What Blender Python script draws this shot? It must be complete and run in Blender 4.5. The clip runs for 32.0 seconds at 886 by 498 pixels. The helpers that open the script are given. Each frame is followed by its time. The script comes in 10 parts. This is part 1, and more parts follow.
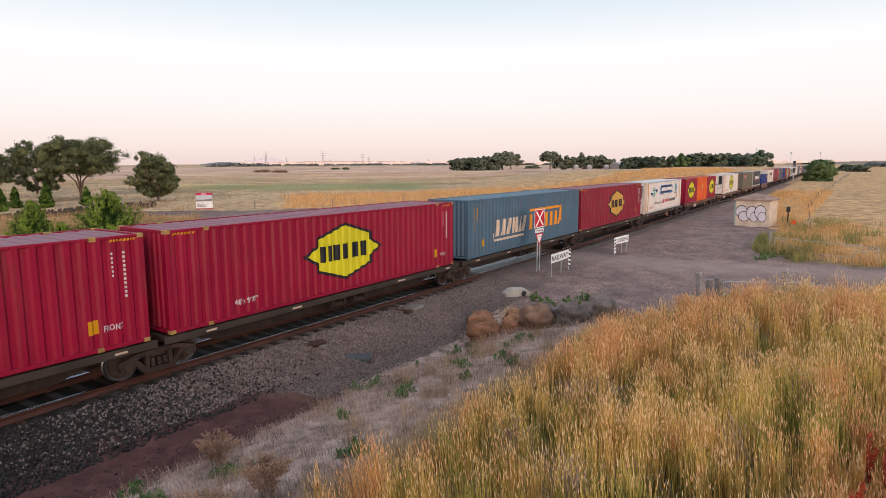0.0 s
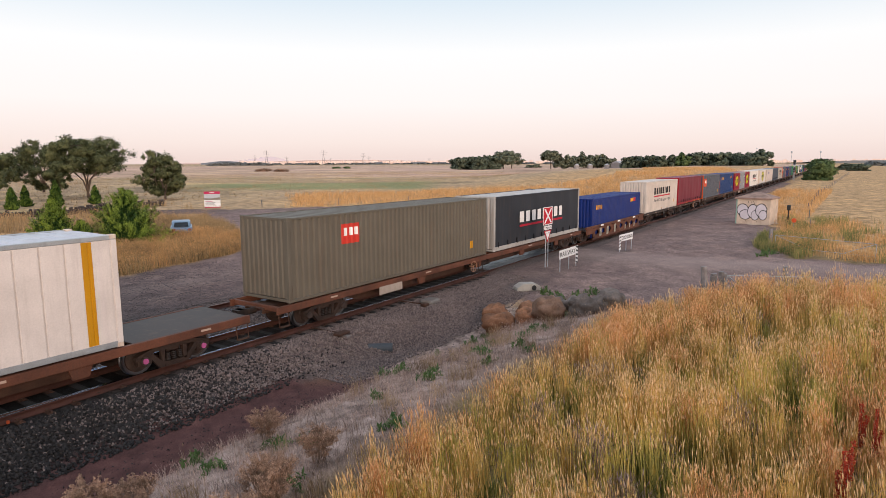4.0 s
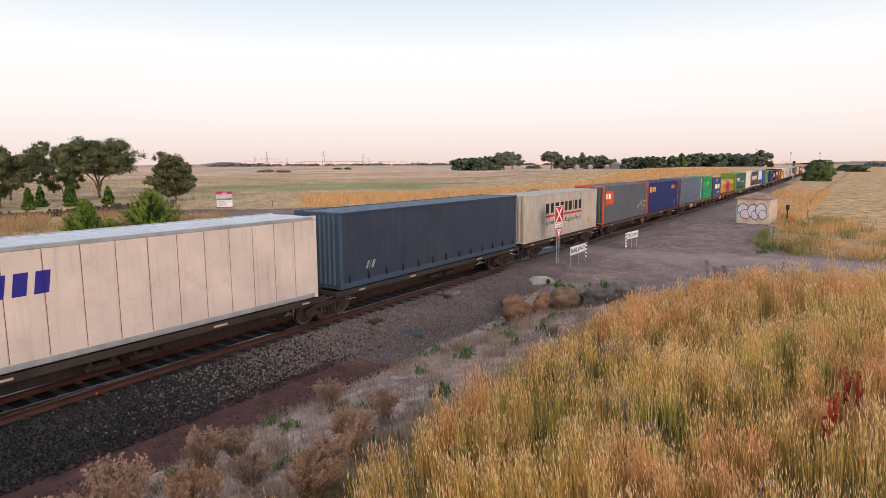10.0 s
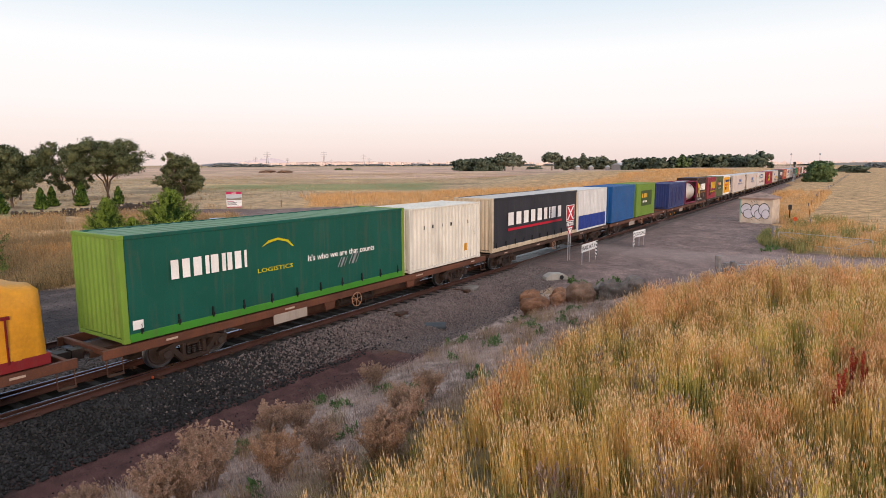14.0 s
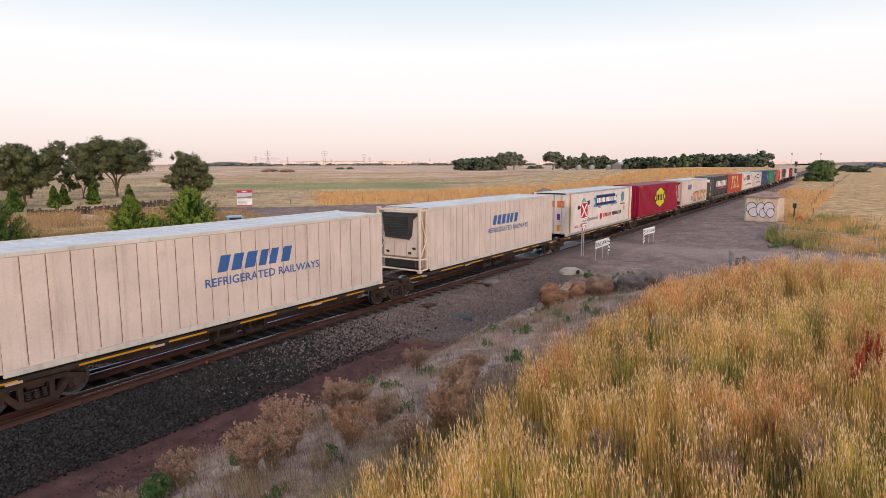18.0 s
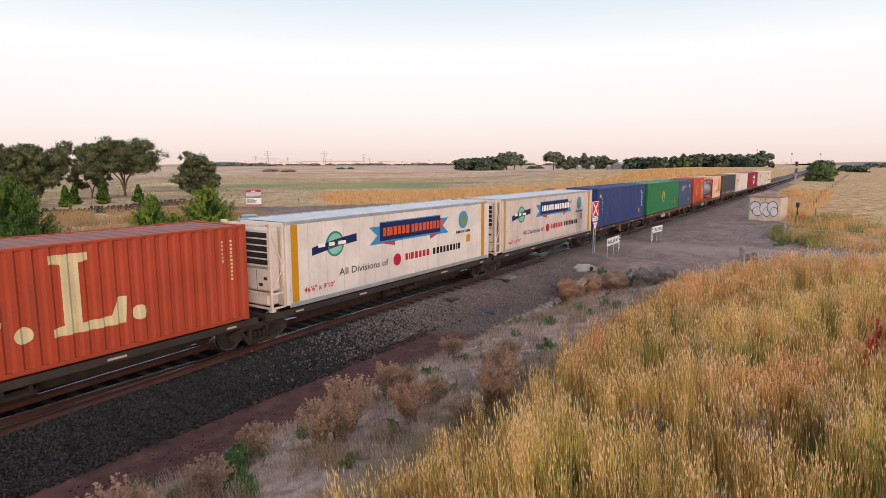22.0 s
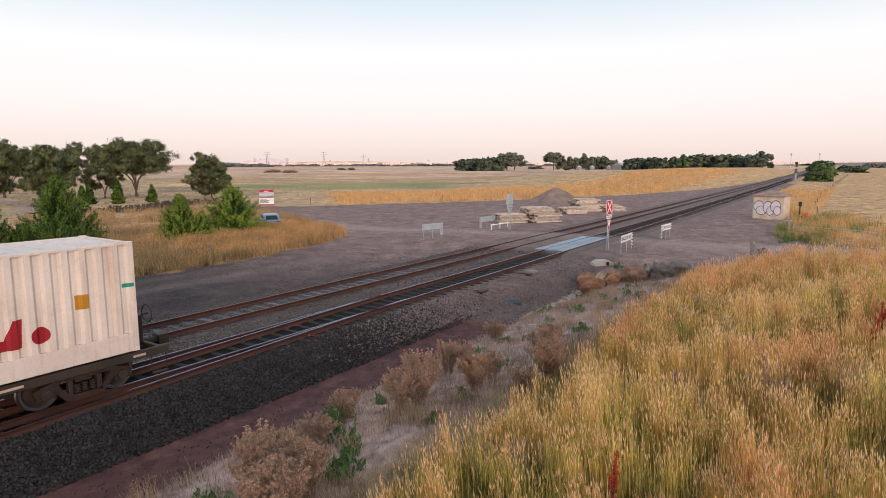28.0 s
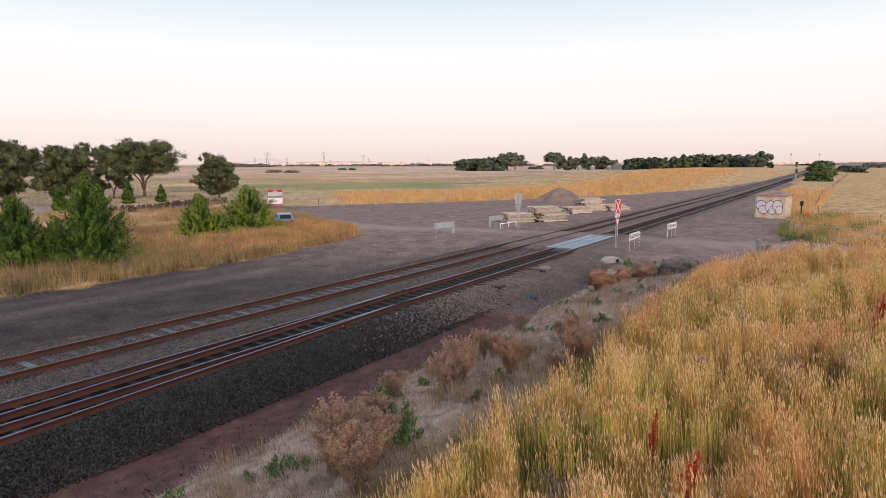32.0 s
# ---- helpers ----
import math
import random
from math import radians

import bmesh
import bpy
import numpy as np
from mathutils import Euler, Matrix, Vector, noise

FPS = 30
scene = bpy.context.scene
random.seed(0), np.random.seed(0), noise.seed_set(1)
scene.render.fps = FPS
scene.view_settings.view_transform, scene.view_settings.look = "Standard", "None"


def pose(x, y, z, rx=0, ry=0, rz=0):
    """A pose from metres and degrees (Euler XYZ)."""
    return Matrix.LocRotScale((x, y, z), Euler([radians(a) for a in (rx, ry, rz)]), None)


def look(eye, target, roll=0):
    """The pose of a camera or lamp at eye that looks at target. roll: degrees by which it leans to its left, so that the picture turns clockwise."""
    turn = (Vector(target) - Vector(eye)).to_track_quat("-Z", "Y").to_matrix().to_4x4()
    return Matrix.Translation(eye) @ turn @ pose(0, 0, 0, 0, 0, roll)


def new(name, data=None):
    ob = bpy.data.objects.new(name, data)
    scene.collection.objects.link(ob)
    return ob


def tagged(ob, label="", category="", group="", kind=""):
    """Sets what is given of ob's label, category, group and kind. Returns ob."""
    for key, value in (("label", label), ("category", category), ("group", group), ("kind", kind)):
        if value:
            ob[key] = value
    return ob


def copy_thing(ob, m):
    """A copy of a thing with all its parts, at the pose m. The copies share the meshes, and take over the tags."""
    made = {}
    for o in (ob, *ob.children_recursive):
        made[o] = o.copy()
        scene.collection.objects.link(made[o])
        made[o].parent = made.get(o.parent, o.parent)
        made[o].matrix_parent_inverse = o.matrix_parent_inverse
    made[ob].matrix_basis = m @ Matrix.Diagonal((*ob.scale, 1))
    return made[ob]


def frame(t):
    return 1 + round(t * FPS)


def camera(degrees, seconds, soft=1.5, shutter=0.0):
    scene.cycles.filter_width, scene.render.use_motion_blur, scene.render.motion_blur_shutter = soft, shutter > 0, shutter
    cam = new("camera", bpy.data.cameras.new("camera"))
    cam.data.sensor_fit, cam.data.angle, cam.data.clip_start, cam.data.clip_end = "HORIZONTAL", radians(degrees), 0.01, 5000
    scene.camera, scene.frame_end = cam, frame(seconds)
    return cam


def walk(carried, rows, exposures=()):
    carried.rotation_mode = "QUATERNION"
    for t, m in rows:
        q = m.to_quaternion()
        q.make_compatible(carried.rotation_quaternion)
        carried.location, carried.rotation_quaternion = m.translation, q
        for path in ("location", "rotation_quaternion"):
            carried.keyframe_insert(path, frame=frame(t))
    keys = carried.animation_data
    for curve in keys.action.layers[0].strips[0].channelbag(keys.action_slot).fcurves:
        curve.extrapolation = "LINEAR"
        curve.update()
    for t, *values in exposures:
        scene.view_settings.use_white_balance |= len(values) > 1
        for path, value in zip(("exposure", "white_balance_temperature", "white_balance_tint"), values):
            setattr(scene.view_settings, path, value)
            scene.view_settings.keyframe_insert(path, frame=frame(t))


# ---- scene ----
cam = camera(71.9, 32.0, 0.7)
PATH = [
    (0, (2.652, -16.885, 5.834), (15.773, -7.997, 3.608), -0.20),
    (0.5, (2.501, -16.895, 5.833), (15.619, -8.006, 3.605), -0.20),
    (1, (2.348, -16.905, 5.833), (15.463, -8.015, 3.604), -0.20),
    (1.5, (2.193, -16.916, 5.834), (15.308, -8.025, 3.603), -0.20),
    (2, (2.035, -16.928, 5.835), (15.150, -8.037, 3.600), -0.20),
    (2.5, (1.875, -16.940, 5.837), (14.989, -8.049, 3.597), -0.20),
    (3, (1.713, -16.953, 5.839), (14.825, -8.062, 3.594), -0.20),
    (3.5, (1.548, -16.966, 5.841), (14.660, -8.077, 3.593), -0.20),
    (5.5, (0.874, -17.029, 5.850), (13.993, -8.142, 3.602), -0.20),
    (6, (0.701, -17.048, 5.851), (13.817, -8.165, 3.603), -0.20),
    (6.5, (0.525, -17.068, 5.852), (13.641, -8.188, 3.605), -0.20),
    (7, (0.347, -17.090, 5.853), (13.464, -8.210, 3.608), -0.20),
    (7.5, (0.165, -17.113, 5.854), (13.284, -8.233, 3.614), -0.20),
    (8, (-0.020, -17.138, 5.856), (13.100, -8.256, 3.621), -0.20),
    (8.5, (-0.206, -17.162, 5.859), (12.914, -8.279, 3.626), -0.20),
    (9, (-0.395, -17.185, 5.863), (12.725, -8.301, 3.631), -0.20),
    (9.5, (-0.583, -17.205, 5.867), (12.537, -8.321, 3.637), -0.20),
    (10, (-0.771, -17.220, 5.870), (12.349, -8.337, 3.645), -0.20),
    (10.5, (-0.960, -17.229, 5.873), (12.161, -8.346, 3.651), -0.20),
    (11, (-1.148, -17.231, 5.873), (11.973, -8.349, 3.656), -0.19),
    (11.5, (-1.337, -17.228, 5.871), (11.786, -8.346, 3.658), -0.19),
    (12, (-1.526, -17.219, 5.867), (11.599, -8.337, 3.656), -0.18),
    (12.5, (-1.716, -17.204, 5.862), (11.409, -8.322, 3.654), -0.18),
    (13, (-1.906, -17.186, 5.856), (11.218, -8.302, 3.651), -0.17),
    (13.5, (-2.097, -17.163, 5.851), (11.027, -8.279, 3.646), -0.16),
    (14, (-2.288, -17.135, 5.845), (10.834, -8.252, 3.638), -0.16),
    (14.5, (-2.479, -17.104, 5.839), (10.641, -8.222, 3.626), -0.15),
    (16.5, (-3.250, -16.953, 5.814), (9.870, -8.071, 3.583), -0.12),
    (17, (-3.446, -16.918, 5.809), (9.674, -8.035, 3.583), -0.11),
    (17.5, (-3.642, -16.885, 5.807), (9.478, -8.003, 3.582), -0.11),
    (18, (-3.839, -16.854, 5.805), (9.282, -7.973, 3.581), -0.10),
    (18.5, (-4.036, -16.823, 5.805), (9.086, -7.943, 3.581), -0.10),
    (19, (-4.232, -16.792, 5.806), (8.891, -7.914, 3.582), -0.10),
    (19.5, (-4.427, -16.762, 5.807), (8.698, -7.885, 3.583), -0.10),
    (20, (-4.619, -16.732, 5.809), (8.507, -7.855, 3.584), -0.10),
    (20.5, (-4.806, -16.703, 5.810), (8.321, -7.826, 3.584), -0.10),
    (21, (-4.989, -16.674, 5.811), (8.139, -7.800, 3.583), -0.10),
    (21.5, (-5.167, -16.646, 5.810), (7.962, -7.774, 3.583), -0.10),
    (22, (-5.342, -16.620, 5.807), (7.788, -7.750, 3.583), -0.10),
    (22.5, (-5.517, -16.595, 5.804), (7.614, -7.728, 3.581), -0.10),
    (23, (-5.694, -16.573, 5.799), (7.438, -7.708, 3.576), -0.10),
    (23.5, (-5.876, -16.553, 5.795), (7.258, -7.690, 3.571), -0.10),
    (24, (-6.062, -16.536, 5.792), (7.073, -7.675, 3.567), -0.10),
    (24.5, (-6.254, -16.520, 5.790), (6.882, -7.663, 3.564), -0.10),
    (25, (-6.450, -16.505, 5.789), (6.686, -7.652, 3.562), -0.11),
    (25.5, (-6.651, -16.492, 5.790), (6.485, -7.638, 3.564), -0.11),
    (27.5, (-7.486, -16.442, 5.797), (5.657, -7.595, 3.588), -0.13),
    (28, (-7.694, -16.431, 5.798), (5.451, -7.581, 3.590), -0.13),
    (28.5, (-7.900, -16.421, 5.799), (5.247, -7.570, 3.594), -0.13),
    (29, (-8.104, -16.411, 5.800), (5.044, -7.561, 3.597), -0.13),
    (29.5, (-8.308, -16.402, 5.801), (4.840, -7.552, 3.598), -0.13),
    (30, (-8.511, -16.394, 5.803), (4.635, -7.544, 3.597), -0.13),
    (30.5, (-8.714, -16.386, 5.805), (4.431, -7.537, 3.598), -0.12),
    (31, (-8.917, -16.377, 5.810), (4.229, -7.529, 3.602), -0.13),
    (31.5, (-9.122, -16.365, 5.818), (4.026, -7.520, 3.610), -0.13),
    (32, (-9.328, -16.349, 5.833), (3.818, -7.508, 3.625), -0.15),
]
walk(cam, [(t, look(eye, target, roll)) for t, eye, target, roll in PATH])

# ---- world, sun ----
world = bpy.data.worlds.new("dusk_sky")
scene.world = world
world.use_nodes = True
wn, wl = world.node_tree.nodes, world.node_tree.links
wn.clear()
w_out = wn.new("ShaderNodeOutputWorld")
w_bg = wn.new("ShaderNodeBackground")
w_sky = wn.new("ShaderNodeTexSky")
w_sky.sky_type, w_sky.sun_disc = "NISHITA", False
w_sky.sun_elevation, w_sky.sun_rotation = radians(9), radians(220)
w_sky.air_density, w_sky.dust_density, w_sky.ozone_density = 1.0, 2.0, 2.0
w_geo = wn.new("ShaderNodeTexCoord")
w_sep = wn.new("ShaderNodeSeparateXYZ")
w_ramp = wn.new("ShaderNodeValToRGB")
wl.new(w_geo.outputs["Generated"], w_sep.inputs[0])
wl.new(w_sep.outputs["Z"], w_ramp.inputs[0])
SKY = [(0.0, (0.94, 0.75, 0.70)), (0.03, (1.02, 0.86, 0.81)), (0.09, (1.08, 0.99, 0.97)), (0.17, (1.06, 1.045, 1.045)),
       (0.26, (0.74, 0.86, 0.96)), (0.50, (0.86, 0.98, 1.14)), (1.0, (0.84, 0.97, 1.16))]
while len(w_ramp.color_ramp.elements) < len(SKY):
    w_ramp.color_ramp.elements.new(0.5)
for el, (p, c) in zip(w_ramp.color_ramp.elements, SKY):
    el.position, el.color = p, (*c, 1)
w_mul = wn.new("ShaderNodeMix")
w_mul.data_type, w_mul.blend_type = "RGBA", "MIX"
w_mul.inputs["Factor"].default_value = 0.93
w_dim = wn.new("ShaderNodeMix")
w_dim.data_type, w_dim.blend_type = "RGBA", "MULTIPLY"
w_dim.inputs["Factor"].default_value = 1.0
w_dim.inputs["B"].default_value = (0.12, 0.12, 0.12, 1)
wl.new(w_sky.outputs[0], w_dim.inputs["A"])
wl.new(w_dim.outputs["Result"], w_mul.inputs["A"])
wl.new(w_ramp.outputs[0], w_mul.inputs["B"])
wl.new(w_mul.outputs["Result"], w_bg.inputs[0])
w_bg.inputs[1].default_value = 1.0
wl.new(w_bg.outputs[0], w_out.inputs[0])
sun = new("sun", bpy.data.lights.new("sun", "SUN"))
sun.data.energy, sun.data.angle, sun.data.color = 2.35, radians(22), (1.0, 0.77, 0.61)
sun.matrix_world = look((-64, -77, 17), (0, 0, 0))
scene.view_settings.exposure = 0.0

# ---- materials ----
def lin(r, g, b, k=0.72):
    """A base colour from a display colour seen in this light."""
    out = []
    for v in (r, g, b):
        v = v / 255.0
        v = v / 12.92 if v <= 0.04045 else ((v + 0.055) / 1.055) ** 2.4
        out.append(min(v * k, 0.86))
    return tuple(out)


def surf(name, col, rough=0.6, metal=0.0, var=0.18, scale=2.5, grain=60.0, bump=0.15, streak=0.0, dirt=(0.10, 0.055, 0.03), spot=0.0, per=0.0, spec=0.4):
    """A worn surface: broad tone change, fine grain with relief, run-down stains and patches of dirt."""
    m = bpy.data.materials.new(name)
    m.use_nodes = True
    n, l = m.node_tree.nodes, m.node_tree.links
    b = n["Principled BSDF"]
    b.inputs["Roughness"].default_value, b.inputs["Metallic"].default_value = rough, metal
    b.inputs["Specular IOR Level"].default_value = spec
    tc, info, add = n.new("ShaderNodeTexCoord"), n.new("ShaderNodeObjectInfo"), n.new("ShaderNodeVectorMath")
    mulv = n.new("ShaderNodeVectorMath")
    mulv.operation = "SCALE"
    mulv.inputs[0].default_value = (37.0, 19.0, 23.0)
    l.new(info.outputs["Random"], mulv.inputs["Scale"])
    l.new(tc.outputs["Object"], add.inputs[0])
    l.new(mulv.outputs[0], add.inputs[1])
    n1 = n.new("ShaderNodeTexNoise")
    n1.inputs["Scale"].default_value, n1.inputs["Detail"].default_value = scale, 5.0
    l.new(add.outputs[0], n1.inputs["Vector"])
    mr = n.new("ShaderNodeMapRange")
    mr.inputs[1].default_value, mr.inputs[2].default_value = 0.3, 0.7
    mr.inputs[3].default_value, mr.inputs[4].default_value = 1.0 - var, 1.0 + var
    l.new(n1.outputs[0], mr.inputs[0])
    hsv = n.new("ShaderNodeHueSaturation")
    hsv.inputs["Color"].default_value = (*col, 1)
    val = mr.outputs[0]
    n2 = n.new("ShaderNodeTexNoise")
    n2.inputs["Scale"].default_value, n2.inputs["Detail"].default_value = grain, 3.0
    l.new(add.outputs[0], n2.inputs["Vector"])
    gr = n.new("ShaderNodeMapRange")
    gr.inputs[1].default_value, gr.inputs[2].default_value = 0.25, 0.75
    gr.inputs[3].default_value, gr.inputs[4].default_value = 1.0 - var * 0.6, 1.0 + var * 0.6
    l.new(n2.outputs[0], gr.inputs[0])
    mm = n.new("ShaderNodeMath")
    mm.operation = "MULTIPLY"
    l.new(val, mm.inputs[0])
    l.new(gr.outputs[0], mm.inputs[1])
    val = mm.outputs[0]
    if per:
        pr = n.new("ShaderNodeMapRange")
        pr.inputs[3].default_value, pr.inputs[4].default_value = 1.0 - per, 1.0 + per
        l.new(info.outputs["Random"], pr.inputs[0])
        m3 = n.new("ShaderNodeMath")
        m3.operation = "MULTIPLY"
        l.new(val, m3.inputs[0])
        l.new(pr.outputs[0], m3.inputs[1])
        val = m3.outputs[0]
    l.new(val, hsv.inputs["Value"])
    colour = hsv.outputs[0]
    for amount, size, lo in ((streak, (5.0, 5.0, 0.35), 0.52), (spot, (1.6, 1.6, 1.6), 0.56)):
        if not amount:
            continue
        mp = n.new("ShaderNodeMapping")
        mp.inputs["Scale"].default_value = size
        l.new(add.outputs[0], mp.inputs[0])
        ns = n.new("ShaderNodeTexNoise")
        ns.inputs["Scale"].default_value, ns.inputs["Detail"].default_value, ns.inputs["Roughness"].default_value = 1.0, 6.0, 0.65
        l.new(mp.outputs[0], ns.inputs["Vector"])
        sm = n.new("ShaderNodeMapRange")
        sm.inputs[1].default_value, sm.inputs[2].default_value = lo, lo + 0.2
        sm.inputs[4].default_value = amount
        l.new(ns.outputs[0], sm.inputs[0])
        mx = n.new("ShaderNodeMix")
        mx.data_type = "RGBA"
        l.new(sm.outputs[0], mx.inputs["Factor"])
        l.new(colour, mx.inputs["A"])
        mx.inputs["B"].default_value = (*dirt, 1)
        colour = mx.outputs["Result"]
    l.new(colour, b.inputs["Base Color"])
    bp = n.new("ShaderNodeBump")
    bp.inputs["Strength"].default_value, bp.inputs["Distance"].default_value = bump, 0.02
    l.new(n2.outputs[0], bp.inputs["Height"])
    l.new(bp.outputs[0], b.inputs["Normal"])
    return m


MATS = {}


def paint(r, g, b, streak=0.25, spot=0.12, rough=0.55, k=0.72, dirt=(0.12, 0.075, 0.05)):
    key = (r, g, b, streak, spot, rough, k)
    if key not in MATS:
        MATS[key] = surf("paint", lin(r, g, b, k), rough, 0.0, 0.10, 0.9, 25.0, 0.03, streak, dirt, spot, spec=0.24)
    return MATS[key]


def leafy(name, col, col2, rough=0.6, trans=0.25, blotch=1.0, own=0.5):
    """Leaves or stalks: each island takes its own tone between two colours, and some light shines through."""
    m = bpy.data.materials.new(name)
    m.use_nodes = True
    n, l = m.node_tree.nodes, m.node_tree.links
    b = n["Principled BSDF"]
    b.inputs["Roughness"].default_value = rough
    b.inputs["Specular IOR Level"].default_value = 0.2
    geo = n.new("ShaderNodeNewGeometry")
    tc = n.new("ShaderNodeTexCoord")
    ns = n.new("ShaderNodeTexNoise")
    ns.inputs["Scale"].default_value, ns.inputs["Detail"].default_value = 0.45, 4.0
    l.new(tc.outputs["Object"], ns.inputs["Vector"])
    ad = n.new("ShaderNodeMath")
    ad.operation = "MULTIPLY_ADD"
    ad.inputs[1].default_value = own
    l.new(geo.outputs["Random Per Island"], ad.inputs[0])
    sb = n.new("ShaderNodeMapRange")
    sb.inputs[1].default_value, sb.inputs[2].default_value = 0.35, 0.65
    sb.inputs[3].default_value, sb.inputs[4].default_value = 0.2 - 0.3 * blotch, 0.2 + 0.3 * blotch
    l.new(ns.outputs[0], sb.inputs[0])
    tuft = n.new("ShaderNodeTexNoise")
    tuft.inputs["Scale"].default_value, tuft.inputs["Detail"].default_value = 2.6, 2.0
    l.new(tc.outputs["Object"], tuft.inputs["Vector"])
    tb = n.new("ShaderNodeMapRange")
    tb.inputs[1].default_value, tb.inputs[2].default_value = 0.35, 0.65
    tb.inputs[3].default_value, tb.inputs[4].default_value = -0.28 * blotch, 0.28 * blotch
    l.new(tuft.outputs[0], tb.inputs[0])
    both = n.new("ShaderNodeMath")
    l.new(sb.outputs[0], both.inputs[0])
    l.new(tb.outputs[0], both.inputs[1])
    l.new(both.outputs[0], ad.inputs[2])
    mx = n.new("ShaderNodeMix")
    mx.data_type = "RGBA"
    mx.inputs["A"].default_value, mx.inputs["B"].default_value = (*col, 1), (*col2, 1)
    l.new(ad.outputs[0], mx.inputs["Factor"])
    l.new(mx.outputs["Result"], b.inputs["Base Color"])
    tr = n.new("ShaderNodeBsdfTranslucent")
    l.new(mx.outputs["Result"], tr.inputs["Color"])
    ms = n.new("ShaderNodeMixShader")
    ms.inputs[0].default_value = trans
    l.new(b.outputs[0], ms.inputs[1])
    l.new(tr.outputs[0], ms.inputs[2])
    l.new(ms.outputs[0], n["Material Output"].inputs[0])
    return m


RUST = surf("rusty_steel", (0.060, 0.027, 0.016), 0.75, 0.0, 0.35, 2.0, 30.0, 0.2, 0.3, (0.03, 0.02, 0.015), 0.3)
SILL = surf("wagon_brown", (0.115, 0.039, 0.020), 0.7, 0.0, 0.3, 1.2, 30.0, 0.15, 0.45, (0.045, 0.028, 0.02), 0.35)
GRIME = surf("grimy_steel", (0.020, 0.0125, 0.0095), 0.65, 0.0, 0.4, 3.0, 30.0, 0.25, 0.3, (0.11, 0.05, 0.03), 0.3)
BOGIE = surf("bogie_casting", (0.032, 0.0165, 0.011), 0.7, 0.0, 0.4, 4.0, 40.0, 0.3, 0.0, (0.10, 0.045, 0.025), 0.4)
WHEEL = surf("wheel_steel", (0.038, 0.024, 0.019), 0.6, 0.0, 0.4, 4.0, 40.0, 0.2, 0.0, (0.13, 0.07, 0.045), 0.4)
TREAD = surf("worn_tread", (0.30, 0.30, 0.31), 0.3, 1.0, 0.1)
RAILWEB = surf("rusty_rail", (0.058, 0.020, 0.0135), 0.8, 0.0, 0.3, 1.5, 30.0, 0.2, 0.0, (0.05, 0.03, 0.02), 0.5)
RAILTOP = surf("polished_rail_head", (0.13, 0.185, 0.31), 0.22, 1.0, 0.1, 3.0, 80.0, 0.02)
RAILOLD = surf("dull_rail_head", (0.14, 0.085, 0.07), 0.5, 0.3, 0.2, 3.0, 80.0, 0.05)
TIMBER = surf("dark_timber", (0.013, 0.009, 0.0072), 0.85, 0.0, 0.4, 6.0, 60.0, 0.4, 0.0, (0.06, 0.038, 0.030), 0.4, per=0.35)
GREYWOOD = surf("weathered_timber", (0.19, 0.165, 0.16), 0.85, 0.0, 0.3, 5.0, 60.0, 0.4, 0.0, (0.16, 0.12, 0.10), 0.4, per=0.3)
CONCRETE = surf("weathered_concrete", (0.40, 0.355, 0.31), 0.85, 0.0, 0.15, 2.0, 50.0, 0.3, 0.35, (0.19, 0.15, 0.12), 0.4)
ROCK = surf("red_brown_stone", (0.25, 0.112, 0.058), 0.9, 0.0, 0.4, 2.5, 18.0, 0.8, 0.0, (0.13, 0.09, 0.07), 0.6, per=0.2)
GREYROCK = surf("grey_stone", (0.14, 0.108, 0.093), 0.9, 0.0, 0.4, 2.5, 18.0, 0.8, 0.0, (0.06, 0.05, 0.045), 0.6, per=0.25)
BROWNROCK = surf("brown_stone", (0.19, 0.107, 0.07), 0.9, 0.0, 0.4, 2.2, 16.0, 0.8, 0.0, (0.17, 0.075, 0.04), 0.7)
BLACK = paint(30, 30, 34, 0.1, 0.05)
WHITE = paint(236, 230, 226, 0.12, 0.05, k=0.95)
YELLOW = paint(214, 150, 20, 0.12, 0.05)
STEEL = surf("galvanised_steel", (0.42, 0.44, 0.47), 0.5, 0.6, 0.15, 5.0, 40.0, 0.05)
BARK = surf("pale_bark", (0.12, 0.083, 0.063), 0.9, 0.0, 0.35, 2.0, 12.0, 0.6, 0.3, (0.07, 0.05, 0.04), 0.3)

# ---- mesh helpers ----
def box(bm, x0, x1, y0, y1, z0, z1):
    vs = [bm.verts.new((x, y, z)) for x in (x0, x1) for y in (y0, y1) for z in (z0, z1)]
    for q in ((0, 1, 3, 2), (4, 6, 7, 5), (0, 4, 5, 1), (2, 3, 7, 6), (0, 2, 6, 4), (1, 5, 7, 3)):
        bm.faces.new([vs[i] for i in q])


def rbox(bm, x0, x1, y0, y1, z0, z1, r=0.02):
    """A box with bevelled edges."""
    start = len(bm.edges)
    box(bm, x0, x1, y0, y1, z0, z1)
    bm.edges.ensure_lookup_table()
    bmesh.ops.bevel(bm, geom=list(bm.edges)[start:], offset=r, segments=1, affect="EDGES", profile=0.5)


def tube(bm, a, b, r0, r1=None, seg=8, caps=True):
    """A tapered round bar from a to b."""
    a, b = Vector(a), Vector(b)
    r1 = r0 if r1 is None else r1
    d = (b - a).normalized()
    s = d.orthogonal().normalized()
    t = d.cross(s)
    rings = []
    for p, r in ((a, r0), (b, r1)):
        rings.append([bm.verts.new(p + (s * math.cos(2 * math.pi * i / seg) + t * math.sin(2 * math.pi * i / seg)) * r) for i in range(seg)])
    for i in range(seg):
        j = (i + 1) % seg
        bm.faces.new((rings[0][i], rings[0][j], rings[1][j], rings[1][i]))
    if caps:
        bm.faces.new(rings[0][::-1])
        bm.faces.new(rings[1])


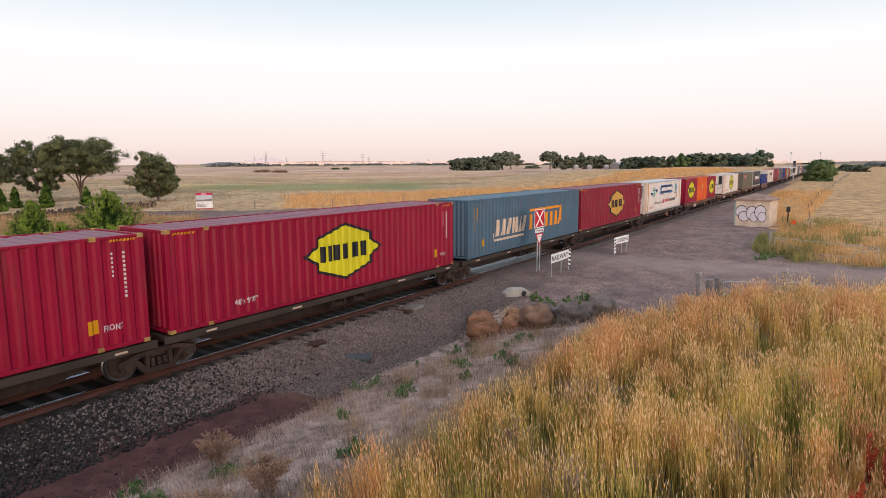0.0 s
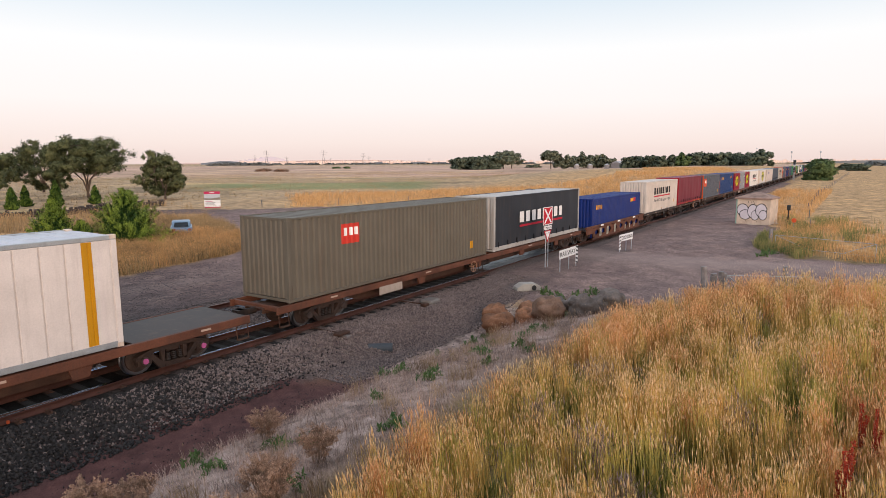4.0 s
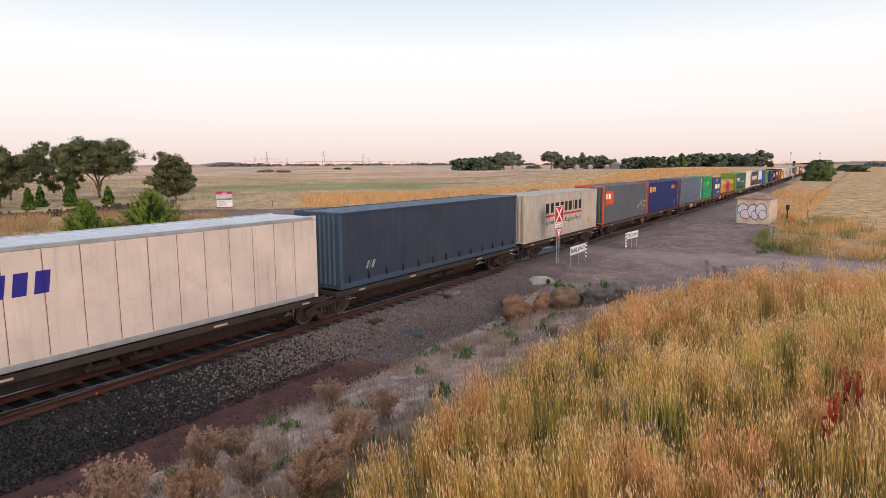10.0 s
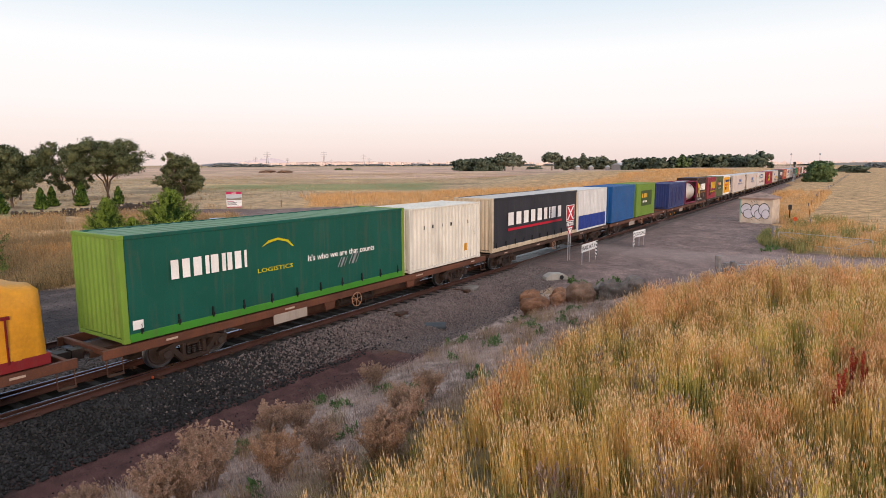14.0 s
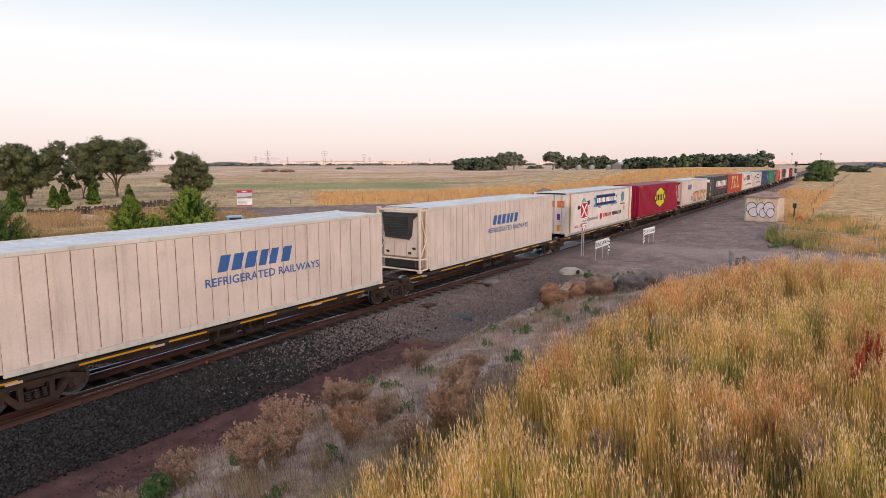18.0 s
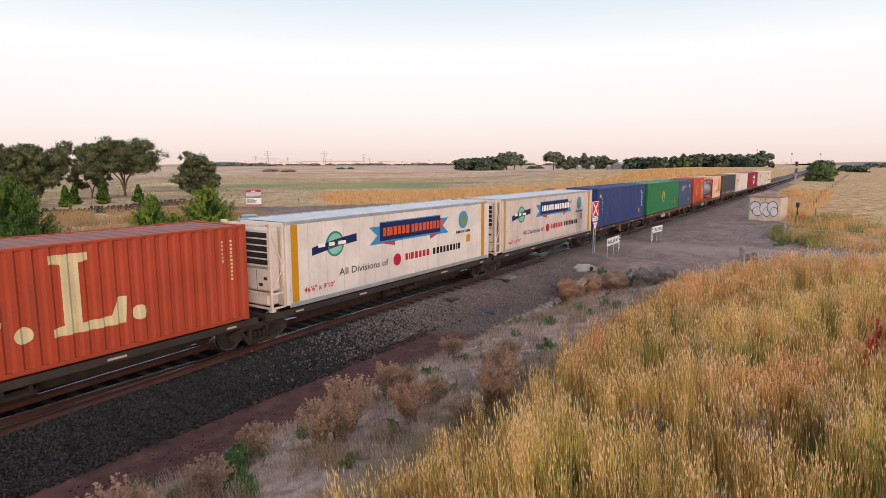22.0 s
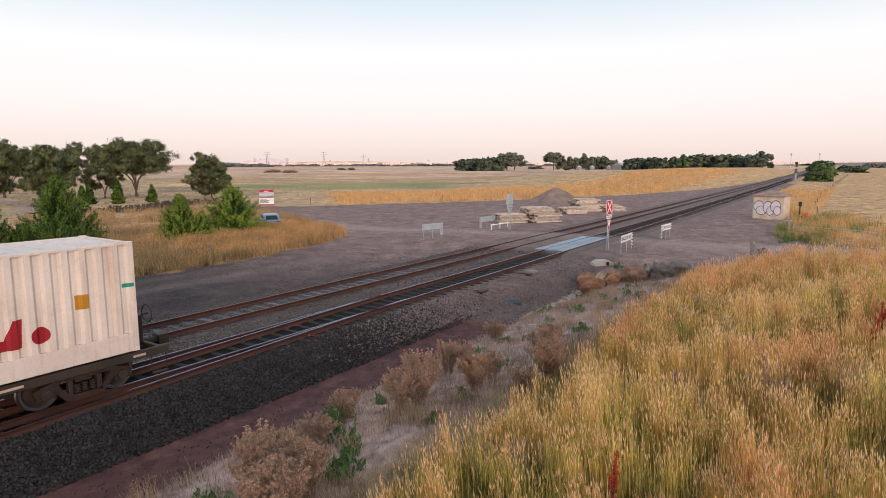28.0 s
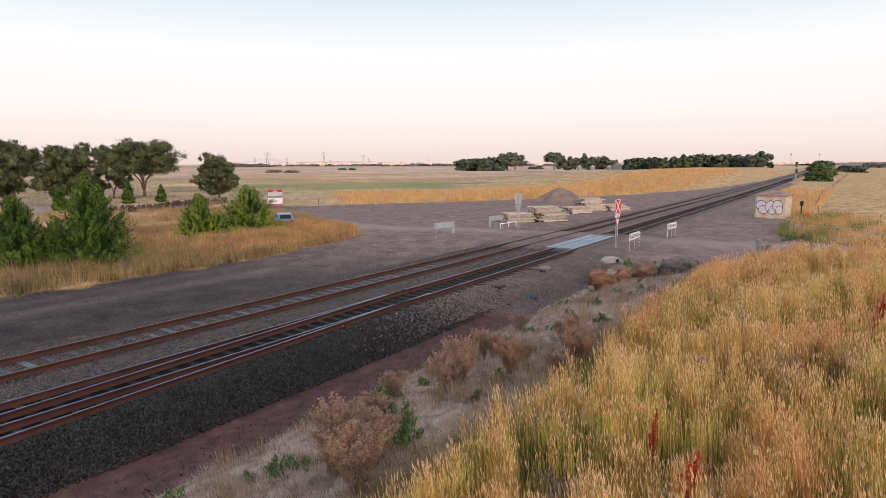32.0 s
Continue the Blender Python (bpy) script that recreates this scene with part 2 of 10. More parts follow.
def prism(bm, pts, y0, y1):
    """An outline in x, z drawn out between y0 and y1."""
    a = [bm.verts.new((x, y0, z)) for x, z in pts]
    b = [bm.verts.new((x, y1, z)) for x, z in pts]
    bm.faces.new(a)
    bm.faces.new(b[::-1])
    for i in range(len(pts)):
        j = (i + 1) % len(pts)
        bm.faces.new((a[j], a[i], b[i], b[j]))


def ring(bm, c, r, w, axis="y", seg=20, minor=6):
    """A round hoop."""
    rows = []
    for i in range(seg):
        a = 2 * math.pi * i / seg
        row = []
        for j in range(minor):
            t = 2 * math.pi * j / minor
            u, v = (r + w * math.cos(t)) * math.cos(a), (r + w * math.cos(t)) * math.sin(a)
            h = w * math.sin(t)
            p = (c[0] + u, c[1] + h, c[2] + v) if axis == "y" else (c[0] + h, c[1] + u, c[2] + v)
            row.append(bm.verts.new(p))
        rows.append(row)
    for i in range(seg):
        for j in range(minor):
            k, q = (i + 1) % seg, (j + 1) % minor
            bm.faces.new((rows[i][j], rows[k][j], rows[k][q], rows[i][q]))


def mesh(name, bm, material, smooth=False):
    bmesh.ops.recalc_face_normals(bm, faces=bm.faces)
    me = bpy.data.meshes.new(name)
    bm.to_mesh(me)
    bm.free()
    for m in material if isinstance(material, (list, tuple)) else (material,):
        me.materials.append(m)
    if smooth:
        me.shade_smooth()
    return me


def part(name, bm, material, parent, label="", smooth=False):
    ob = new(name, mesh(name, bm, material, smooth))
    ob.parent = parent
    return tagged(ob, label)


def again(name, me, parent, m=None, label=""):
    """A part on a mesh that exists already."""
    ob = new(name, me)
    ob.parent = parent
    if m is not None:
        ob.matrix_basis = m
    return tagged(ob, label)


def thing(name, label, category, group="", m=None, kind=""):
    ob = new(name)
    ob.empty_display_size = 0.2
    if m is not None:
        ob.matrix_basis = m
    return tagged(ob, label, category, group, kind)


def arrays(name, verts, faces, material, mats=None, normals=None):
    """A mesh from numpy arrays; faces all of one length."""
    me = bpy.data.meshes.new(name)
    nf, k = faces.shape
    if normals is not None:
        a, c, d = verts[faces[:, 0]], verts[faces[:, 1]], verts[faces[:, 2]]
        turned = (np.cross(c - a, d - a) * normals[faces[:, 0]]).sum(1) < 0
        faces = np.where(turned[:, None], faces[:, ::-1], faces)
    me.vertices.add(len(verts))
    me.vertices.foreach_set("co", verts.astype(np.float32).ravel())
    me.loops.add(nf * k)
    me.loops.foreach_set("vertex_index", faces.astype(np.int32).ravel())
    me.polygons.add(nf)
    me.polygons.foreach_set("loop_start", np.arange(0, nf * k, k, dtype=np.int32))
    for m in material if isinstance(material, (list, tuple)) else (material,):
        me.materials.append(m)
    if mats is not None:
        me.polygons.foreach_set("material_index", mats.astype(np.int32))
    me.update(calc_edges=True)
    if normals is not None:
        me.normals_split_custom_set_from_vertices(normals.astype(np.float32))
    return me


# ---- the lie of the land ----
SPEED = 26.63


def track_y(x):
    """The line's gentle bend to the left in the distance."""
    return 0.93 * (np.maximum(np.asarray(x, float) - 5.0, 0.0) / 95.0) ** 1.5


def step(a, b, v):
    t = np.clip((v - a) / (b - a), 0, 1)
    return t * t * (3 - 2 * t)


def wob(x, y, s, k=0.0):
    """Smooth uneven value between -1 and 1, about s metres across."""
    x, y = np.asarray(x, float) / s, np.asarray(y, float) / s
    return (np.sin(1.7 * x + 2.3 * y + k) + np.sin(2.9 * x - 1.3 * y + 1.7 * k + 1.1) + np.sin(0.8 * x + 3.7 * y + 2.3 * k + 2.0)
            + np.sin(4.3 * x + 0.9 * y + 0.7 * k) * 0.6 + np.sin(-1.1 * x + 5.9 * y + k) * 0.6) / 3.6


def height(x, y):
    x, y = np.asarray(x, float), np.asarray(y, float)
    v = y - track_y(x)
    u = np.where(v < -1.9, np.minimum(v + 0.9 * step(15, 20, x), -1.9), v)
    near = np.interp(u, [-60, -14, -12, -10, -8.5, -6.5, -5.2, -4.4, -3.4, -1.95, -1.6, 2.0, 2.4, 6.0, 7.6, 30],
                     [0.75, 0.75, 0.72, 0.55, 0.32, -0.10, -0.70, -0.86, -0.88, -0.26, -0.21, -0.21, -0.24, -0.24, -0.42, -0.25])
    level = np.interp(v, [-60, -14, -4, -2.4, -1.6, 2.0, 6.0, 7.6, 30], [-0.35, -0.32, -0.25, -0.17, -0.20, -0.20, -0.22, -0.36, -0.25])
    road = np.interp(v, [-14, -4, -2.2, 6, 9, 30], [-0.32, -0.12, -0.06, -0.06, -0.14, -0.25])
    edge = 24.5 + 0.5 * wob(y, x, 4.0) + 3.0 * step(-8, -14, y)
    k = step(edge - 3.0, edge + 2.5, x)
    h = near * (1 - k) + level * k
    r = step(29.0, 31.5, x) * (1 - step(40.5, 43.0, x)) * (1 - step(14, 22, np.abs(v)))
    h = h * (1 - r) + road * r
    h = h + 3.2 * step(120, 230, x) * (1 - step(420, 600, x)) * step(9, 24, v) * (1 - step(60, 120, v))
    rough = np.where(v < -4.5, 0.07, np.where(v > 7.5, 0.04, 0.012)) * (1 - r)
    h = h + rough * wob(x, y, 1.3) + rough * 0.6 * wob(x, y, 0.45, 3.0)
    return h + step(90, 500, np.hypot(x, y)) * 0.4 * wob(x, y, 60.0)


YARD = [(-80, 5.2), (150, 7.0), (260, 8.8), (145, 13.0), (109, 21), (88, 29), (74, 36), (65, 43), (54, 50), (40, 70), (36, 66), (46, 48), (40, 36),
        (31, 19.6), (26.4, 17.8), (16.7, 16.2), (6, 16.4), (-20, 18), (-80, 20)]
ROAD = [(26.3, -1.9), (26.0, -6), (25.6, -10.6), (29, -13.6), (35, -16.2), (41, -60), (50, -60), (45.5, -14), (50, -11.3), (60, -10.8), (66, -11.0),
        (74, -7.0), (100, -3.6), (200, -1.2), (200, 3), (43.5, 3), (43.0, 9.5), (27.5, 9.5)]


def inside(poly, x, y):
    """How far inside an outline a place lies, in metres (negative outside)."""
    px, py = np.array(poly, float).T
    hit, dist = np.zeros(x.shape, bool), np.full(x.shape, 1e9)
    for i in range(len(px)):
        j = (i + 1) % len(px)
        dx, dy = px[j] - px[i], py[j] - py[i]
        t = np.clip(((x - px[i]) * dx + (y - py[i]) * dy) / (dx * dx + dy * dy), 0, 1)
        dist = np.minimum(dist, np.hypot(x - px[i] - t * dx, y - py[i] - t * dy))
        cross = (py[i] > y) != (py[j] > y)
        with np.errstate(divide="ignore", invalid="ignore"):
            hit ^= cross & (x < px[i] + (y - py[i]) * dx / np.where(dy == 0, 1e-9, dy))
    return np.where(hit, dist, -dist)


def spread(parts):
    return np.unique(np.concatenate([np.arange(a, b, s) for a, b, s in parts]).round(3))


gx = spread([(-900, -100, 80), (-100, -14, 6), (-14, 50, 0.35), (50, 100, 0.9), (100, 260, 3), (260, 700, 14), (700, 4301, 180)])
gy = spread([(-1600, -100, 100), (-100, -22, 6), (-22, -11, 0.6), (-11, 8, 0.2), (8, 22, 0.6), (22, 80, 1.5), (80, 240, 5), (240, 700, 20), (700, 3701, 200)])
GX, GY = np.meshgrid(gx, gy, indexing="ij")
GH = height(GX, GY)
nx, ny = GX.shape
idx = np.arange(nx * ny).reshape(nx, ny)
quads = np.stack([idx[:-1, :-1], idx[1:, :-1], idx[1:, 1:], idx[:-1, 1:]], -1).reshape(-1, 4)
gv = GY - track_y(GX)
yard = step(-0.5, 0.5, inside(YARD, GX, GY) + 0.7 * wob(GX, GY, 1.6))
road = step(-0.5, 0.5, inside(ROAD, GX, GY) + 0.7 * wob(GX, GY, 1.6))
stone = step(-3.35, -2.85, gv - 0.35 * step(5, 10, GX) * (1 - step(15, 19, GX)) + 1.35 * step(12.5, 17, GX) + 0.35 * wob(GX, GY, 0.9)) * (1 - step(5.9, 6.8, gv + 0.4 * wob(GX, GY, 1.1)))
stone = stone * (1 - step(27.5, 31, GX) * (1 - step(41, 44, GX)) * step(1.0, 2.0, np.abs(gv)) * 0.8)
stone = stone * (1 - 0.9 * step(41, 45, GX) * (1 - step(-2.3, -1.6, gv)))
redd = step(-6.1, -5.2, gv + 0.5 * wob(GX, GY, 1.5)) * (1 - step(13.5, 17.5, GX + 0.8 * wob(GX, GY, 1.7, 4.0))) * (1 - step(-2.5, -1.5, gv))
gravel = np.clip(yard + road, 0, 1)
# distance along and across the open country beyond the yard
FS, FQ = (GX + 9.3) * 0.83 + (GY + 16.3) * 0.558, (GX + 9.3) * 0.558 - (GY + 16.3) * 0.83
FR = FQ / np.maximum(FS, 1.0)
green = step(142, 160, FS + 7 * wob(GX, GY, 14.0)) * (1 - step(185, 206, FS + 8 * wob(GX, GY, 17.0, 2.0))) * step(-0.40, -0.30, FR) * (1 - step(-0.02, 0.05, FR))
green = np.clip(0.85 * green + 0.45 * step(0.1, 0.5, wob(GX, GY * 2.2, 30.0, 5.0)) * step(215, 240, FS) * (1 - step(300, 360, FS)) * (GY > 40), 0, 1)
green = np.clip(green + 0.8 * np.exp(-((GX - 29) / 9) ** 2 - ((GY - 70) / 5) ** 2), 0, 1)
plough = step(235, 300, FS + 18 * wob(GX, GY, 60.0)) * (1 - step(1100, 1500, FS)) * (GY > 40) * (0.55 + 0.45 * step(-0.2, 0.2, wob(GX * 0.4, GY, 90.0, 3.0)))

# ---- ground materials ----
def ground_material():
    m = bpy.data.materials.new("ground_cover")
    m.use_nodes = True
    n, l = m.node_tree.nodes, m.node_tree.links
    b = n["Principled BSDF"]
    b.inputs["Roughness"].default_value, b.inputs["Specular IOR Level"].default_value = 0.95, 0.15
    tc = n.new("ShaderNodeTexCoord")

    def noise_at(scale, detail=5.0, stretch=None):
        t = n.new("ShaderNodeTexNoise")
        t.inputs["Scale"].default_value, t.inputs["Detail"].default_value = scale, detail
        if stretch:
            mp = n.new("ShaderNodeMapping")
            mp.inputs["Scale"].default_value = stretch
            l.new(tc.outputs["Object"], mp.inputs[0])
            l.new(mp.outputs[0], t.inputs["Vector"])
        else:
            l.new(tc.outputs["Object"], t.inputs["Vector"])
        return t.outputs[0]

    def ramp(src, stops):
        r = n.new("ShaderNodeValToRGB")
        while len(r.color_ramp.elements) < len(stops):
            r.color_ramp.elements.new(0.5)
        for el, (p, c) in zip(r.color_ramp.elements, stops):
            el.position, el.color = p, (*c, 1)
        l.new(src, r.inputs[0])
        return r.outputs[0]

    def mix(fac, a, c):
        x = n.new("ShaderNodeMix")
        x.data_type = "RGBA"
        l.new(fac, x.inputs["Factor"])
        l.new(a, x.inputs["A"])
        l.new(c, x.inputs["B"])
        return x.outputs["Result"]

    def zone(name):
        a = n.new("ShaderNodeAttribute")
        a.attribute_name = name
        return a.outputs["Fac"]

    def times(a, c):
        x = n.new("ShaderNodeMix")
        x.data_type, x.blend_type = "RGBA", "MULTIPLY"
        x.inputs["Factor"].default_value = 1.0
        l.new(a, x.inputs["A"])
        l.new(c, x.inputs["B"])
        return x.outputs["Result"]

    fine = noise_at(45.0, 4.0)
    speck = ramp(fine, [(0.3, (0.6, 0.6, 0.6)), (0.7, (1.35, 1.35, 1.35))])
    broad = noise_at(0.35, 5.0)
    lumps = n.new("ShaderNodeTexVoronoi")
    lumps.inputs["Scale"].default_value = 11.0
    l.new(tc.outputs["Object"], lumps.inputs["Vector"])
    pebble = ramp(lumps.outputs["Color"], [(0.1, (0.72, 0.72, 0.72)), (0.9, (1.30, 1.28, 1.26))])
    scuff = ramp(noise_at(2.3, 8.0), [(0.35, (0.86, 0.85, 0.85)), (0.65, (1.12, 1.11, 1.10))])
    tufts = ramp(noise_at(0.75, 8.0), [(0.36, (0.66, 0.66, 0.62)), (0.5, (1.0, 1.0, 1.0)), (0.64, (1.28, 1.24, 1.15))])
    streaks = noise_at(1.0, 7.0, (0.03, 0.03, 1.0))
    dry = ramp(broad, [(0.3, (0.36, 0.225, 0.122)), (0.5, (0.49, 0.295, 0.148)), (0.7, (0.61, 0.365, 0.175))])
    field = ramp(streaks, [(0.34, (0.26, 0.180, 0.110)), (0.45, (0.50, 0.335, 0.195)), (0.54, (0.37, 0.25, 0.155)), (0.66, (0.62, 0.41, 0.22))])
    greens = ramp(streaks, [(0.3, (0.125, 0.155, 0.060)), (0.7, (0.25, 0.255, 0.105))])
    bank = ramp(noise_at(2.4, 9.0), [(0.32, (0.145, 0.101, 0.085)), (0.5, (0.345, 0.245, 0.205)), (0.68, (0.51, 0.375, 0.318))])
    gold = ramp(noise_at(1.8, 5.0), [(0.3, (0.095, 0.072, 0.034)), (0.6, (0.23, 0.155, 0.072)), (0.8, (0.36, 0.245, 0.115))])
    dirt = ramp(noise_at(2.2, 6.0), [(0.3, (0.072, 0.035, 0.032)), (0.6, (0.122, 0.056, 0.050)), (0.8, (0.17, 0.088, 0.075))])
    chips = n.new("ShaderNodeTexVoronoi")
    chips.inputs["Scale"].default_value = 17.0
    l.new(tc.outputs["Object"], chips.inputs["Vector"])
    chip = ramp(chips.outputs["Color"], [(0.0, (0.010, 0.009, 0.009)), (0.5, (0.026, 0.023, 0.022)), (1.0, (0.060, 0.052, 0.050))])
    yardc = ramp(noise_at(0.55, 7.0), [(0.3, (0.036, 0.029, 0.030)), (0.5, (0.054, 0.042, 0.042)), (0.72, (0.090, 0.068, 0.062))])
    col = times(mix(zone("field"), dry, field), tufts)
    col = mix(zone("green"), col, greens)
    col = mix(zone("plough"), col, ramp(streaks, [(0.35, (0.40, 0.245, 0.185)), (0.5, (0.56, 0.35, 0.26)), (0.62, (0.68, 0.44, 0.30))]))
    col = mix(zone("bank"), col, bank)
    col = mix(zone("gold"), col, gold)
    col = mix(zone("dirt"), col, dirt)
    col = mix(zone("gravel"), col, times(times(yardc, pebble), scuff))
    # gravel pales towards the crossing: brighter light there is put into its colour
    dusty = ramp(noise_at(0.7, 7.0), [(0.3, (0.162, 0.108, 0.098)), (0.5, (0.222, 0.148, 0.132)), (0.72, (0.30, 0.20, 0.17))])
    col = mix(zone("lit_gravel"), col, times(times(dusty, pebble), scuff))
    col = mix(zone("track_way"), col, ramp(noise_at(0.8, 5.0), [(0.3, (0.29, 0.203, 0.178)), (0.7, (0.40, 0.285, 0.245))]))
    col = times(col, speck)
    col = mix(zone("stone"), col, chip)
    # ballast near the crossing: stronger light on it is painted as paler chips
    pale = ramp(chips.outputs["Color"], [(0.0, (0.080, 0.058, 0.053)), (0.5, (0.158, 0.114, 0.102)), (1.0, (0.24, 0.176, 0.155))])
    col = mix(zone("paled_stone"), col, pale)
    # oil stain between the rails, darkened further to imitate shade under the train
    col = mix(zone("oil_and_shade"), col, ramp(noise_at(3.0, 5.0), [(0.35, (0.004, 0.0034, 0.003)), (0.7, (0.0105, 0.0076, 0.0064))]))
    l.new(col, b.inputs["Base Color"])
    bp = n.new("ShaderNodeBump")
    bp.inputs["Strength"].default_value, bp.inputs["Distance"].default_value = 0.5, 0.03
    l.new(fine, bp.inputs["Height"])
    l.new(bp.outputs[0], b.inputs["Normal"])
    return m


me = arrays("ground", np.stack([GX, GY, GH], -1).reshape(-1, 3), quads, ground_material())
rr = np.hypot(GX - 10, GY)
bank_zone = (1 - step(-4.9, -4.2, gv - 1.3 * step(13, 18, GX))) * step(-10.6, -9.4, gv) * (1 - step(23, 28, GX))
gold_zone = (1 - step(-10.4, -9.4, gv)) * (1 - gravel) * (1 - step(44, 56, GX))
way_x = np.interp(GY, [-60, -14, -9, 0, 11, 24, 40], [47, 42.4, 40.2, 39.2, 38.2, 36.4, 37])
ways = np.exp(-((GX - way_x + 0.5 * wob(GY, GX, 9.0)) / 2.3) ** 2) * step(-60, -50, GY) * (1 - step(26, 44, GY)) * (0.8 + 0.2 * wob(GX, GY, 3.0))
path = np.exp(-((GX - np.interp(GY, [66, 76, 84, 101, 125], [24, 29.4, 33.5, 36, 37])) / 1.6) ** 2) * step(66, 74, GY) * (1 - step(120, 130, GY))
ways = ways + 0.3 * np.exp(-((GY - 12.2 - 0.5 * wob(GX, GY, 9.0)) / 0.8) ** 2) * (1 - step(18, 30, GX)) + 0.2 * np.exp(-((GY - 14.4 - 0.4 * wob(GX, GY, 9.0)) / 0.6) ** 2) * (1 - step(14, 26, GX))
for name, a in (("stone", stone), ("dirt", redd), ("gravel", gravel), ("green", green), ("plough", plough), ("field", step(45, 80, rr) * (1 - step(-12, -40, GY) * 0.8) * (1 - 0.9 * step(50, 75, GX) * (1 - step(58, 72, GY)))),
                ("bank", bank_zone), ("gold", gold_zone), ("paled_stone", stone * np.maximum(0.95 * step(6, 18, GX), 0.6 * step(0.9, 1.4, gv))), ("oil_and_shade", 0.92 * (1 - step(0.62, 0.95, np.abs(gv - 0.06))) * (1 - step(29, 31, GX) * (1 - step(41, 43, GX)))), ("lit_gravel", gravel * step(8, 28, GX) * (1 - 0.5 * step(40, 60, GY))), ("track_way", np.clip(np.clip(ways, 0, 1) * gravel * 0.9 + path, 0, 1))):
    at = me.attributes.new(name, "FLOAT", "POINT")
    at.data.foreach_set("value", np.clip(a, 0, 1).astype(np.float32).ravel())
me.shade_smooth()
ground = tagged(new("ground", me), "dry grassland with gravel yard and dirt road", "ground", kind="structure")

# ---- tracks ----
RAIL_SHAPE = [(-0.07, -0.185), (0.07, -0.185), (0.07, -0.17), (0.012, -0.15), (0.012, -0.045), (0.036, -0.035), (0.036, -0.004), (0.030, 0.0),
              (-0.030, 0.0), (-0.036, -0.004), (-0.036, -0.035), (-0.012, -0.045), (-0.012, -0.15), (-0.07, -0.17)]


def rail(xs, ys, top, label, z=0.0):
    """A flat-bottomed rail along a line, with its running surface."""
    k = len(RAIL_SHAPE)
    v = np.array([[(x, y + a, z + c) for a, c in RAIL_SHAPE] for x, y in zip(xs, ys)]).reshape(-1, 3)
    f = [(i * k + j, i * k + (j + 1) % k, (i + 1) * k + (j + 1) % k, (i + 1) * k + j) for i in range(len(xs) - 1) for j in range(k)]
    f = np.array(f)
    mats = np.tile(np.array([1 if j == 7 else 0 for j in range(k)]), len(xs) - 1)
    return tagged(new("rail", arrays("rail", v, f, [RAILWEB, top], mats)), label, "rail", kind="structure")


rx = np.concatenate([np.arange(-60, 60, 2.0), np.arange(60, 900, 10.0)])
MAIN_Y, SIDE_Y = 0.06, 3.92
rail(rx, MAIN_Y - 0.7525 + track_y(rx), RAILTOP, "rusty running rail with polished head")
rail(rx, MAIN_Y + 0.7525 + track_y(rx), RAILTOP, "rusty running rail with polished head")
rail(rx, SIDE_Y - 0.835 + track_y(rx), RAILOLD, "rusty broad gauge rail of the disused track")
rail(rx, SIDE_Y + 0.835 + track_y(rx), RAILOLD, "rusty broad gauge rail of the disused track")
tx = np.arange(-60, 13.01, 1.0)
bend = 0.0278 * (13.0 - tx) ** 1.2
rail(tx, MAIN_Y - 0.665 - bend, RAILTOP, "diverging turnout rail beside the running rail")
rail(tx, MAIN_Y + 0.84 - bend - 0.06, RAILTOP, "diverging turnout rail beside the running rail")

bm = bmesh.new()
rbox(bm, -0.12, 0.12, -1.3, 1.3, -0.33, -0.19, 0.015)
timber_me = mesh("sleeper", bm, TIMBER)
bm = bmesh.new()
rbox(bm, -0.12, 0.12, -0.82, 0.82, -0.33, -0.212, 0.015)
grey_me = mesh("sleeper", bm, surf("blue_grey_old_timber", (0.105, 0.107, 0.122), 0.85, 0.0, 0.3, 5.0, 60.0, 0.4, 0.0, (0.08, 0.07, 0.07), 0.6, per=0.3))
bm = bmesh.new()
for s in (-1, 1):
    rbox(bm, -0.09, 0.09, s * 0.7525 - 0.17, s * 0.7525 + 0.17, -0.195, -0.172, 0.006)
    for q in (-0.115, 0.115):
        rbox(bm, -0.03, 0.03, s * 0.7525 + q - 0.025, s * 0.7525 + q + 0.025, -0.18, -0.13, 0.008)
clip_me = mesh("rail_fastening", bm, RUST)
main_track = thing("sleeper_bed_main", "dark timber sleepers of the running line", "sleepers", kind="structure")
side_track = thing("sleeper_bed_siding", "weathered grey sleepers of the disused track", "sleepers", kind="structure")
rnd = random.Random(5)
for i in range(118):
    x = -14.0 + i * 0.64
    if 30.0 < x < 41.6:
        continue
    ob = again("sleeper", timber_me, main_track, pose(x, MAIN_Y + float(track_y(x)) + rnd.uniform(-0.04, 0.04) - (0.25 if x < 9 else 0), 0, 0, 0, rnd.uniform(-1, 1)))
    again("rail_fastening", clip_me, ob)
for i in range(118):
    x = -14.0 + i * 0.66
    if 30.0 < x < 41.0:
        continue
    again("sleeper", grey_me, side_track, pose(x, SIDE_Y + float(track_y(x)) + rnd.uniform(-0.05, 0.05), rnd.uniform(-0.02, 0.01), 0, 0, rnd.uniform(-1.5, 1.5)))
for nm, me0, yy, parent in (("sleepers_far", timber_me, MAIN_Y, main_track), ("sleepers_far", grey_me, SIDE_Y, side_track)):
    bm = bmesh.new()
    for i in range(300):
        x = 64.0 + i * 0.66
        box(bm, x - 0.12, x + 0.12, yy - 1.3 + float(track_y(x)), yy + 1.3 + float(track_y(x)), -0.33, -0.19)
    tagged(part(nm, bm, TIMBER if yy < 1 else GREYWOOD, parent), kind="stuff")

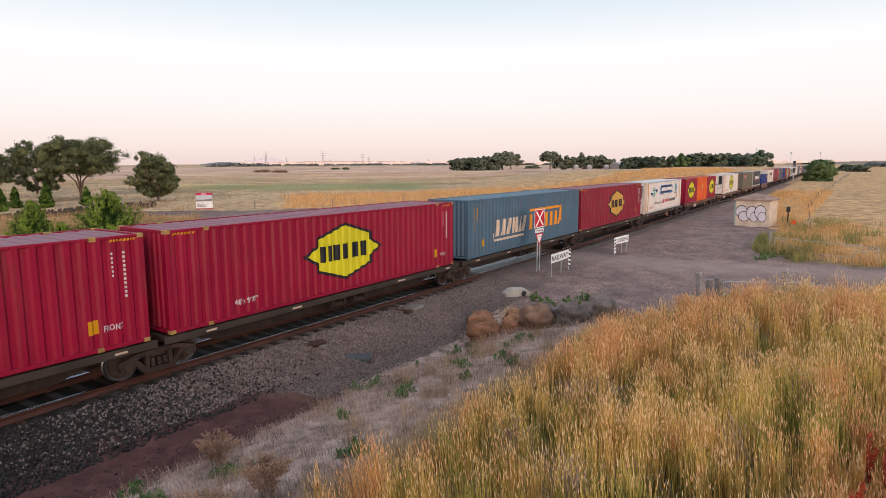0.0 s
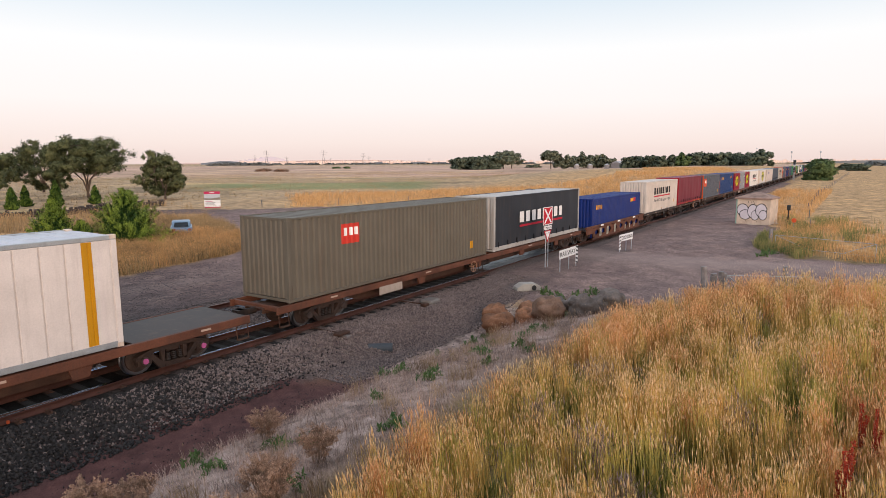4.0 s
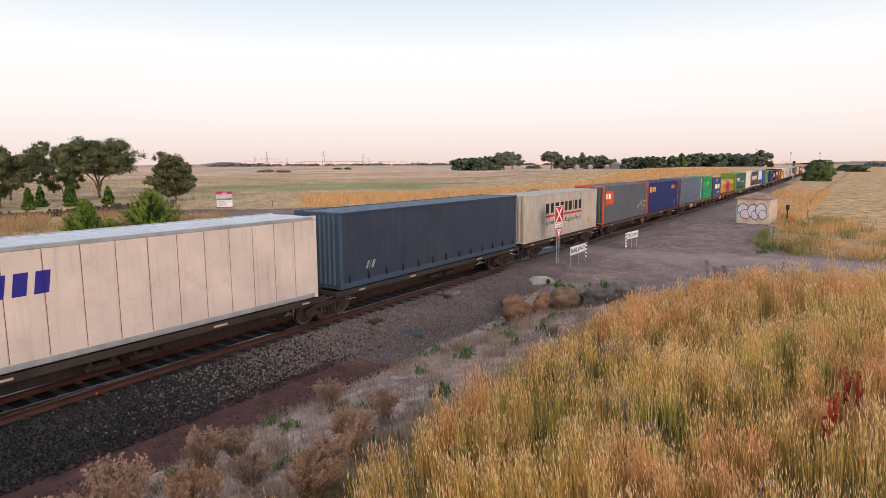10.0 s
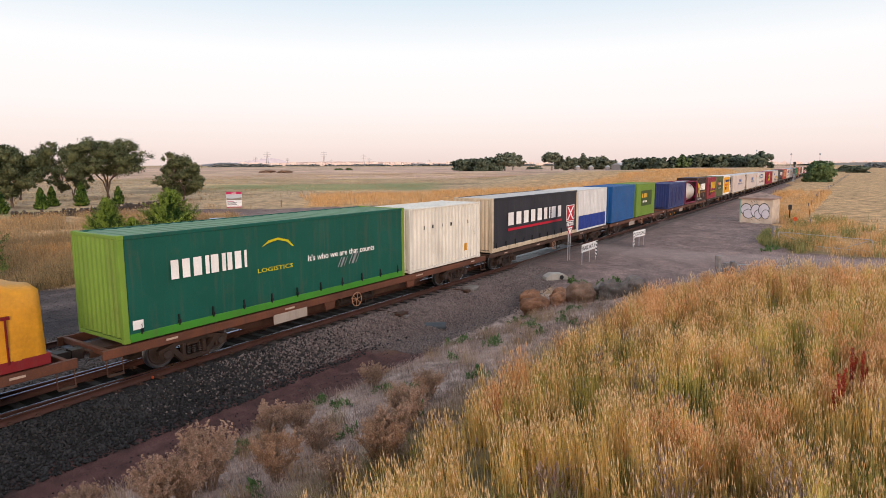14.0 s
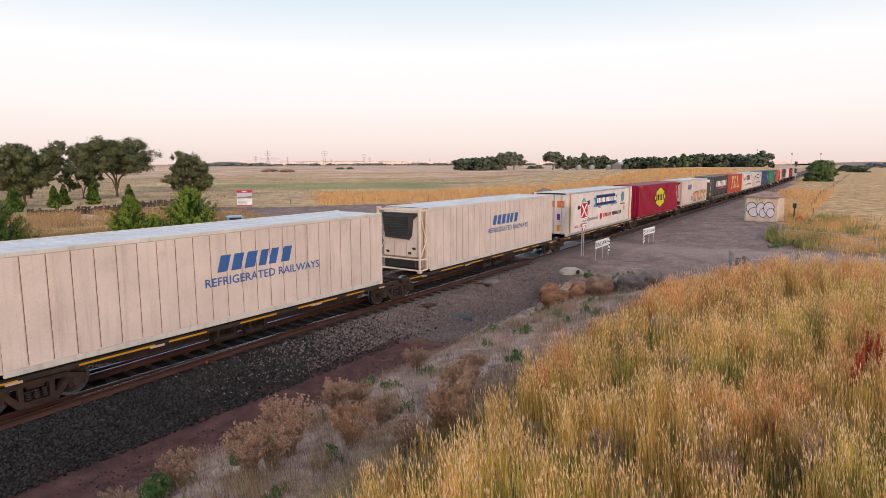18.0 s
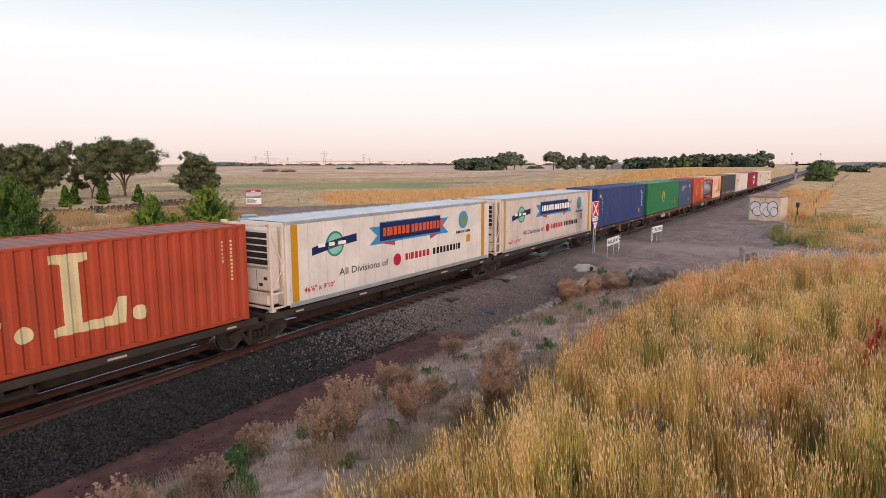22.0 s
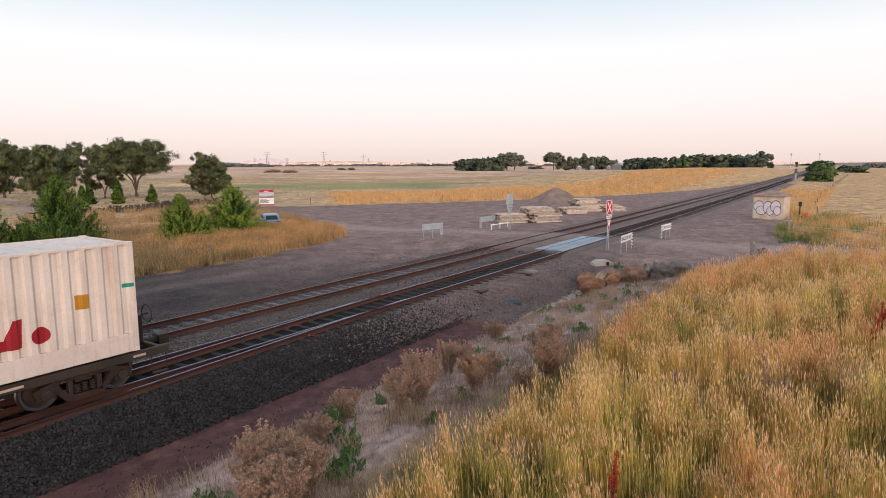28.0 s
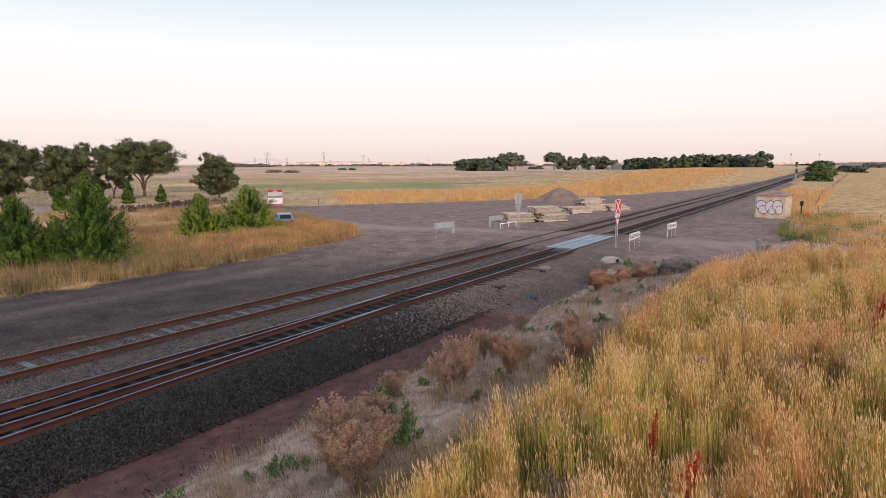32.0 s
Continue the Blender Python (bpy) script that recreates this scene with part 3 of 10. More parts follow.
# crossing panels between and beside the running rails
panel_mat = surf("steel_grey_rubber_panel", (0.18, 0.215, 0.26), 0.45, 0.2, 0.12, 3.0, 30.0, 0.1, 0.0, (0.22, 0.17, 0.14), 0.35, per=0.12)
crossing = thing("level_crossing", "blue-grey rubber panels of the level crossing", "crossing", kind="structure")
for i in range(5):
    for y0, y1 in ((MAIN_Y - 0.70, MAIN_Y - 0.02), (MAIN_Y + 0.02, MAIN_Y + 0.70), (MAIN_Y + 0.81, MAIN_Y + 1.42)):
        bm = bmesh.new()
        rbox(bm, 0, 1.74, y0, y1, -0.22, -0.012, 0.012)
        ob = part("panel", bm, panel_mat, crossing)
        ob.matrix_basis = pose(30.5 + i * 1.77, float(track_y(36)), 0)

# ballast stones
STONE_MAT = leafy("ballast_stone", (0.0045, 0.0042, 0.0042), (0.056, 0.049, 0.0475), 0.9, 0.0, 0.3, 0.8)


def stones(name, n, x0, x1, v0, v1, s0, s1, label, lift=0.0, seed=1, mat=None, fade=None):
    g = np.random.default_rng(seed)
    x = x0 + (x1 - x0) * g.random(n) ** 1.15
    v = g.uniform(v0, v1, n)
    if fade:
        ok = g.random(n) < step(fade[0], fade[1], x)
        x, v = x[ok], v[ok]
        n = len(x)
    y = v + track_y(x)
    z = height(x, y) + lift
    r = g.uniform(s0, s1, n)
    base = np.array([(1, 0, 0), (-1, 0, 0), (0, 1, 0), (0, -1, 0), (0, 0, 1), (0, 0, -1)], float)
    off = base[None] * g.uniform(0.4, 1.35, (n, 6, 1)) + g.uniform(-0.35, 0.35, (n, 6, 3))
    a = g.uniform(0, 6.28, n)
    rot = np.stack([np.stack([np.cos(a), -np.sin(a), 0 * a], -1), np.stack([np.sin(a), np.cos(a), 0 * a], -1), np.stack([0 * a, 0 * a, 1 + 0 * a], -1)], 1)
    off = np.einsum("nij,nkj->nki", rot, off) * r[:, None, None]
    co = off + np.stack([x, y, z + r * 0.35], -1)[:, None]
    tri = np.array([(0, 2, 4), (2, 1, 4), (1, 3, 4), (3, 0, 4), (2, 0, 5), (1, 2, 5), (3, 1, 5), (0, 3, 5)])
    f = (np.arange(n) * 6)[:, None, None] + tri[None]
    return tagged(new(name, arrays(name, co.reshape(-1, 3), f.reshape(-1, 3), mat or STONE_MAT)), label, "gravel", kind="stuff")


stones("ballast_stones", 29000, -9, 18, -3.25, -1.2, 0.026, 0.056, "dark grey crushed stone ballast beside the track", seed=2, fade=(17, 6))
# loose stones with the same painted light, fading in along the line
PALE_STONE = leafy("lit_ballast_stone", (0.062, 0.047, 0.045), (0.285, 0.212, 0.192), 0.9, 0.0, 0.3, 0.7)
stones("ballast_stones", 20000, 5, 30, -3.0, -1.2, 0.026, 0.052, "grey crushed stone near the crossing, paled as if lit", seed=12, mat=PALE_STONE, fade=(5, 16))
stones("ballast_stones", 9000, 14.5, 27, -4.7, -2.9, 0.022, 0.045, "grey crushed stone above the drain, paled as if lit", seed=13, mat=PALE_STONE)
stones("ballast_stones", 26000, -9, 30, 0.95, 6.6, 0.022, 0.044, "dusty brown-grey crushed stone ballast between the tracks", seed=3, mat=leafy("between_track_stone", (0.046, 0.038, 0.038), (0.155, 0.126, 0.120), 0.9, 0.0, 0.4, 0.7))
stones("loose_stones", 2600, -9, 26, -5.6, -3.6, 0.010, 0.028, "stray stones on the red dirt drain", seed=4)
stones("yard_stones", 15000, -7, 26, 6.4, 16.5, 0.012, 0.030, "loose dark stones on the gravel yard", seed=16, mat=leafy("dark_yard_stone", (0.018, 0.016, 0.017), (0.13, 0.108, 0.105), 0.9, 0.0, 0.4, 0.8))
stones("yard_stones", 14000, -4, 45, 5.8, 15.5, 0.008, 0.022, "loose stones on the gravel yard", seed=6, mat=leafy("yard_stone", (0.03, 0.025, 0.026), (0.17, 0.135, 0.126), 0.9, 0.0, 0.4, 0.8))

# ---- containers ----
from mathutils.geometry import tessellate_polygon

HW = 1.219
MESHES = {}


def cached(key, make):
    if key not in MESHES:
        MESHES[key] = make()
    return MESHES[key]


def side_profile(L, pitch=0.29, depth=0.060, post=0.15):
    """Break points along a ribbed side: place and depth below the outer face."""
    n = max(int((L - 2 * post) / pitch), 1)
    p = (L - 2 * post) / n
    pts = [(-L / 2 + post, 0.0)]
    for i in range(n):
        a = -L / 2 + post + i * p
        pts += [(a + p * 0.34, 0.0), (a + p * 0.52, depth), (a + p * 0.82, depth), (a + p, 0.0)]
    return pts


def ribbed(pts, z0, z1, y, out, mat):
    """A ribbed wall that follows the break points; out is the side it faces."""
    bm = bmesh.new()
    prev = None
    for x, d in pts:
        a, b = bm.verts.new((x, y - out * d, z0)), bm.verts.new((x, y - out * d, z1))
        if prev:
            bm.faces.new((prev[0], a, b, prev[1]))
        prev = (a, b)
    return mesh("panel", bm, mat)


def end_wall(H, x, out, mat, z0=0.14):
    bm = bmesh.new()
    prev, n = None, 9
    w = (2 * HW - 0.24) / n
    for i in range(n):
        for f, d in ((0.0, 0.0), (0.40, 0.0), (0.58, 0.045), (0.82, 0.045)) + (((1.0, 0.0),) if i == n - 1 else ()):
            yy = -HW + 0.12 + (i + f) * w
            a, b = bm.verts.new((x - out * (0.02 + d), yy, z0)), bm.verts.new((x - out * (0.02 + d), yy, H - 0.1))
            if prev:
                bm.faces.new((prev[0], a, b, prev[1]))
            prev = (a, b)
    return mesh("end_wall", bm, mat)


def roof_mesh(L, H, mat, flat=False):
    bm = bmesh.new()
    n = max(int(L / 0.42), 2)
    prev = None
    for i in range(n):
        for f, d in ((0.0, 0.0), (0.5, 0.0), (0.6, 0.022), (0.9, 0.022)) + (((1.0, 0.0),) if i == n - 1 else ()):
            x = -L / 2 + 0.06 + (i + f) * (L - 0.12) / n
            d = 0.0 if flat else d
            vs = [bm.verts.new((x, yy, H - 0.035 - d + c)) for yy, c in ((-HW + 0.05, 0.0), (0.0, 0.012), (HW - 0.05, 0.0))]
            if prev:
                for j in (0, 1):
                    bm.faces.new((prev[j], vs[j], vs[j + 1], prev[j + 1]))
            prev = vs
    return mesh("roof", bm, mat)


def bar(x0, x1, y0, y1, z0, z1, mat, r=0.012, name="bar"):
    bm = bmesh.new()
    rbox(bm, x0, x1, y0, y1, z0, z1, r)
    return mesh(name, bm, mat)


CASTDARK = surf("rusty_corner_casting", (0.085, 0.050, 0.034), 0.7, 0.0, 0.4, 5.0, 30.0, 0.2)
CASTING = surf("corner_casting", (0.27, 0.17, 0.055), 0.7, 0.0, 0.4, 5.0, 30.0, 0.2)


def casting_mesh(mat):
    bm = bmesh.new()
    rbox(bm, -0.089, 0.089, -0.081, 0.081, -0.059, 0.059, 0.01)
    return mesh("corner_casting", bm, mat)


def end_doors(th, x, H, mat, rod):
    """Two doors with hinges and locking rods on the end that faces back."""
    for s, (y0, y1) in (("left", (-HW + 0.12, -0.008)), ("right", (0.008, HW - 0.12))):
        door = again("door", cached(("door", round(x, 2), H, mat.name, s), lambda: bar(x - 0.03, x + 0.03, y0, y1, 0.15, H - 0.13, mat)), th)
        for yy in (y0 + 0.28, y1 - 0.28):
            bm = bmesh.new()
            tube(bm, (x - 0.055, yy, 0.1), (x - 0.055, yy, H - 0.08), 0.019, seg=6)
            for zz in (0.2, 0.75, H - 0.75, H - 0.25):
                rbox(bm, x - 0.08, x - 0.03, yy - 0.05, yy + 0.05, zz - 0.03, zz + 0.03, 0.006)
            rbox(bm, x - 0.10, x - 0.06, yy - 0.02, yy + 0.2, 0.98, 1.03, 0.006)
            part("locking_rod", bm, rod, door, "steel locking rod")


def fill(bm, pts):
    """A flat outline, hollows and all, as triangles."""
    vs = [bm.verts.new(p) for p in pts]
    for tri in tessellate_polygon([[Vector(p) for p in pts]]):
        bm.faces.new([vs[i] for i in tri])


def decal_mesh(me, pts, y):
    """Cuts a flat shape at the ribs and lays it on them."""
    bm = bmesh.new()
    bm.from_mesh(me)
    if pts:
        xs = [v.co.x for v in bm.verts]
        lo, hi = min(xs), max(xs)
        for x, _ in pts:
            if lo + 1e-4 < x < hi - 1e-4:
                bmesh.ops.bisect_plane(bm, geom=bm.verts[:] + bm.edges[:] + bm.faces[:], plane_co=(x, 0, 0), plane_no=(1, 0, 0))
        px, pd = [p[0] for p in pts], [p[1] for p in pts]
        for v in bm.verts:
            v.co.y = y + float(np.interp(v.co.x, px, pd))
    else:
        for v in bm.verts:
            v.co.y = y
    bm.to_mesh(me)
    bm.free()
    return me


class Box:
    """One container: its thing, size and the ribs of the side that takes the signs."""

    def __init__(self, th, L, H, pts, y=-HW):
        self.th, self.L, self.H, self.pts, self.y, self.lift = th, L, H, pts, y, 0.004

    def shape(self, name, outline, mat, label=""):
        bm = bmesh.new()
        fill(bm, [(x, 0, z) for x, z in outline])
        me = bpy.data.meshes.new(name)
        bm.to_mesh(me)
        bm.free()
        me.materials.append(mat)
        decal_mesh(me, self.pts, self.y - self.lift)
        ob = new(name, me)
        ob.parent = self.th
        return tagged(ob, label)

    def rect(self, name, x0, x1, z0, z1, mat, label="", slant=0.0):
        return self.shape(name, [(x0, z0), (x1, z0), (x1 + slant, z1), (x0 + slant, z1)], mat, label)

    def bars(self, name, x, z, h, widths, mat, gap=0.18, slant=0.0, label="", lift=0.004):
        """A row of plain blocks in the size of a wordmark; large ones are parts of their own."""
        if h >= 0.19 and len(widths) > 1:
            ob = None
            for w in widths:
                if w > 0:
                    ob = self.bars(name, x, z, h, (w,), mat, gap, slant, label, lift)
                x += (abs(w) + gap) * h
            return ob
        bm = bmesh.new()
        for w in widths:
            a = w * h
            if w > 0:
                b = a * 0.80 if w > 0.34 and name == "wordmark" else a
                bm.faces.new([bm.verts.new((p, 0, q)) for p, q in ((x, z), (x + b, z), (x + b + slant * h, z + h), (x + slant * h, z + h))])
            x += abs(a) + gap * h
        me = bpy.data.meshes.new(name)
        bm.to_mesh(me)
        bm.free()
        me.materials.append(mat)
        decal_mesh(me, self.pts, self.y - self.lift - lift)
        ob = new(name, me)
        ob.parent = self.th
        return tagged(ob, label)

    def text(self, body, x, z, size, mat, width=None, lift=0.004, vertical=False):
        me = letters(body, size, mat, width)
        if vertical:
            for v in me.vertices:
                v.co = Vector((-v.co.z, v.co.y, v.co.x))
        for v in me.vertices:
            v.co.x += x
            v.co.z += z
        decal_mesh(me, self.pts, self.y - self.lift - lift)
        ob = new("lettering", me)
        ob.parent = self.th
        return ob


def letters(body, size, mat, width=None):
    """Flat lettering in the plane of x and z, seen from -y."""
    cu = bpy.data.curves.new("lettering", "FONT")
    cu.body, cu.size, cu.resolution_u = body, size, 2
    cu.offset = size * 0.014
    tmp = bpy.data.objects.new("lettering", cu)
    me = bpy.data.meshes.new_from_object(tmp)
    bpy.data.objects.remove(tmp)
    xs = [v.co.x for v in me.vertices] or [0, 1]
    k = width / (max(xs) - min(xs)) if width else 1.0
    for v in me.vertices:
        v.co = Vector((v.co.x * k, 0.0, v.co.y))
    me.materials.clear()
    me.materials.append(mat)
    return me


def corners(th, L, H, mid=None, gold=False, mat=None):
    mat = CASTING if gold else mat or CASTDARK
    cm = cached(("casting", mat.name), lambda: casting_mesh(mat))
    xs = [-L / 2 + 0.089, L / 2 - 0.089] + ([-6.0, 6.0] if mid else [])
    for x in xs:
        for y in (-HW + 0.079, HW - 0.079):
            for z in (0.059, H - 0.057):
                again("corner_casting", cm, th, pose(x, y, z))


def dry_box(name, L, H, mat, label, group, roof=None, doors=False, trim=None, tall_rail=0.12, mid=False, rodm=None, post_mat=None, gold=False, pitch=0.28):
    """A steel shipping container with ribbed walls."""
    th = thing(name, label, "container", group)
    key = (round(L, 2), round(H, 2), mat.name)
    trim = trim or mat
    pts = side_profile(L, max(pitch, 0.36) if L > 14 else pitch)
    again("side_wall", cached(("sn",) + key, lambda: ribbed(pts, tall_rail, H - 0.075, -HW + 0.002, -1, mat)), th)
    again("side_wall", cached(("sf",) + key, lambda: ribbed(pts, tall_rail, H - 0.075, HW - 0.002, 1, mat)), th)
    again("roof", cached(("rf", key, (roof or mat).name), lambda: roof_mesh(L, H, roof or mat)), th)
    if doors:
        end_doors(th, -L / 2 + 0.04, H, mat, rodm or trim)
    else:
        again("end_wall", cached(("e0",) + key, lambda: end_wall(H, -L / 2, -1, mat)), th)
    again("end_wall", cached(("e1",) + key, lambda: end_wall(H, L / 2, 1, mat)), th)
    for y0, y1 in ((-HW, -HW + 0.06), (HW - 0.06, HW)):
        again("bottom_rail", cached(("br", key, trim.name, y0), lambda: bar(-L / 2 + 0.15, L / 2 - 0.15, y0, y1, 0.012, tall_rail, trim)), th)
        again("top_rail", cached(("tr", key, trim.name, y0), lambda: bar(-L / 2 + 0.15, L / 2 - 0.15, y0, y1, H - 0.085, H - 0.012, trim)), th)
    pm = post_mat or trim
    for x0 in (-L / 2, L / 2 - 0.15):
        for y0 in (-HW, HW - 0.13):
            again("corner_post", cached(("cp", key, pm.name, x0, y0), lambda: bar(x0, x0 + 0.15, y0, y0 + 0.13, 0.11, H - 0.11, pm)), th)
        for z0 in (0.012, H - 0.11):
            again("end_beam", cached(("eb", key, pm.name, x0, z0), lambda: bar(x0 + 0.02, x0 + 0.13, -HW + 0.13, HW - 0.13, z0, z0 + 0.1, pm)), th)
    corners(th, L, H, mid, gold, pm)
    return Box(th, L, H, pts)


GREYTRIM = surf("aluminium_trim", (0.40, 0.41, 0.42), 0.45, 0.5, 0.15, 2.0, 40.0, 0.05, 0.2)
VENT = surf("black_grille", (0.02, 0.02, 0.022), 0.5, 0.0, 0.2)
UNITDARK = surf("dark_grey_hood", (0.035, 0.034, 0.032), 0.5, 0.0, 0.2, 2.0, 40.0, 0.05)
UNITFRAME = paint(226, 206, 188, 0.6, 0.4, k=0.86, dirt=(0.34, 0.16, 0.09))
TEALTRIM = paint(40, 120, 120, 0.1, 0.0)


def unit(th, x, H, body, style):
    """The cooling unit in its guard on the end that faces back: 0 a dark tapered hood, 1 a white front with dark corners, 2 a bank of wide louvres."""
    top = H - 0.20
    u = again("cooling_unit", bar(x + 0.16, x + 0.62, -0.98, 0.98, 0.62, top, body, 0.07), th, None, "white refrigeration unit")
    if style == 0:
        bm = bmesh.new()
        pts = [(-0.93, top - 0.03), (0.95, top - 0.03), (0.95, top - 0.20), (0.80, 1.52), (-0.52, 1.46), (-0.66, 1.62), (-0.74, top - 0.34), (-0.93, top - 0.16)]
        vs = [bm.verts.new((x + 0.08, y, z)) for y, z in pts]
        back = [bm.verts.new((x + 0.20, y * 1.02, z)) for y, z in pts]
        bm.faces.new(vs)
        for k in range(len(pts)):
            bm.faces.new((vs[k], vs[(k + 1) % len(pts)], back[(k + 1) % len(pts)], back[k]))
        hood = part("hood", bm, UNITDARK, u, "dark tapered hood")
        for k in range(8):
            z = 1.62 + k * (top - 1.78) / 8
            bm = bmesh.new()
            rbox(bm, x + 0.045, x + 0.085, -0.50, 0.78, z, z + 0.055, 0.008)
            part("louvre", bm, VENT, hood)
    elif style == 1:
        part("grille", _grille(x + 0.15, -0.90, -0.42, 1.55, top - 0.06), VENT, u, "black louvred grille")
        part("grille", _grille(x + 0.15, 0.60, 0.90, 1.55, top - 0.06), VENT, u, "black louvred grille")
        part("grille", _grille(x + 0.15, -0.86, 0.86, 1.36, 1.46), VENT, u, "black louvred grille")
        for nm, y0, y1, z0, z1, m in (("display", -0.05, 0.42, top - 0.40, top - 0.14, paint(50, 62, 104)), ("badge", 0.05, 0.36, top - 0.78, top - 0.48, BLACK), ("badge", -0.30, 0.50, 1.66, 1.72, TEALTRIM)):
            bm = bmesh.new()
            rbox(bm, x + 0.125, x + 0.165, y0, y1, z0, z1, 0.01)
            part(nm, bm, m, u)
    else:
        n = 5
        for k in range(n):
            z0 = 1.52 + k * (top - 1.62) / n
            part("grille", _grille(x + 0.15, -0.90, 0.28, z0, z0 + (top - 1.62) / n - 0.05), VENT, u, "black louvred grille")
        part("grille", _grille(x + 0.15, -0.94, 0.94, 1.38, 1.47), GREYTRIM, u, "grey mesh strip")
        for nm, y0, y1, z0, z1, m in (("display", 0.42, 0.86, top - 0.42, top - 0.12, paint(30, 42, 84)), ("badge", 0.48, 0.62, top - 0.98, top - 0.52, paint(40, 52, 90))):
            bm = bmesh.new()
            rbox(bm, x + 0.125, x + 0.165, y0, y1, z0, z1, 0.01)
            part(nm, bm, m, u)
    for y0, z0 in ((-0.62, 0.80), (0.62, 0.82), (-0.86, 1.02)):
        bm = bmesh.new()
        rbox(bm, x + 0.13, x + 0.17, y0, y0 + 0.16, z0, z0 + 0.10, 0.008)
        part("vent", bm, VENT, u)
    for y in (-0.34, 0.34):
        bm = bmesh.new()
        rbox(bm, x + 0.148, x + 0.164, y - 0.006, y + 0.006, 0.68, 1.34, 0.002)
        part("door_gap", bm, VENT, u)
    again("fuel_tank", bar(x + 0.12, x + 0.6, -0.9, 0.9, 0.16, 0.54, body if style else VENT, 0.05), th)
    for yy in (-HW + 0.05, HW - 0.05):
        bm = bmesh.new()
        rbox(bm, x, x + 0.09, yy - 0.045, yy + 0.045, 0.1, H - 0.08, 0.01)
        rbox(bm, x + 0.52, x + 0.60, yy - 0.035, yy + 0.035, 0.1, H - 0.08, 0.01)
        for zz in (0.12, 0.60, H - 0.12):
            rbox(bm, x + 0.05, x + 0.62, yy - 0.03, yy + 0.03, zz - 0.03, zz + 0.03, 0.008)
        tube(bm, (x + 0.06, yy, H - 0.2), (x + 0.54, yy, 1.48), 0.026, seg=6)
        tube(bm, (x + 0.06, yy, 0.66), (x + 0.54, yy, 1.36), 0.026, seg=6)
        rbox(bm, x + 0.44, x + 0.60, yy - 0.04, yy + 0.04, 1.32, 1.52, 0.012)
        part("guard_frame", bm, UNITFRAME, th, "rust-stained white steel guard beside the unit")
    for zz in (0.12, 0.60, H - 0.10):
        bm = bmesh.new()
        rbox(bm, x, x + 0.07, -HW, HW, zz - 0.035, zz + 0.035, 0.01)
        part("guard_bar", bm, UNITFRAME, th)


def _grille(x, y0, y1, z0, z1):
    bm = bmesh.new()
    rbox(bm, x - 0.005, x + 0.02, y0, y1, z0, z1, 0.01)
    n = int((z1 - z0) / 0.07)
    for i in range(n):
        z = z0 + 0.04 + i * (z1 - z0 - 0.06) / n
        box(bm, x - 0.02, x, y0 + 0.04, y1 - 0.04, z, z + 0.03)
    return bm


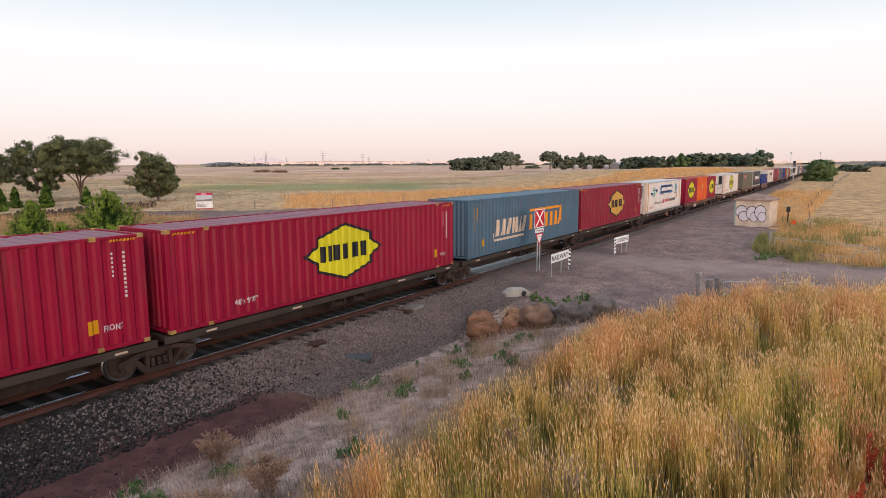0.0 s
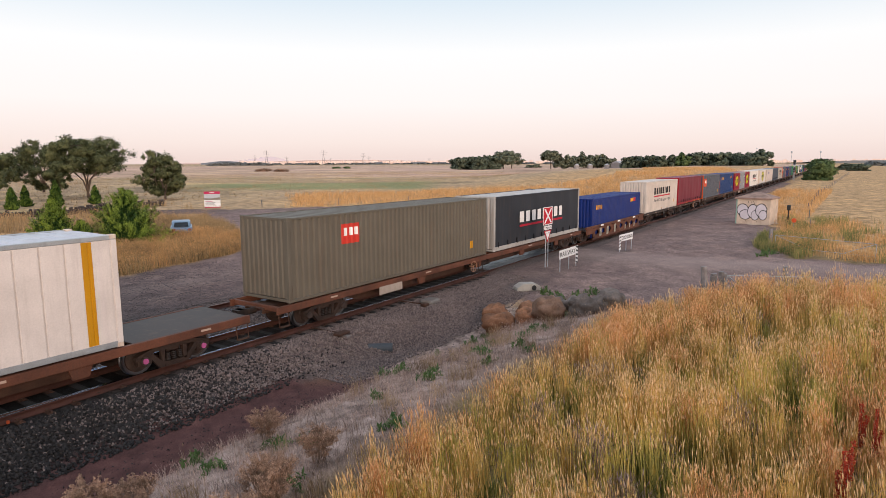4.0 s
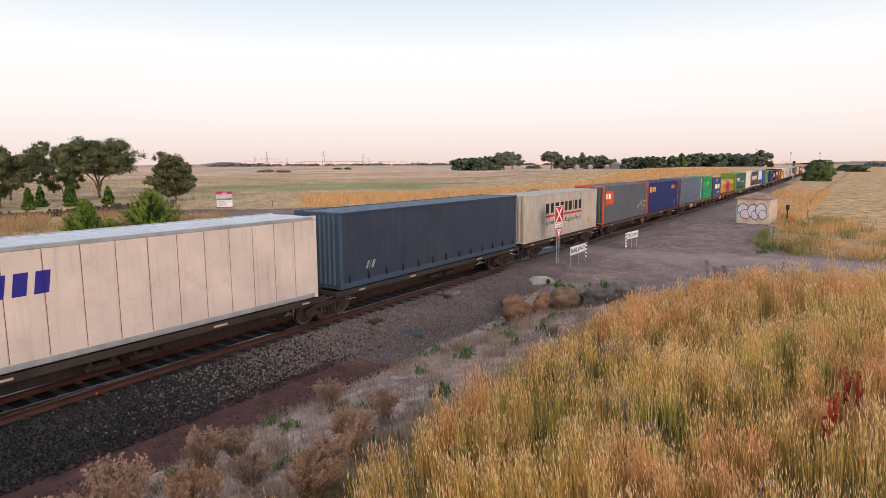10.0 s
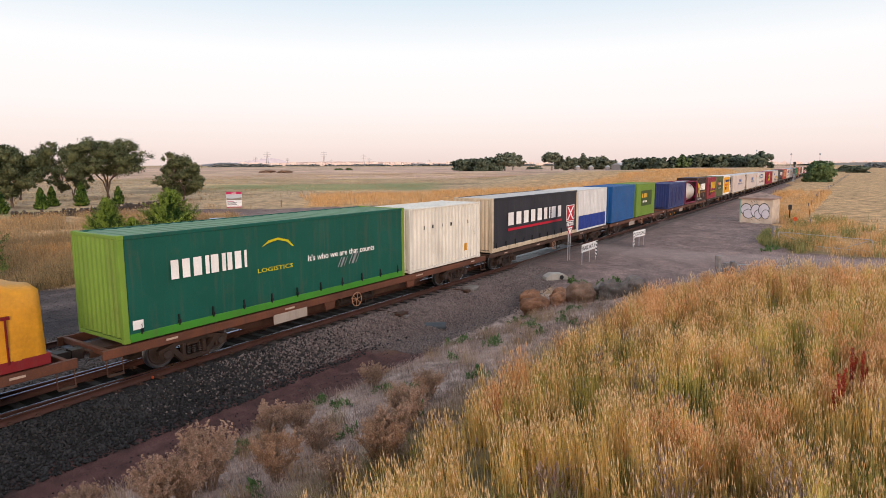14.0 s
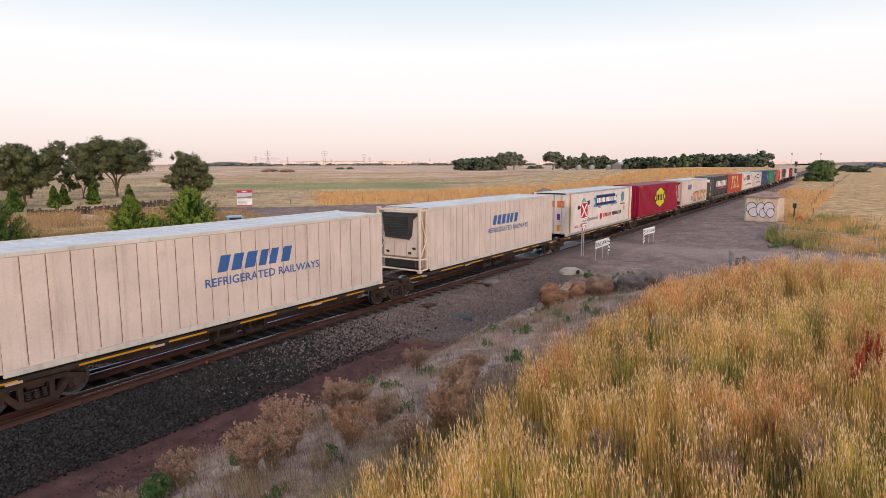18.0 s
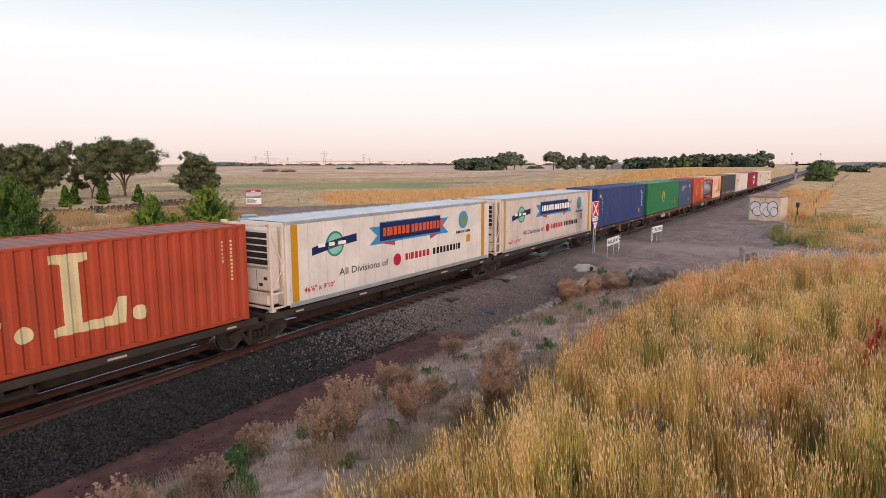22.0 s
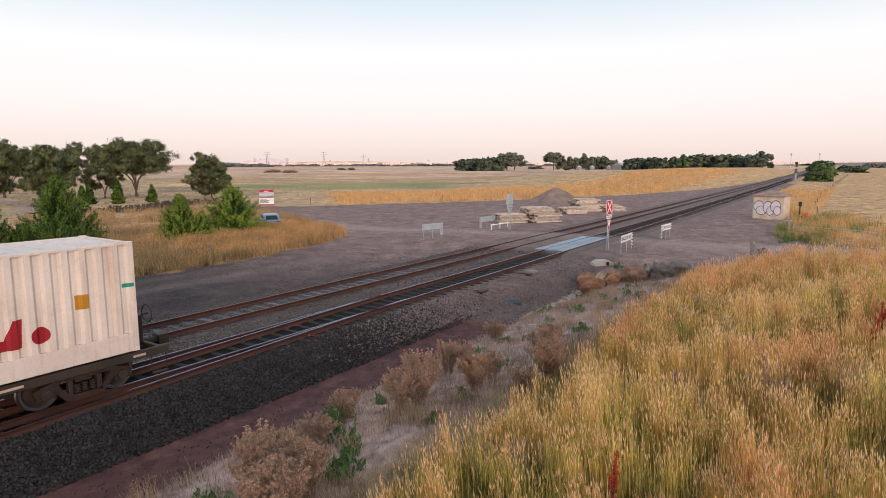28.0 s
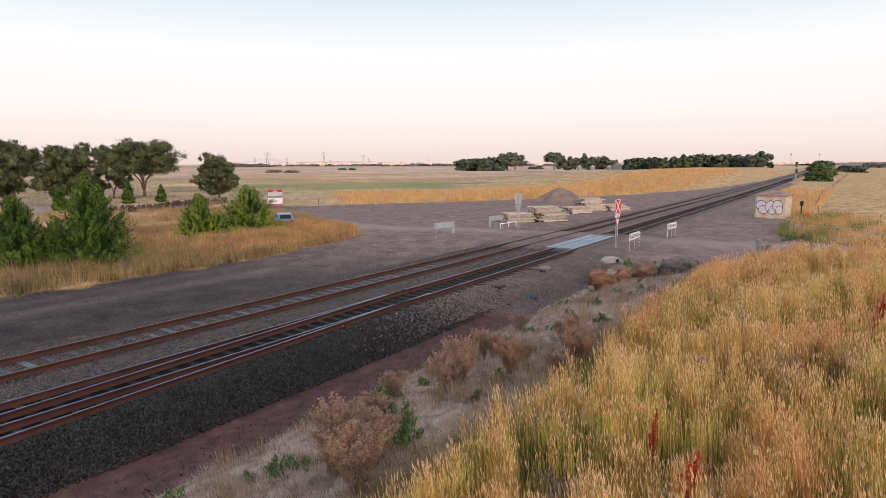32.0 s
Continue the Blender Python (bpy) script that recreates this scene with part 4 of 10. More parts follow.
def reefer(name, L, H, mat, label, group, bands=None, style=0, doors=False, base=GREYTRIM, seam=0.9, rib=False):
    """An insulated container with flush panels, seams and a cooling unit."""
    th = thing(name, label, "container", group)
    x0 = -L / 2 + (0.0 if doors else 0.66)
    key = (round(L, 2), round(H, 2), mat.name, doors, rib)
    pts = []
    n = max(int((L / 2 - x0) / (0.30 if rib else seam)), 1)
    w = (L / 2 - 0.15 - x0 - 0.15) / n
    pts = [(x0 + 0.15, 0.0)]
    for i in range(n):
        a = x0 + 0.15 + i * w
        if rib:
            pts += [(a + w * 0.78, 0.0), (a + w * 0.83, 0.022), (a + w * 0.95, 0.022), (a + w, 0.0)]
        else:
            pts += [(a + w - 0.05, 0.0), (a + w - 0.04, 0.016), (a + w - 0.01, 0.016), (a + w, 0.0)]
    again("side_wall", cached(("rsn",) + key, lambda: ribbed(pts, 0.17, H - 0.13, -HW + 0.002, -1, mat)), th)
    again("side_wall", cached(("rsf",) + key, lambda: ribbed(pts, 0.17, H - 0.13, HW - 0.002, 1, mat)), th)
    roofm = paint(206, 204, 208, 0.2, 0.2, k=0.86)
    ob = again("roof", cached(("rrf", round(L, 2), round(H, 2), doors), lambda: roof_mesh(L / 2 - x0, H, roofm)), th, pose((L / 2 + x0) / 2, 0, 0))
    for y0, y1 in ((-HW, -HW + 0.07), (HW - 0.07, HW)):
        again("bottom_rail", cached(("rbr", key, base.name, y0), lambda: bar(x0 + 0.15, L / 2 - 0.15, y0, y1, 0.012, 0.17, base)), th)
        again("top_rail", cached(("rtr", key, base.name, y0), lambda: bar(x0 + 0.02, L / 2 - 0.02, y0, y1, H - 0.13, H - 0.012, base)), th, None, "grey aluminium edge rail")
    for xa in (x0, L / 2 - 0.15):
        for y0 in (-HW, HW - 0.13):
            again("corner_post", cached(("rcp", key, xa, y0), lambda: bar(xa, xa + 0.15, y0, y0 + 0.13, 0.11, H - 0.13, mat)), th)
    again("end_wall", cached(("rend", key), lambda: bar(L / 2 - 0.10, L / 2 - 0.02, -HW + 0.13, HW - 0.13, 0.1, H - 0.05, mat)), th)
    b = Box(th, L, H, pts)
    if doors:
        end_doors(th, x0 + 0.04, H, mat, GREYTRIM)
    else:
        again("bulkhead", cached(("rblk", key), lambda: bar(x0 + 0.02, x0 + 0.10, -HW + 0.13, HW - 0.13, 0.1, H - 0.05, mat)), th)
        unit(th, -L / 2, H, mat, style)
    b.lift = 0.002
    for i in range(1, n):
        a = x0 + 0.15 + i * w
        b.rect("seam", a - 0.032, a - 0.014, 0.20, H - 0.15, SEAMDARK if mat is REEFW2 else SEAMPALE)
    b.lift = 0.004
    for xa, xb, m in bands or ():
        b.rect("band", xa, xb, 0.18, H - 0.14, m, "painted vertical band")
    corners(th, L, H, False, mat=UNITFRAME)
    return b


def curtain(name, L, H, mat, endm, label, group, roofm=None, buckles=BLACK, base=None):
    """A curtain-sided container: taut fabric with straps and a steel end."""
    th = thing(name, label, "container", group)
    g = random.Random(int(L * 100) + len(label))

    def cloth(out):
        bm = bmesh.new()
        nxx, nz = 40, 8
        rows = []
        for i in range(nxx + 1):
            x = -L / 2 + 0.18 + (L - 0.36) * i / nxx
            row = []
            for j in range(nz + 1):
                z = 0.24 + (H - 0.36) * j / nz
                d = 0.014 * math.sin(i * 1.15 + 0.4 * math.sin(i * 0.7)) * (1 - 0.5 * j / nz) + 0.012 * math.sin(0.5 * i + 0.6 * j)
                row.append(bm.verts.new((x, out * (HW - 0.022 + d), z)))
            rows.append(row)
        for i in range(nxx):
            for j in range(nz):
                bm.faces.new((rows[i][j], rows[i + 1][j], rows[i + 1][j + 1], rows[i][j + 1]))
        return mesh("curtain", bm, mat, True)

    again("curtain", cached(("cn", round(L, 2), round(H, 2), mat.name), lambda: cloth(-1)), th, None, "taut fabric side curtain")
    again("curtain", cached(("cf", round(L, 2), round(H, 2), mat.name), lambda: cloth(1)), th)
    again("roof", roof_mesh(L, H, roofm or endm), th)
    again("end_wall", cached(("ce0", H, endm.name, round(L, 2)), lambda: end_wall(H, -L / 2, -1, endm)), th)
    again("end_wall", cached(("ce1", H, endm.name, round(L, 2)), lambda: end_wall(H, L / 2, 1, endm)), th)
    for y0, y1 in ((-HW, -HW + 0.07), (HW - 0.07, HW)):
        again("bottom_rail", bar(-L / 2 + 0.15, L / 2 - 0.15, y0, y1, 0.012, 0.24, base or endm), th)
        again("top_rail", bar(-L / 2 + 0.15, L / 2 - 0.15, y0, y1, H - 0.12, H - 0.012, mat), th)
    for x0 in (-L / 2, L / 2 - 0.17):
        for y0 in (-HW, HW - 0.13):
            again("corner_post", bar(x0, x0 + 0.17, y0, y0 + 0.13, 0.11, H - 0.11, endm), th)
        for z0 in (0.012, H - 0.11):
            again("end_beam", bar(x0 + 0.02, x0 + 0.13, -HW + 0.13, HW - 0.13, z0, z0 + 0.1, endm), th)
    n = int(L / 1.05)
    for i in range(n):
        x = -L / 2 + 0.5 + i * (L - 1.0) / (n - 1)
        bm = bmesh.new()
        rbox(bm, x - 0.022, x + 0.022, -HW - 0.022, -HW + 0.03, 0.20, 0.52, 0.006)
        rbox(bm, x - 0.035, x + 0.035, -HW - 0.035, -HW + 0.02, 0.26, 0.36, 0.008)
        part("buckle_strap", bm, buckles, th)
    corners(th, L, H, False, mat=endm)
    b = Box(th, L, H, [])
    b.lift = 0.022
    return b


# ---- plain shapes of the liveries ----
INK = paint(24, 26, 32, 0.08, 0.0)
GOLD = paint(214, 204, 30, 0.12, 0.05)
TAN = paint(206, 160, 76, 0.3, 0.2)
CREAM = paint(226, 205, 160, 0.2, 0.1)
NAVY = paint(22, 36, 92, 0.1, 0.0)
CRIMSON = paint(200, 28, 56, 0.1, 0.0)
SKYBLUE = paint(70, 150, 205, 0.1, 0.0)
TEAL = paint(40, 150, 130, 0.1, 0.0)
ORANGE = paint(226, 92, 38, 0.15, 0.05)
SILVER = paint(205, 205, 210, 0.15, 0.05)
MAROON = paint(150, 4, 50, 0.28, 0.10)
MAROON2 = paint(140, 24, 50, 0.42, 0.25)
PNBLUE = paint(78, 106, 128, 0.4, 0.25)
REEFW = paint(226, 213, 206, 0.16, 0.10, k=0.83)
REEFW2 = paint(220, 201, 191, 0.26, 0.2, k=0.80)
SEAMDARK = paint(128, 98, 86, 0.3, 0.2, k=0.86)
SEAMPALE = paint(204, 190, 182, 0.3, 0.2, k=0.86)
CREAMBOX = paint(214, 200, 189, 0.28, 0.12, k=0.82)
GREYBOX = paint(92, 97, 108, 0.30, 0.15)
BROWNGREY = paint(112, 104, 92, 0.35, 0.2)
SEABLUE = paint(16, 46, 122, 0.20, 0.10)
CHARCOAL = paint(52, 55, 62, 0.20, 0.15)
ORBOX = paint(222, 92, 30, 0.25, 0.10)
BRIGHTGREEN = paint(6, 156, 98, 0.22, 0.12)
MIDGREEN = paint(34, 122, 74, 0.30, 0.15)
OLIVE = paint(92, 98, 58, 0.35, 0.2)
LIME = paint(128, 160, 62, 0.30, 0.2)
DKGREEN = paint(24, 92, 78, 0.25, 0.15)
BRICK = paint(184, 74, 48, 0.30, 0.12)
RUSTWHITE = surf("rusting_cream_paint", lin(232, 190, 164, 0.86), 0.7, 0.0, 0.12, 1.2, 25.0, 0.06, 0.95, (0.36, 0.125, 0.062), 0.9, spec=0.16)
RUSTRUN = surf("rust_run", (0.34, 0.10, 0.045), 0.85, 0.0, 0.25, 1.5, 30.0, 0.1, 0.6, (0.56, 0.32, 0.21), 0.4, spec=0.1)
RUSTPALE = surf("pale_rust_run", (0.50, 0.235, 0.135), 0.85, 0.0, 0.2, 1.5, 30.0, 0.1, 0.6, (0.62, 0.42, 0.31), 0.4, spec=0.1)
KENTBROWN = paint(52, 34, 34, 0.25, 0.12)
LTGREY = paint(158, 160, 164, 0.25, 0.12)
COBALT = paint(28, 92, 156, 0.25, 0.12)
GREYTEXT = paint(92, 92, 96, 0.1, 0.0)


def star(b, cx, cz, w, h, fill=GOLD, rim=INK):
    """An eight-pointed badge with a dark rim and dark blocks across it."""
    def outline(s):
        pts = []
        for u, v in ((-0.5, 0), (-0.35, 0.16), (-0.35, 0.29), (0, 0.5), (0.35, 0.29), (0.35, 0.16), (0.5, 0), (0.35, -0.16), (0.35, -0.29), (0, -0.5), (-0.35, -0.29), (-0.35, -0.16)):
            pts.append((cx + u * w * s, cz + v * h * s))
        return pts
    b.shape("badge_rim", outline(1.0), rim)
    b.lift += 0.004
    b.shape("badge", outline(0.90), fill, "yellow star-shaped badge" if fill is GOLD else "")
    u = h * 0.27
    tot = w * 0.60
    k = tot / (u * (0.42 + 0.2 + 0.55 + 0.5 + 0.6 + 0.6 + 5 * 0.16))
    b.bars("wordmark", cx - tot / 2, cz - u / 2, u, [q * k for q in (0.42, 0.2, 0.55, 0.5, 0.6, 0.6)], rim, 0.16 * k)
    b.lift -= 0.004


def codes(b, side=1, mat=SILVER, yellow=True):
    """Small code columns and a notice at one end."""
    x = side * (b.L / 2 - 0.55)
    for k in range(2):
        bm_x = x - side * 0.32 * k
        for i in range(11 - 5 * k):
            b.rect("code_mark", bm_x - 0.022, bm_x + 0.022, b.H - 0.49 - i * 0.115, b.H - 0.425 - i * 0.115, mat)
    if yellow:
        b.rect("notice", x - side * 0.9 - 0.14, x - side * 0.9 + 0.14, 0.50, 0.86, YELLOW, "yellow notice")


def hazard(b, n=8):
    """Slanted yellow warning dashes at the top corners."""
    for s in (-1, 1):
        for i in range(n):
            x = s * (b.L / 2 - 0.25 - i * 0.09)
            b.rect("warning_dash", x - 0.03, x + 0.03, b.H - 0.16, b.H - 0.10, YELLOW, slant=0.03)


def lineword(b, x, z, h, w, mat, red=CRIMSON, slogan=None):
    """A long wordmark of blocks over a red rule."""
    ws = (1.05, 1.0, 1.0, 0.95, 1.0, 0.75, 0.25, 1.05, 0.9)
    k = w / (h * (sum(ws) + 8 * 0.22))
    b.bars("wordmark", x, z, h, [q * k for q in ws], mat, 0.22 * k)
    b.rect("rule", x, x + w, z - 0.42 * h, z - 0.22 * h, red, "red rule")
    if slogan:
        b.text("Australia's Global Logistics People", x, z - 1.15 * h, h * 0.62, slogan, w)


def lindsay(b, text_red=CRIMSON, word=WHITE):
    L = b.L
    cx, cz = 0.35 * L / 14.17, 2.02
    ribbon = [(-2.6, -0.36), (-2.1, -0.02), (-2.6, 0.34), (-1.95, 0.34), (-1.95, 0.5), (2.3, 0.5), (2.3, 0.34), (2.95, 0.34), (2.5, 0.0), (2.95, -0.36),
              (2.05, -0.36), (1.5, -0.52), (1.5, -0.34), (-1.0, -0.34), (-1.0, -0.52), (-1.6, -0.36)]
    b.shape("ribbon", [(cx + x, cz + z) for x, z in ribbon], SKYBLUE, "blue ribbon device")
    b.lift += 0.004
    b.shape("ribbon_face", [(cx - 1.95, cz - 0.26), (cx + 2.3, cz - 0.26), (cx + 2.3, cz + 0.46), (cx - 1.95, cz + 0.46)], NAVY)
    b.bars("wordmark", cx - 1.75, cz - 0.08, 0.34, (0.7, 0.28, 0.8, 0.8, 0.7, 0.8, 0.8, -0.2, 0.7, 0.7, 0.8, 0.8, 0.7, 0.7, 0.8, 0.7, 0.7), word, 0.055)
    fold = paint(176, 84, 104, 0.1, 0.0)
    b.shape("ribbon_fold", [(cx - 1.93, cz - 0.31), (cx - 1.0, cz - 0.31), (cx - 1.0, cz - 0.50), (cx - 1.5, cz - 0.42)], fold, "dull red ribbon fold")
    b.shape("ribbon_fold", [(cx + 1.5, cz - 0.30), (cx + 2.2, cz - 0.30), (cx + 1.95, cz - 0.38), (cx + 1.5, cz - 0.50)], fold, "dull red ribbon fold")
    b.lift -= 0.004
    gx, gz = -L * 0.29, 1.95
    disc(b, gx, gz, 0.46, TEAL, "green globe device")
    b.lift += 0.004
    disc(b, gx, gz, 0.38, paint(150, 205, 190, 0.1, 0.0))
    b.shape("ribbon", [(gx - 1.15, gz - 0.30), (gx, gz - 0.12), (gx + 1.15, gz - 0.02), (gx + 1.15, gz + 0.28), (gx, gz + 0.16), (gx - 1.15, gz - 0.02)], NAVY)
    b.lift += 0.004
    b.bars("wordmark", gx - 0.85, gz - 0.05, 0.13, (3.2, -0.3, 2.6, -0.3, 4.0), WHITE, 0.3, 0.0)
    b.lift -= 0.008
    lx, lz = L * 0.325, 2.15
    disc(b, lx, lz, 0.42, SKYBLUE, "blue and green leaf device")
    b.lift += 0.004
    b.shape("leaf", [(lx, lz + 0.34), (lx + 0.2, lz + 0.05), (lx + 0.16, lz - 0.25), (lx, lz - 0.34), (lx - 0.18, lz - 0.2), (lx - 0.2, lz + 0.05)], LIME)
    b.lift -= 0.004
    b.bars("wordmark", lx - 0.62, lz - 0.62, 0.12, (0.6, 0.3, 0.7, 0.7, 0.6, 0.7, 0.7, -0.3, 0.7, 0.7, 0.7, 0.7, 0.6), INK, 0.2)
    b.text("All Divisions of", -L * 0.278, 0.76, 0.36, GREYTEXT, 2.85)
    disc(b, -L * 0.036, 0.90, 0.25, text_red, "red swirl device")
    b.bars("wordmark", 0.04, 0.80, 0.28, (0.72, 0.30, 0.9, 0.9, 0.78, 0.9, 0.9), text_red, 0.16)
    b.bars("wordmark", L * 0.145, 0.80, 0.28, (0.86, 0.86, 0.8, 0.75, 0.86, 0.86, 0.75, 0.34, 0.86), INK, 0.16)
    b.text("46'6\" x 9'10\"", -L * 0.40, 0.42, 0.26, CRIMSON, 1.5)
    b.rect("notice", L * 0.345, L * 0.37, 1.05, 1.4, YELLOW)


def disc(b, x, z, r, mat, label="", n=22):
    return b.shape("disc", [(x + r * math.cos(2 * math.pi * i / n), z + r * math.sin(2 * math.pi * i / n)) for i in range(n)], mat, label)


def penguin(b, x, z, r):
    disc(b, x, z, r, GOLD, "round yellow device")
    b.lift += 0.004
    b.shape("device", [(x - 0.3 * r, z - 0.9 * r), (x + 0.55 * r, z - 0.9 * r), (x + 0.3 * r, z + 0.2 * r), (x + 0.05 * r, z + 0.75 * r), (x - 0.2 * r, z + 0.6 * r)], NAVY)
    b.lift -= 0.004
    b.rect("wordmark", x - r, x + r, z - 1.25 * r, z - 0.95 * r, SKYBLUE)


def hire_me(b, x, z1):
    b.rect("sticker", x - 0.25, x + 0.25, z1 - 1.95, z1, NAVY, "navy hire sticker")
    b.lift += 0.004
    b.text("HIRE", x - 0.22, z1 - 0.50, 0.28, WHITE, 0.44)
    b.text("ME", x - 0.15, z1 - 0.85, 0.28, WHITE, 0.30)
    disc(b, x, z1 - 1.30, 0.19, GOLD)
    b.shape("device", [(x - 0.08, z1 - 1.46), (x + 0.13, z1 - 1.46), (x + 0.06, z1 - 1.22), (x, z1 - 1.15), (x - 0.06, z1 - 1.22)], NAVY)
    b.rect("code_mark", x - 0.2, x + 0.2, z1 - 1.52, z1 - 1.45, SKYBLUE)
    for k in range(3):
        b.rect("code_mark", x - 0.18, x + 0.18 - 0.05 * k, z1 - 1.67 - 0.08 * k, z1 - 1.63 - 0.08 * k, WHITE)
    b.lift -= 0.004


def fcl(b, mat, h=1.83, slash=None):
    """Three tall serif-like block marks with points."""
    L = b.L
    x = -3.74
    for kind in ("f", "c", "l"):
        w = h * 0.93
        if kind == "f":
            o = [(0, 0), (0.5, 0), (0.5, 0.1), (0.36, 0.12), (0.36, 0.46), (0.62, 0.46), (0.62, 0.58), (0.36, 0.58), (0.36, 0.88), (0.8, 0.88), (0.85, 0.68), (0.98, 0.68), (0.98, 1), (0, 1), (0, 0.9), (0.14, 0.88), (0.14, 0.12), (0, 0.1)]
        elif kind == "c":
            o = [(0.95, 0.3), (0.85, 0.1), (0.6, 0), (0.3, 0.03), (0.08, 0.25), (0.02, 0.5), (0.1, 0.8), (0.35, 0.98), (0.65, 1), (0.9, 0.88), (0.95, 0.7), (0.82, 0.7), (0.7, 0.88), (0.5, 0.9), (0.32, 0.75), (0.27, 0.5), (0.32, 0.25), (0.5, 0.1), (0.7, 0.14), (0.82, 0.32)]
        else:
            o = [(0, 0), (0.95, 0), (0.98, 0.36), (0.86, 0.36), (0.75, 0.13), (0.36, 0.12), (0.36, 0.88), (0.5, 0.9), (0.5, 1), (0, 1), (0, 0.9), (0.14, 0.88), (0.14, 0.12), (0, 0.1)]
        b.shape("mark", [(x + u * w, 0.72 + v * h) for u, v in o], mat)
        disc(b, x + w + 0.30, 0.92, 0.20, mat)
        x += 2.74
    if slash:
        b.shape("slash", [(-L * 0.44, 1.15), (-L * 0.44, 0.85), (-L * 0.355, 0.25), (-L * 0.33, 0.45)], slash)


G = "containers of the train"
CARS = []


def load(b, l, r, z0):
    CARS.append((b.th, (l + r) / 2, z0))


def end_marks(b, marks):
    """Small painted marks on the end that faces back."""
    for y0, y1, z0, z1, m in marks:
        bm = bmesh.new()
        box(bm, -b.L / 2 - 0.006, -b.L / 2 + 0.075, y0, y1, z0, z1)
        part("end_mark", bm, m, b.th)


def red_star(l, r, H=2.95, z0=1.07, fill=GOLD, cx=0.0, mat=None, w=3.3, h=1.85, front=None):
    m = mat or MAROON
    b = dry_box("container", r - l, H, m, "dark red ribbed container with yellow star badge" if fill is GOLD else "faded red ribbed container with tan star badge", G,
                roof=paint(150, 96, 110, 0.4, 0.3), mid=(r - l) > 13, gold=True)
    star(b, cx, 1.52, w, h, fill, INK)
    codes(b, 1)
    hazard(b)
    load(b, l, r, z0)
    return b


Z = 1.07
b = red_star(-3.08, 11.55, 2.96)
b.text("FRONT", 6.1, 0.52, 0.22, SILVER, 0.52)
b = red_star(12.15, 26.79, 2.96, cx=-0.1, w=4.3, h=2.15)
b.text("48' x 9'10\"", -5.1, 0.42, 0.24, SILVER, 0.85)
b.text("FRONT", 6.2, 0.52, 0.2, SILVER, 0.5)
b = dry_box("container", 14.63, 2.95, PNBLUE, "weathered blue-grey ribbed container with yellow markings", G, roof=paint(96, 124, 140, 0.3, 0.3), mid=True)
b.bars("wordmark", -4.6, 0.88, 0.88, (0.62, 0.62, 0.55, 0.25, 0.4, 0.25, 0.55), paint(220, 196, 176, 0.3, 0.1), 0.16, 0.18)
b.bars("wordmark", -0.5, 0.88, 0.88, (0.62, 0.62, 0.4, 0.25, 0.62, 0.62, 0.62, 0.25), paint(238, 150, 40, 0.25, 0.1), 0.16, 0.18)
b.shape("rule", [(-0.4, 1.92), (4.12, 1.92), (4.12, 1.05), (4.32, 1.05), (4.32, 2.08), (-0.4, 2.08)], paint(238, 150, 40, 0.25, 0.1))
b.shape("rule", [(-4.8, 1.06), (-4.65, 1.06), (-4.65, 0.62), (-1.1, 0.62), (-1.1, 0.74), (-4.65, 0.74)], paint(220, 196, 176, 0.3, 0.1))
codes(b, -1, YELLOW)
load(b, 28.19, 42.82, Z)
b = red_star(43.34, 57.97, 2.95, fill=TAN, cx=0.6, mat=MAROON2, w=4.6, h=2.2)
b = reefer("container", 14.17, 2.95, REEFW, "white refrigerated container with blue ribbon devices", G, [(-6.3, -6.05, YELLOW), (6.25, 6.5, YELLOW)], 2)
lindsay(b)
load(b, 59.45, 73.62, Z)
red_star(76.15, 82.2, 2.93, w=4.5, h=2.15, cx=0.0)
b = dry_box("container", 6.06, 2.93, ORBOX, "orange ribbed container with small round device", G, roof=paint(200, 110, 60, 0.3, 0.2))
penguin(b, 0.1, 1.75, 0.33)
codes(b, 1)
load(b, 82.53, 88.59, Z)
red_star(88.87, 94.93, 2.93, w=4.5, h=2.15, cx=0.2)
b = reefer("container", 14.17, 2.97, REEFW, "white refrigerated container with yellow star badge", G, [(-6.1, -5.8, YELLOW), (6.2, 6.45, YELLOW)], 1, seam=0.55)
star(b, 0.0, 1.6, 4.9, 2.4)
b.text("46'6 9'10\"", -5.3, 0.42, 0.32, CRIMSON, 2.0)
b.bars("scrawl", -2.3, 1.55, 0.28, (0.5, 0.1, 0.6, 0.1, 0.4), GREYTEXT, 0.4, 0.5)
load(b, 101.95, 116.12, Z)
b = dry_box("container", 13.5, 2.93, BROWNGREY, "grey-brown ribbed container with red square badge", G)
b.rect("badge", -4.1, -3.1, 1.75, 2.5, paint(226, 62, 48, 0.15, 0.05), "red square badge")
b.lift += 0.004
b.bars("wordmark", -4.0, 2.05, 0.3, (0.8, 0.8, 0.8), WHITE, 0.2)
b.lift -= 0.004
codes(b, 1)
load(b, 121.85, 135.35, Z)
b = curtain("container", 12.19, 2.95, CHARCOAL, paint(196, 190, 184, 0.4, 0.2), "charcoal curtain-sided container with white wordmark blocks", G, paint(214, 206, 200, 0.3, 0.2))
lineword(b, -3.1, 1.35, 0.62, 6.2, WHITE)
load(b, 136.16, 148.35, Z)
b = dry_box("container", 12.19, 2.89, SEABLUE, "deep blue ribbed container sitting low in well wagon", G)
b.bars("wordmark", -5.3, 2.05, 0.32, (0.8, 0.7, 0.7, 0.7, 0.8), paint(246, 176, 40, 0.1, 0), 0.15)
b.bars("wordmark", 3.3, 2.2, 0.30, (0.8, 0.7, 0.7), paint(246, 176, 40, 0.1, 0), 0.15)
b.bars("wordmark", 4.15, 2.2, 0.30, (0.8, 0.8), CRIMSON, 0.15)
codes(b, 1, SILVER, False)
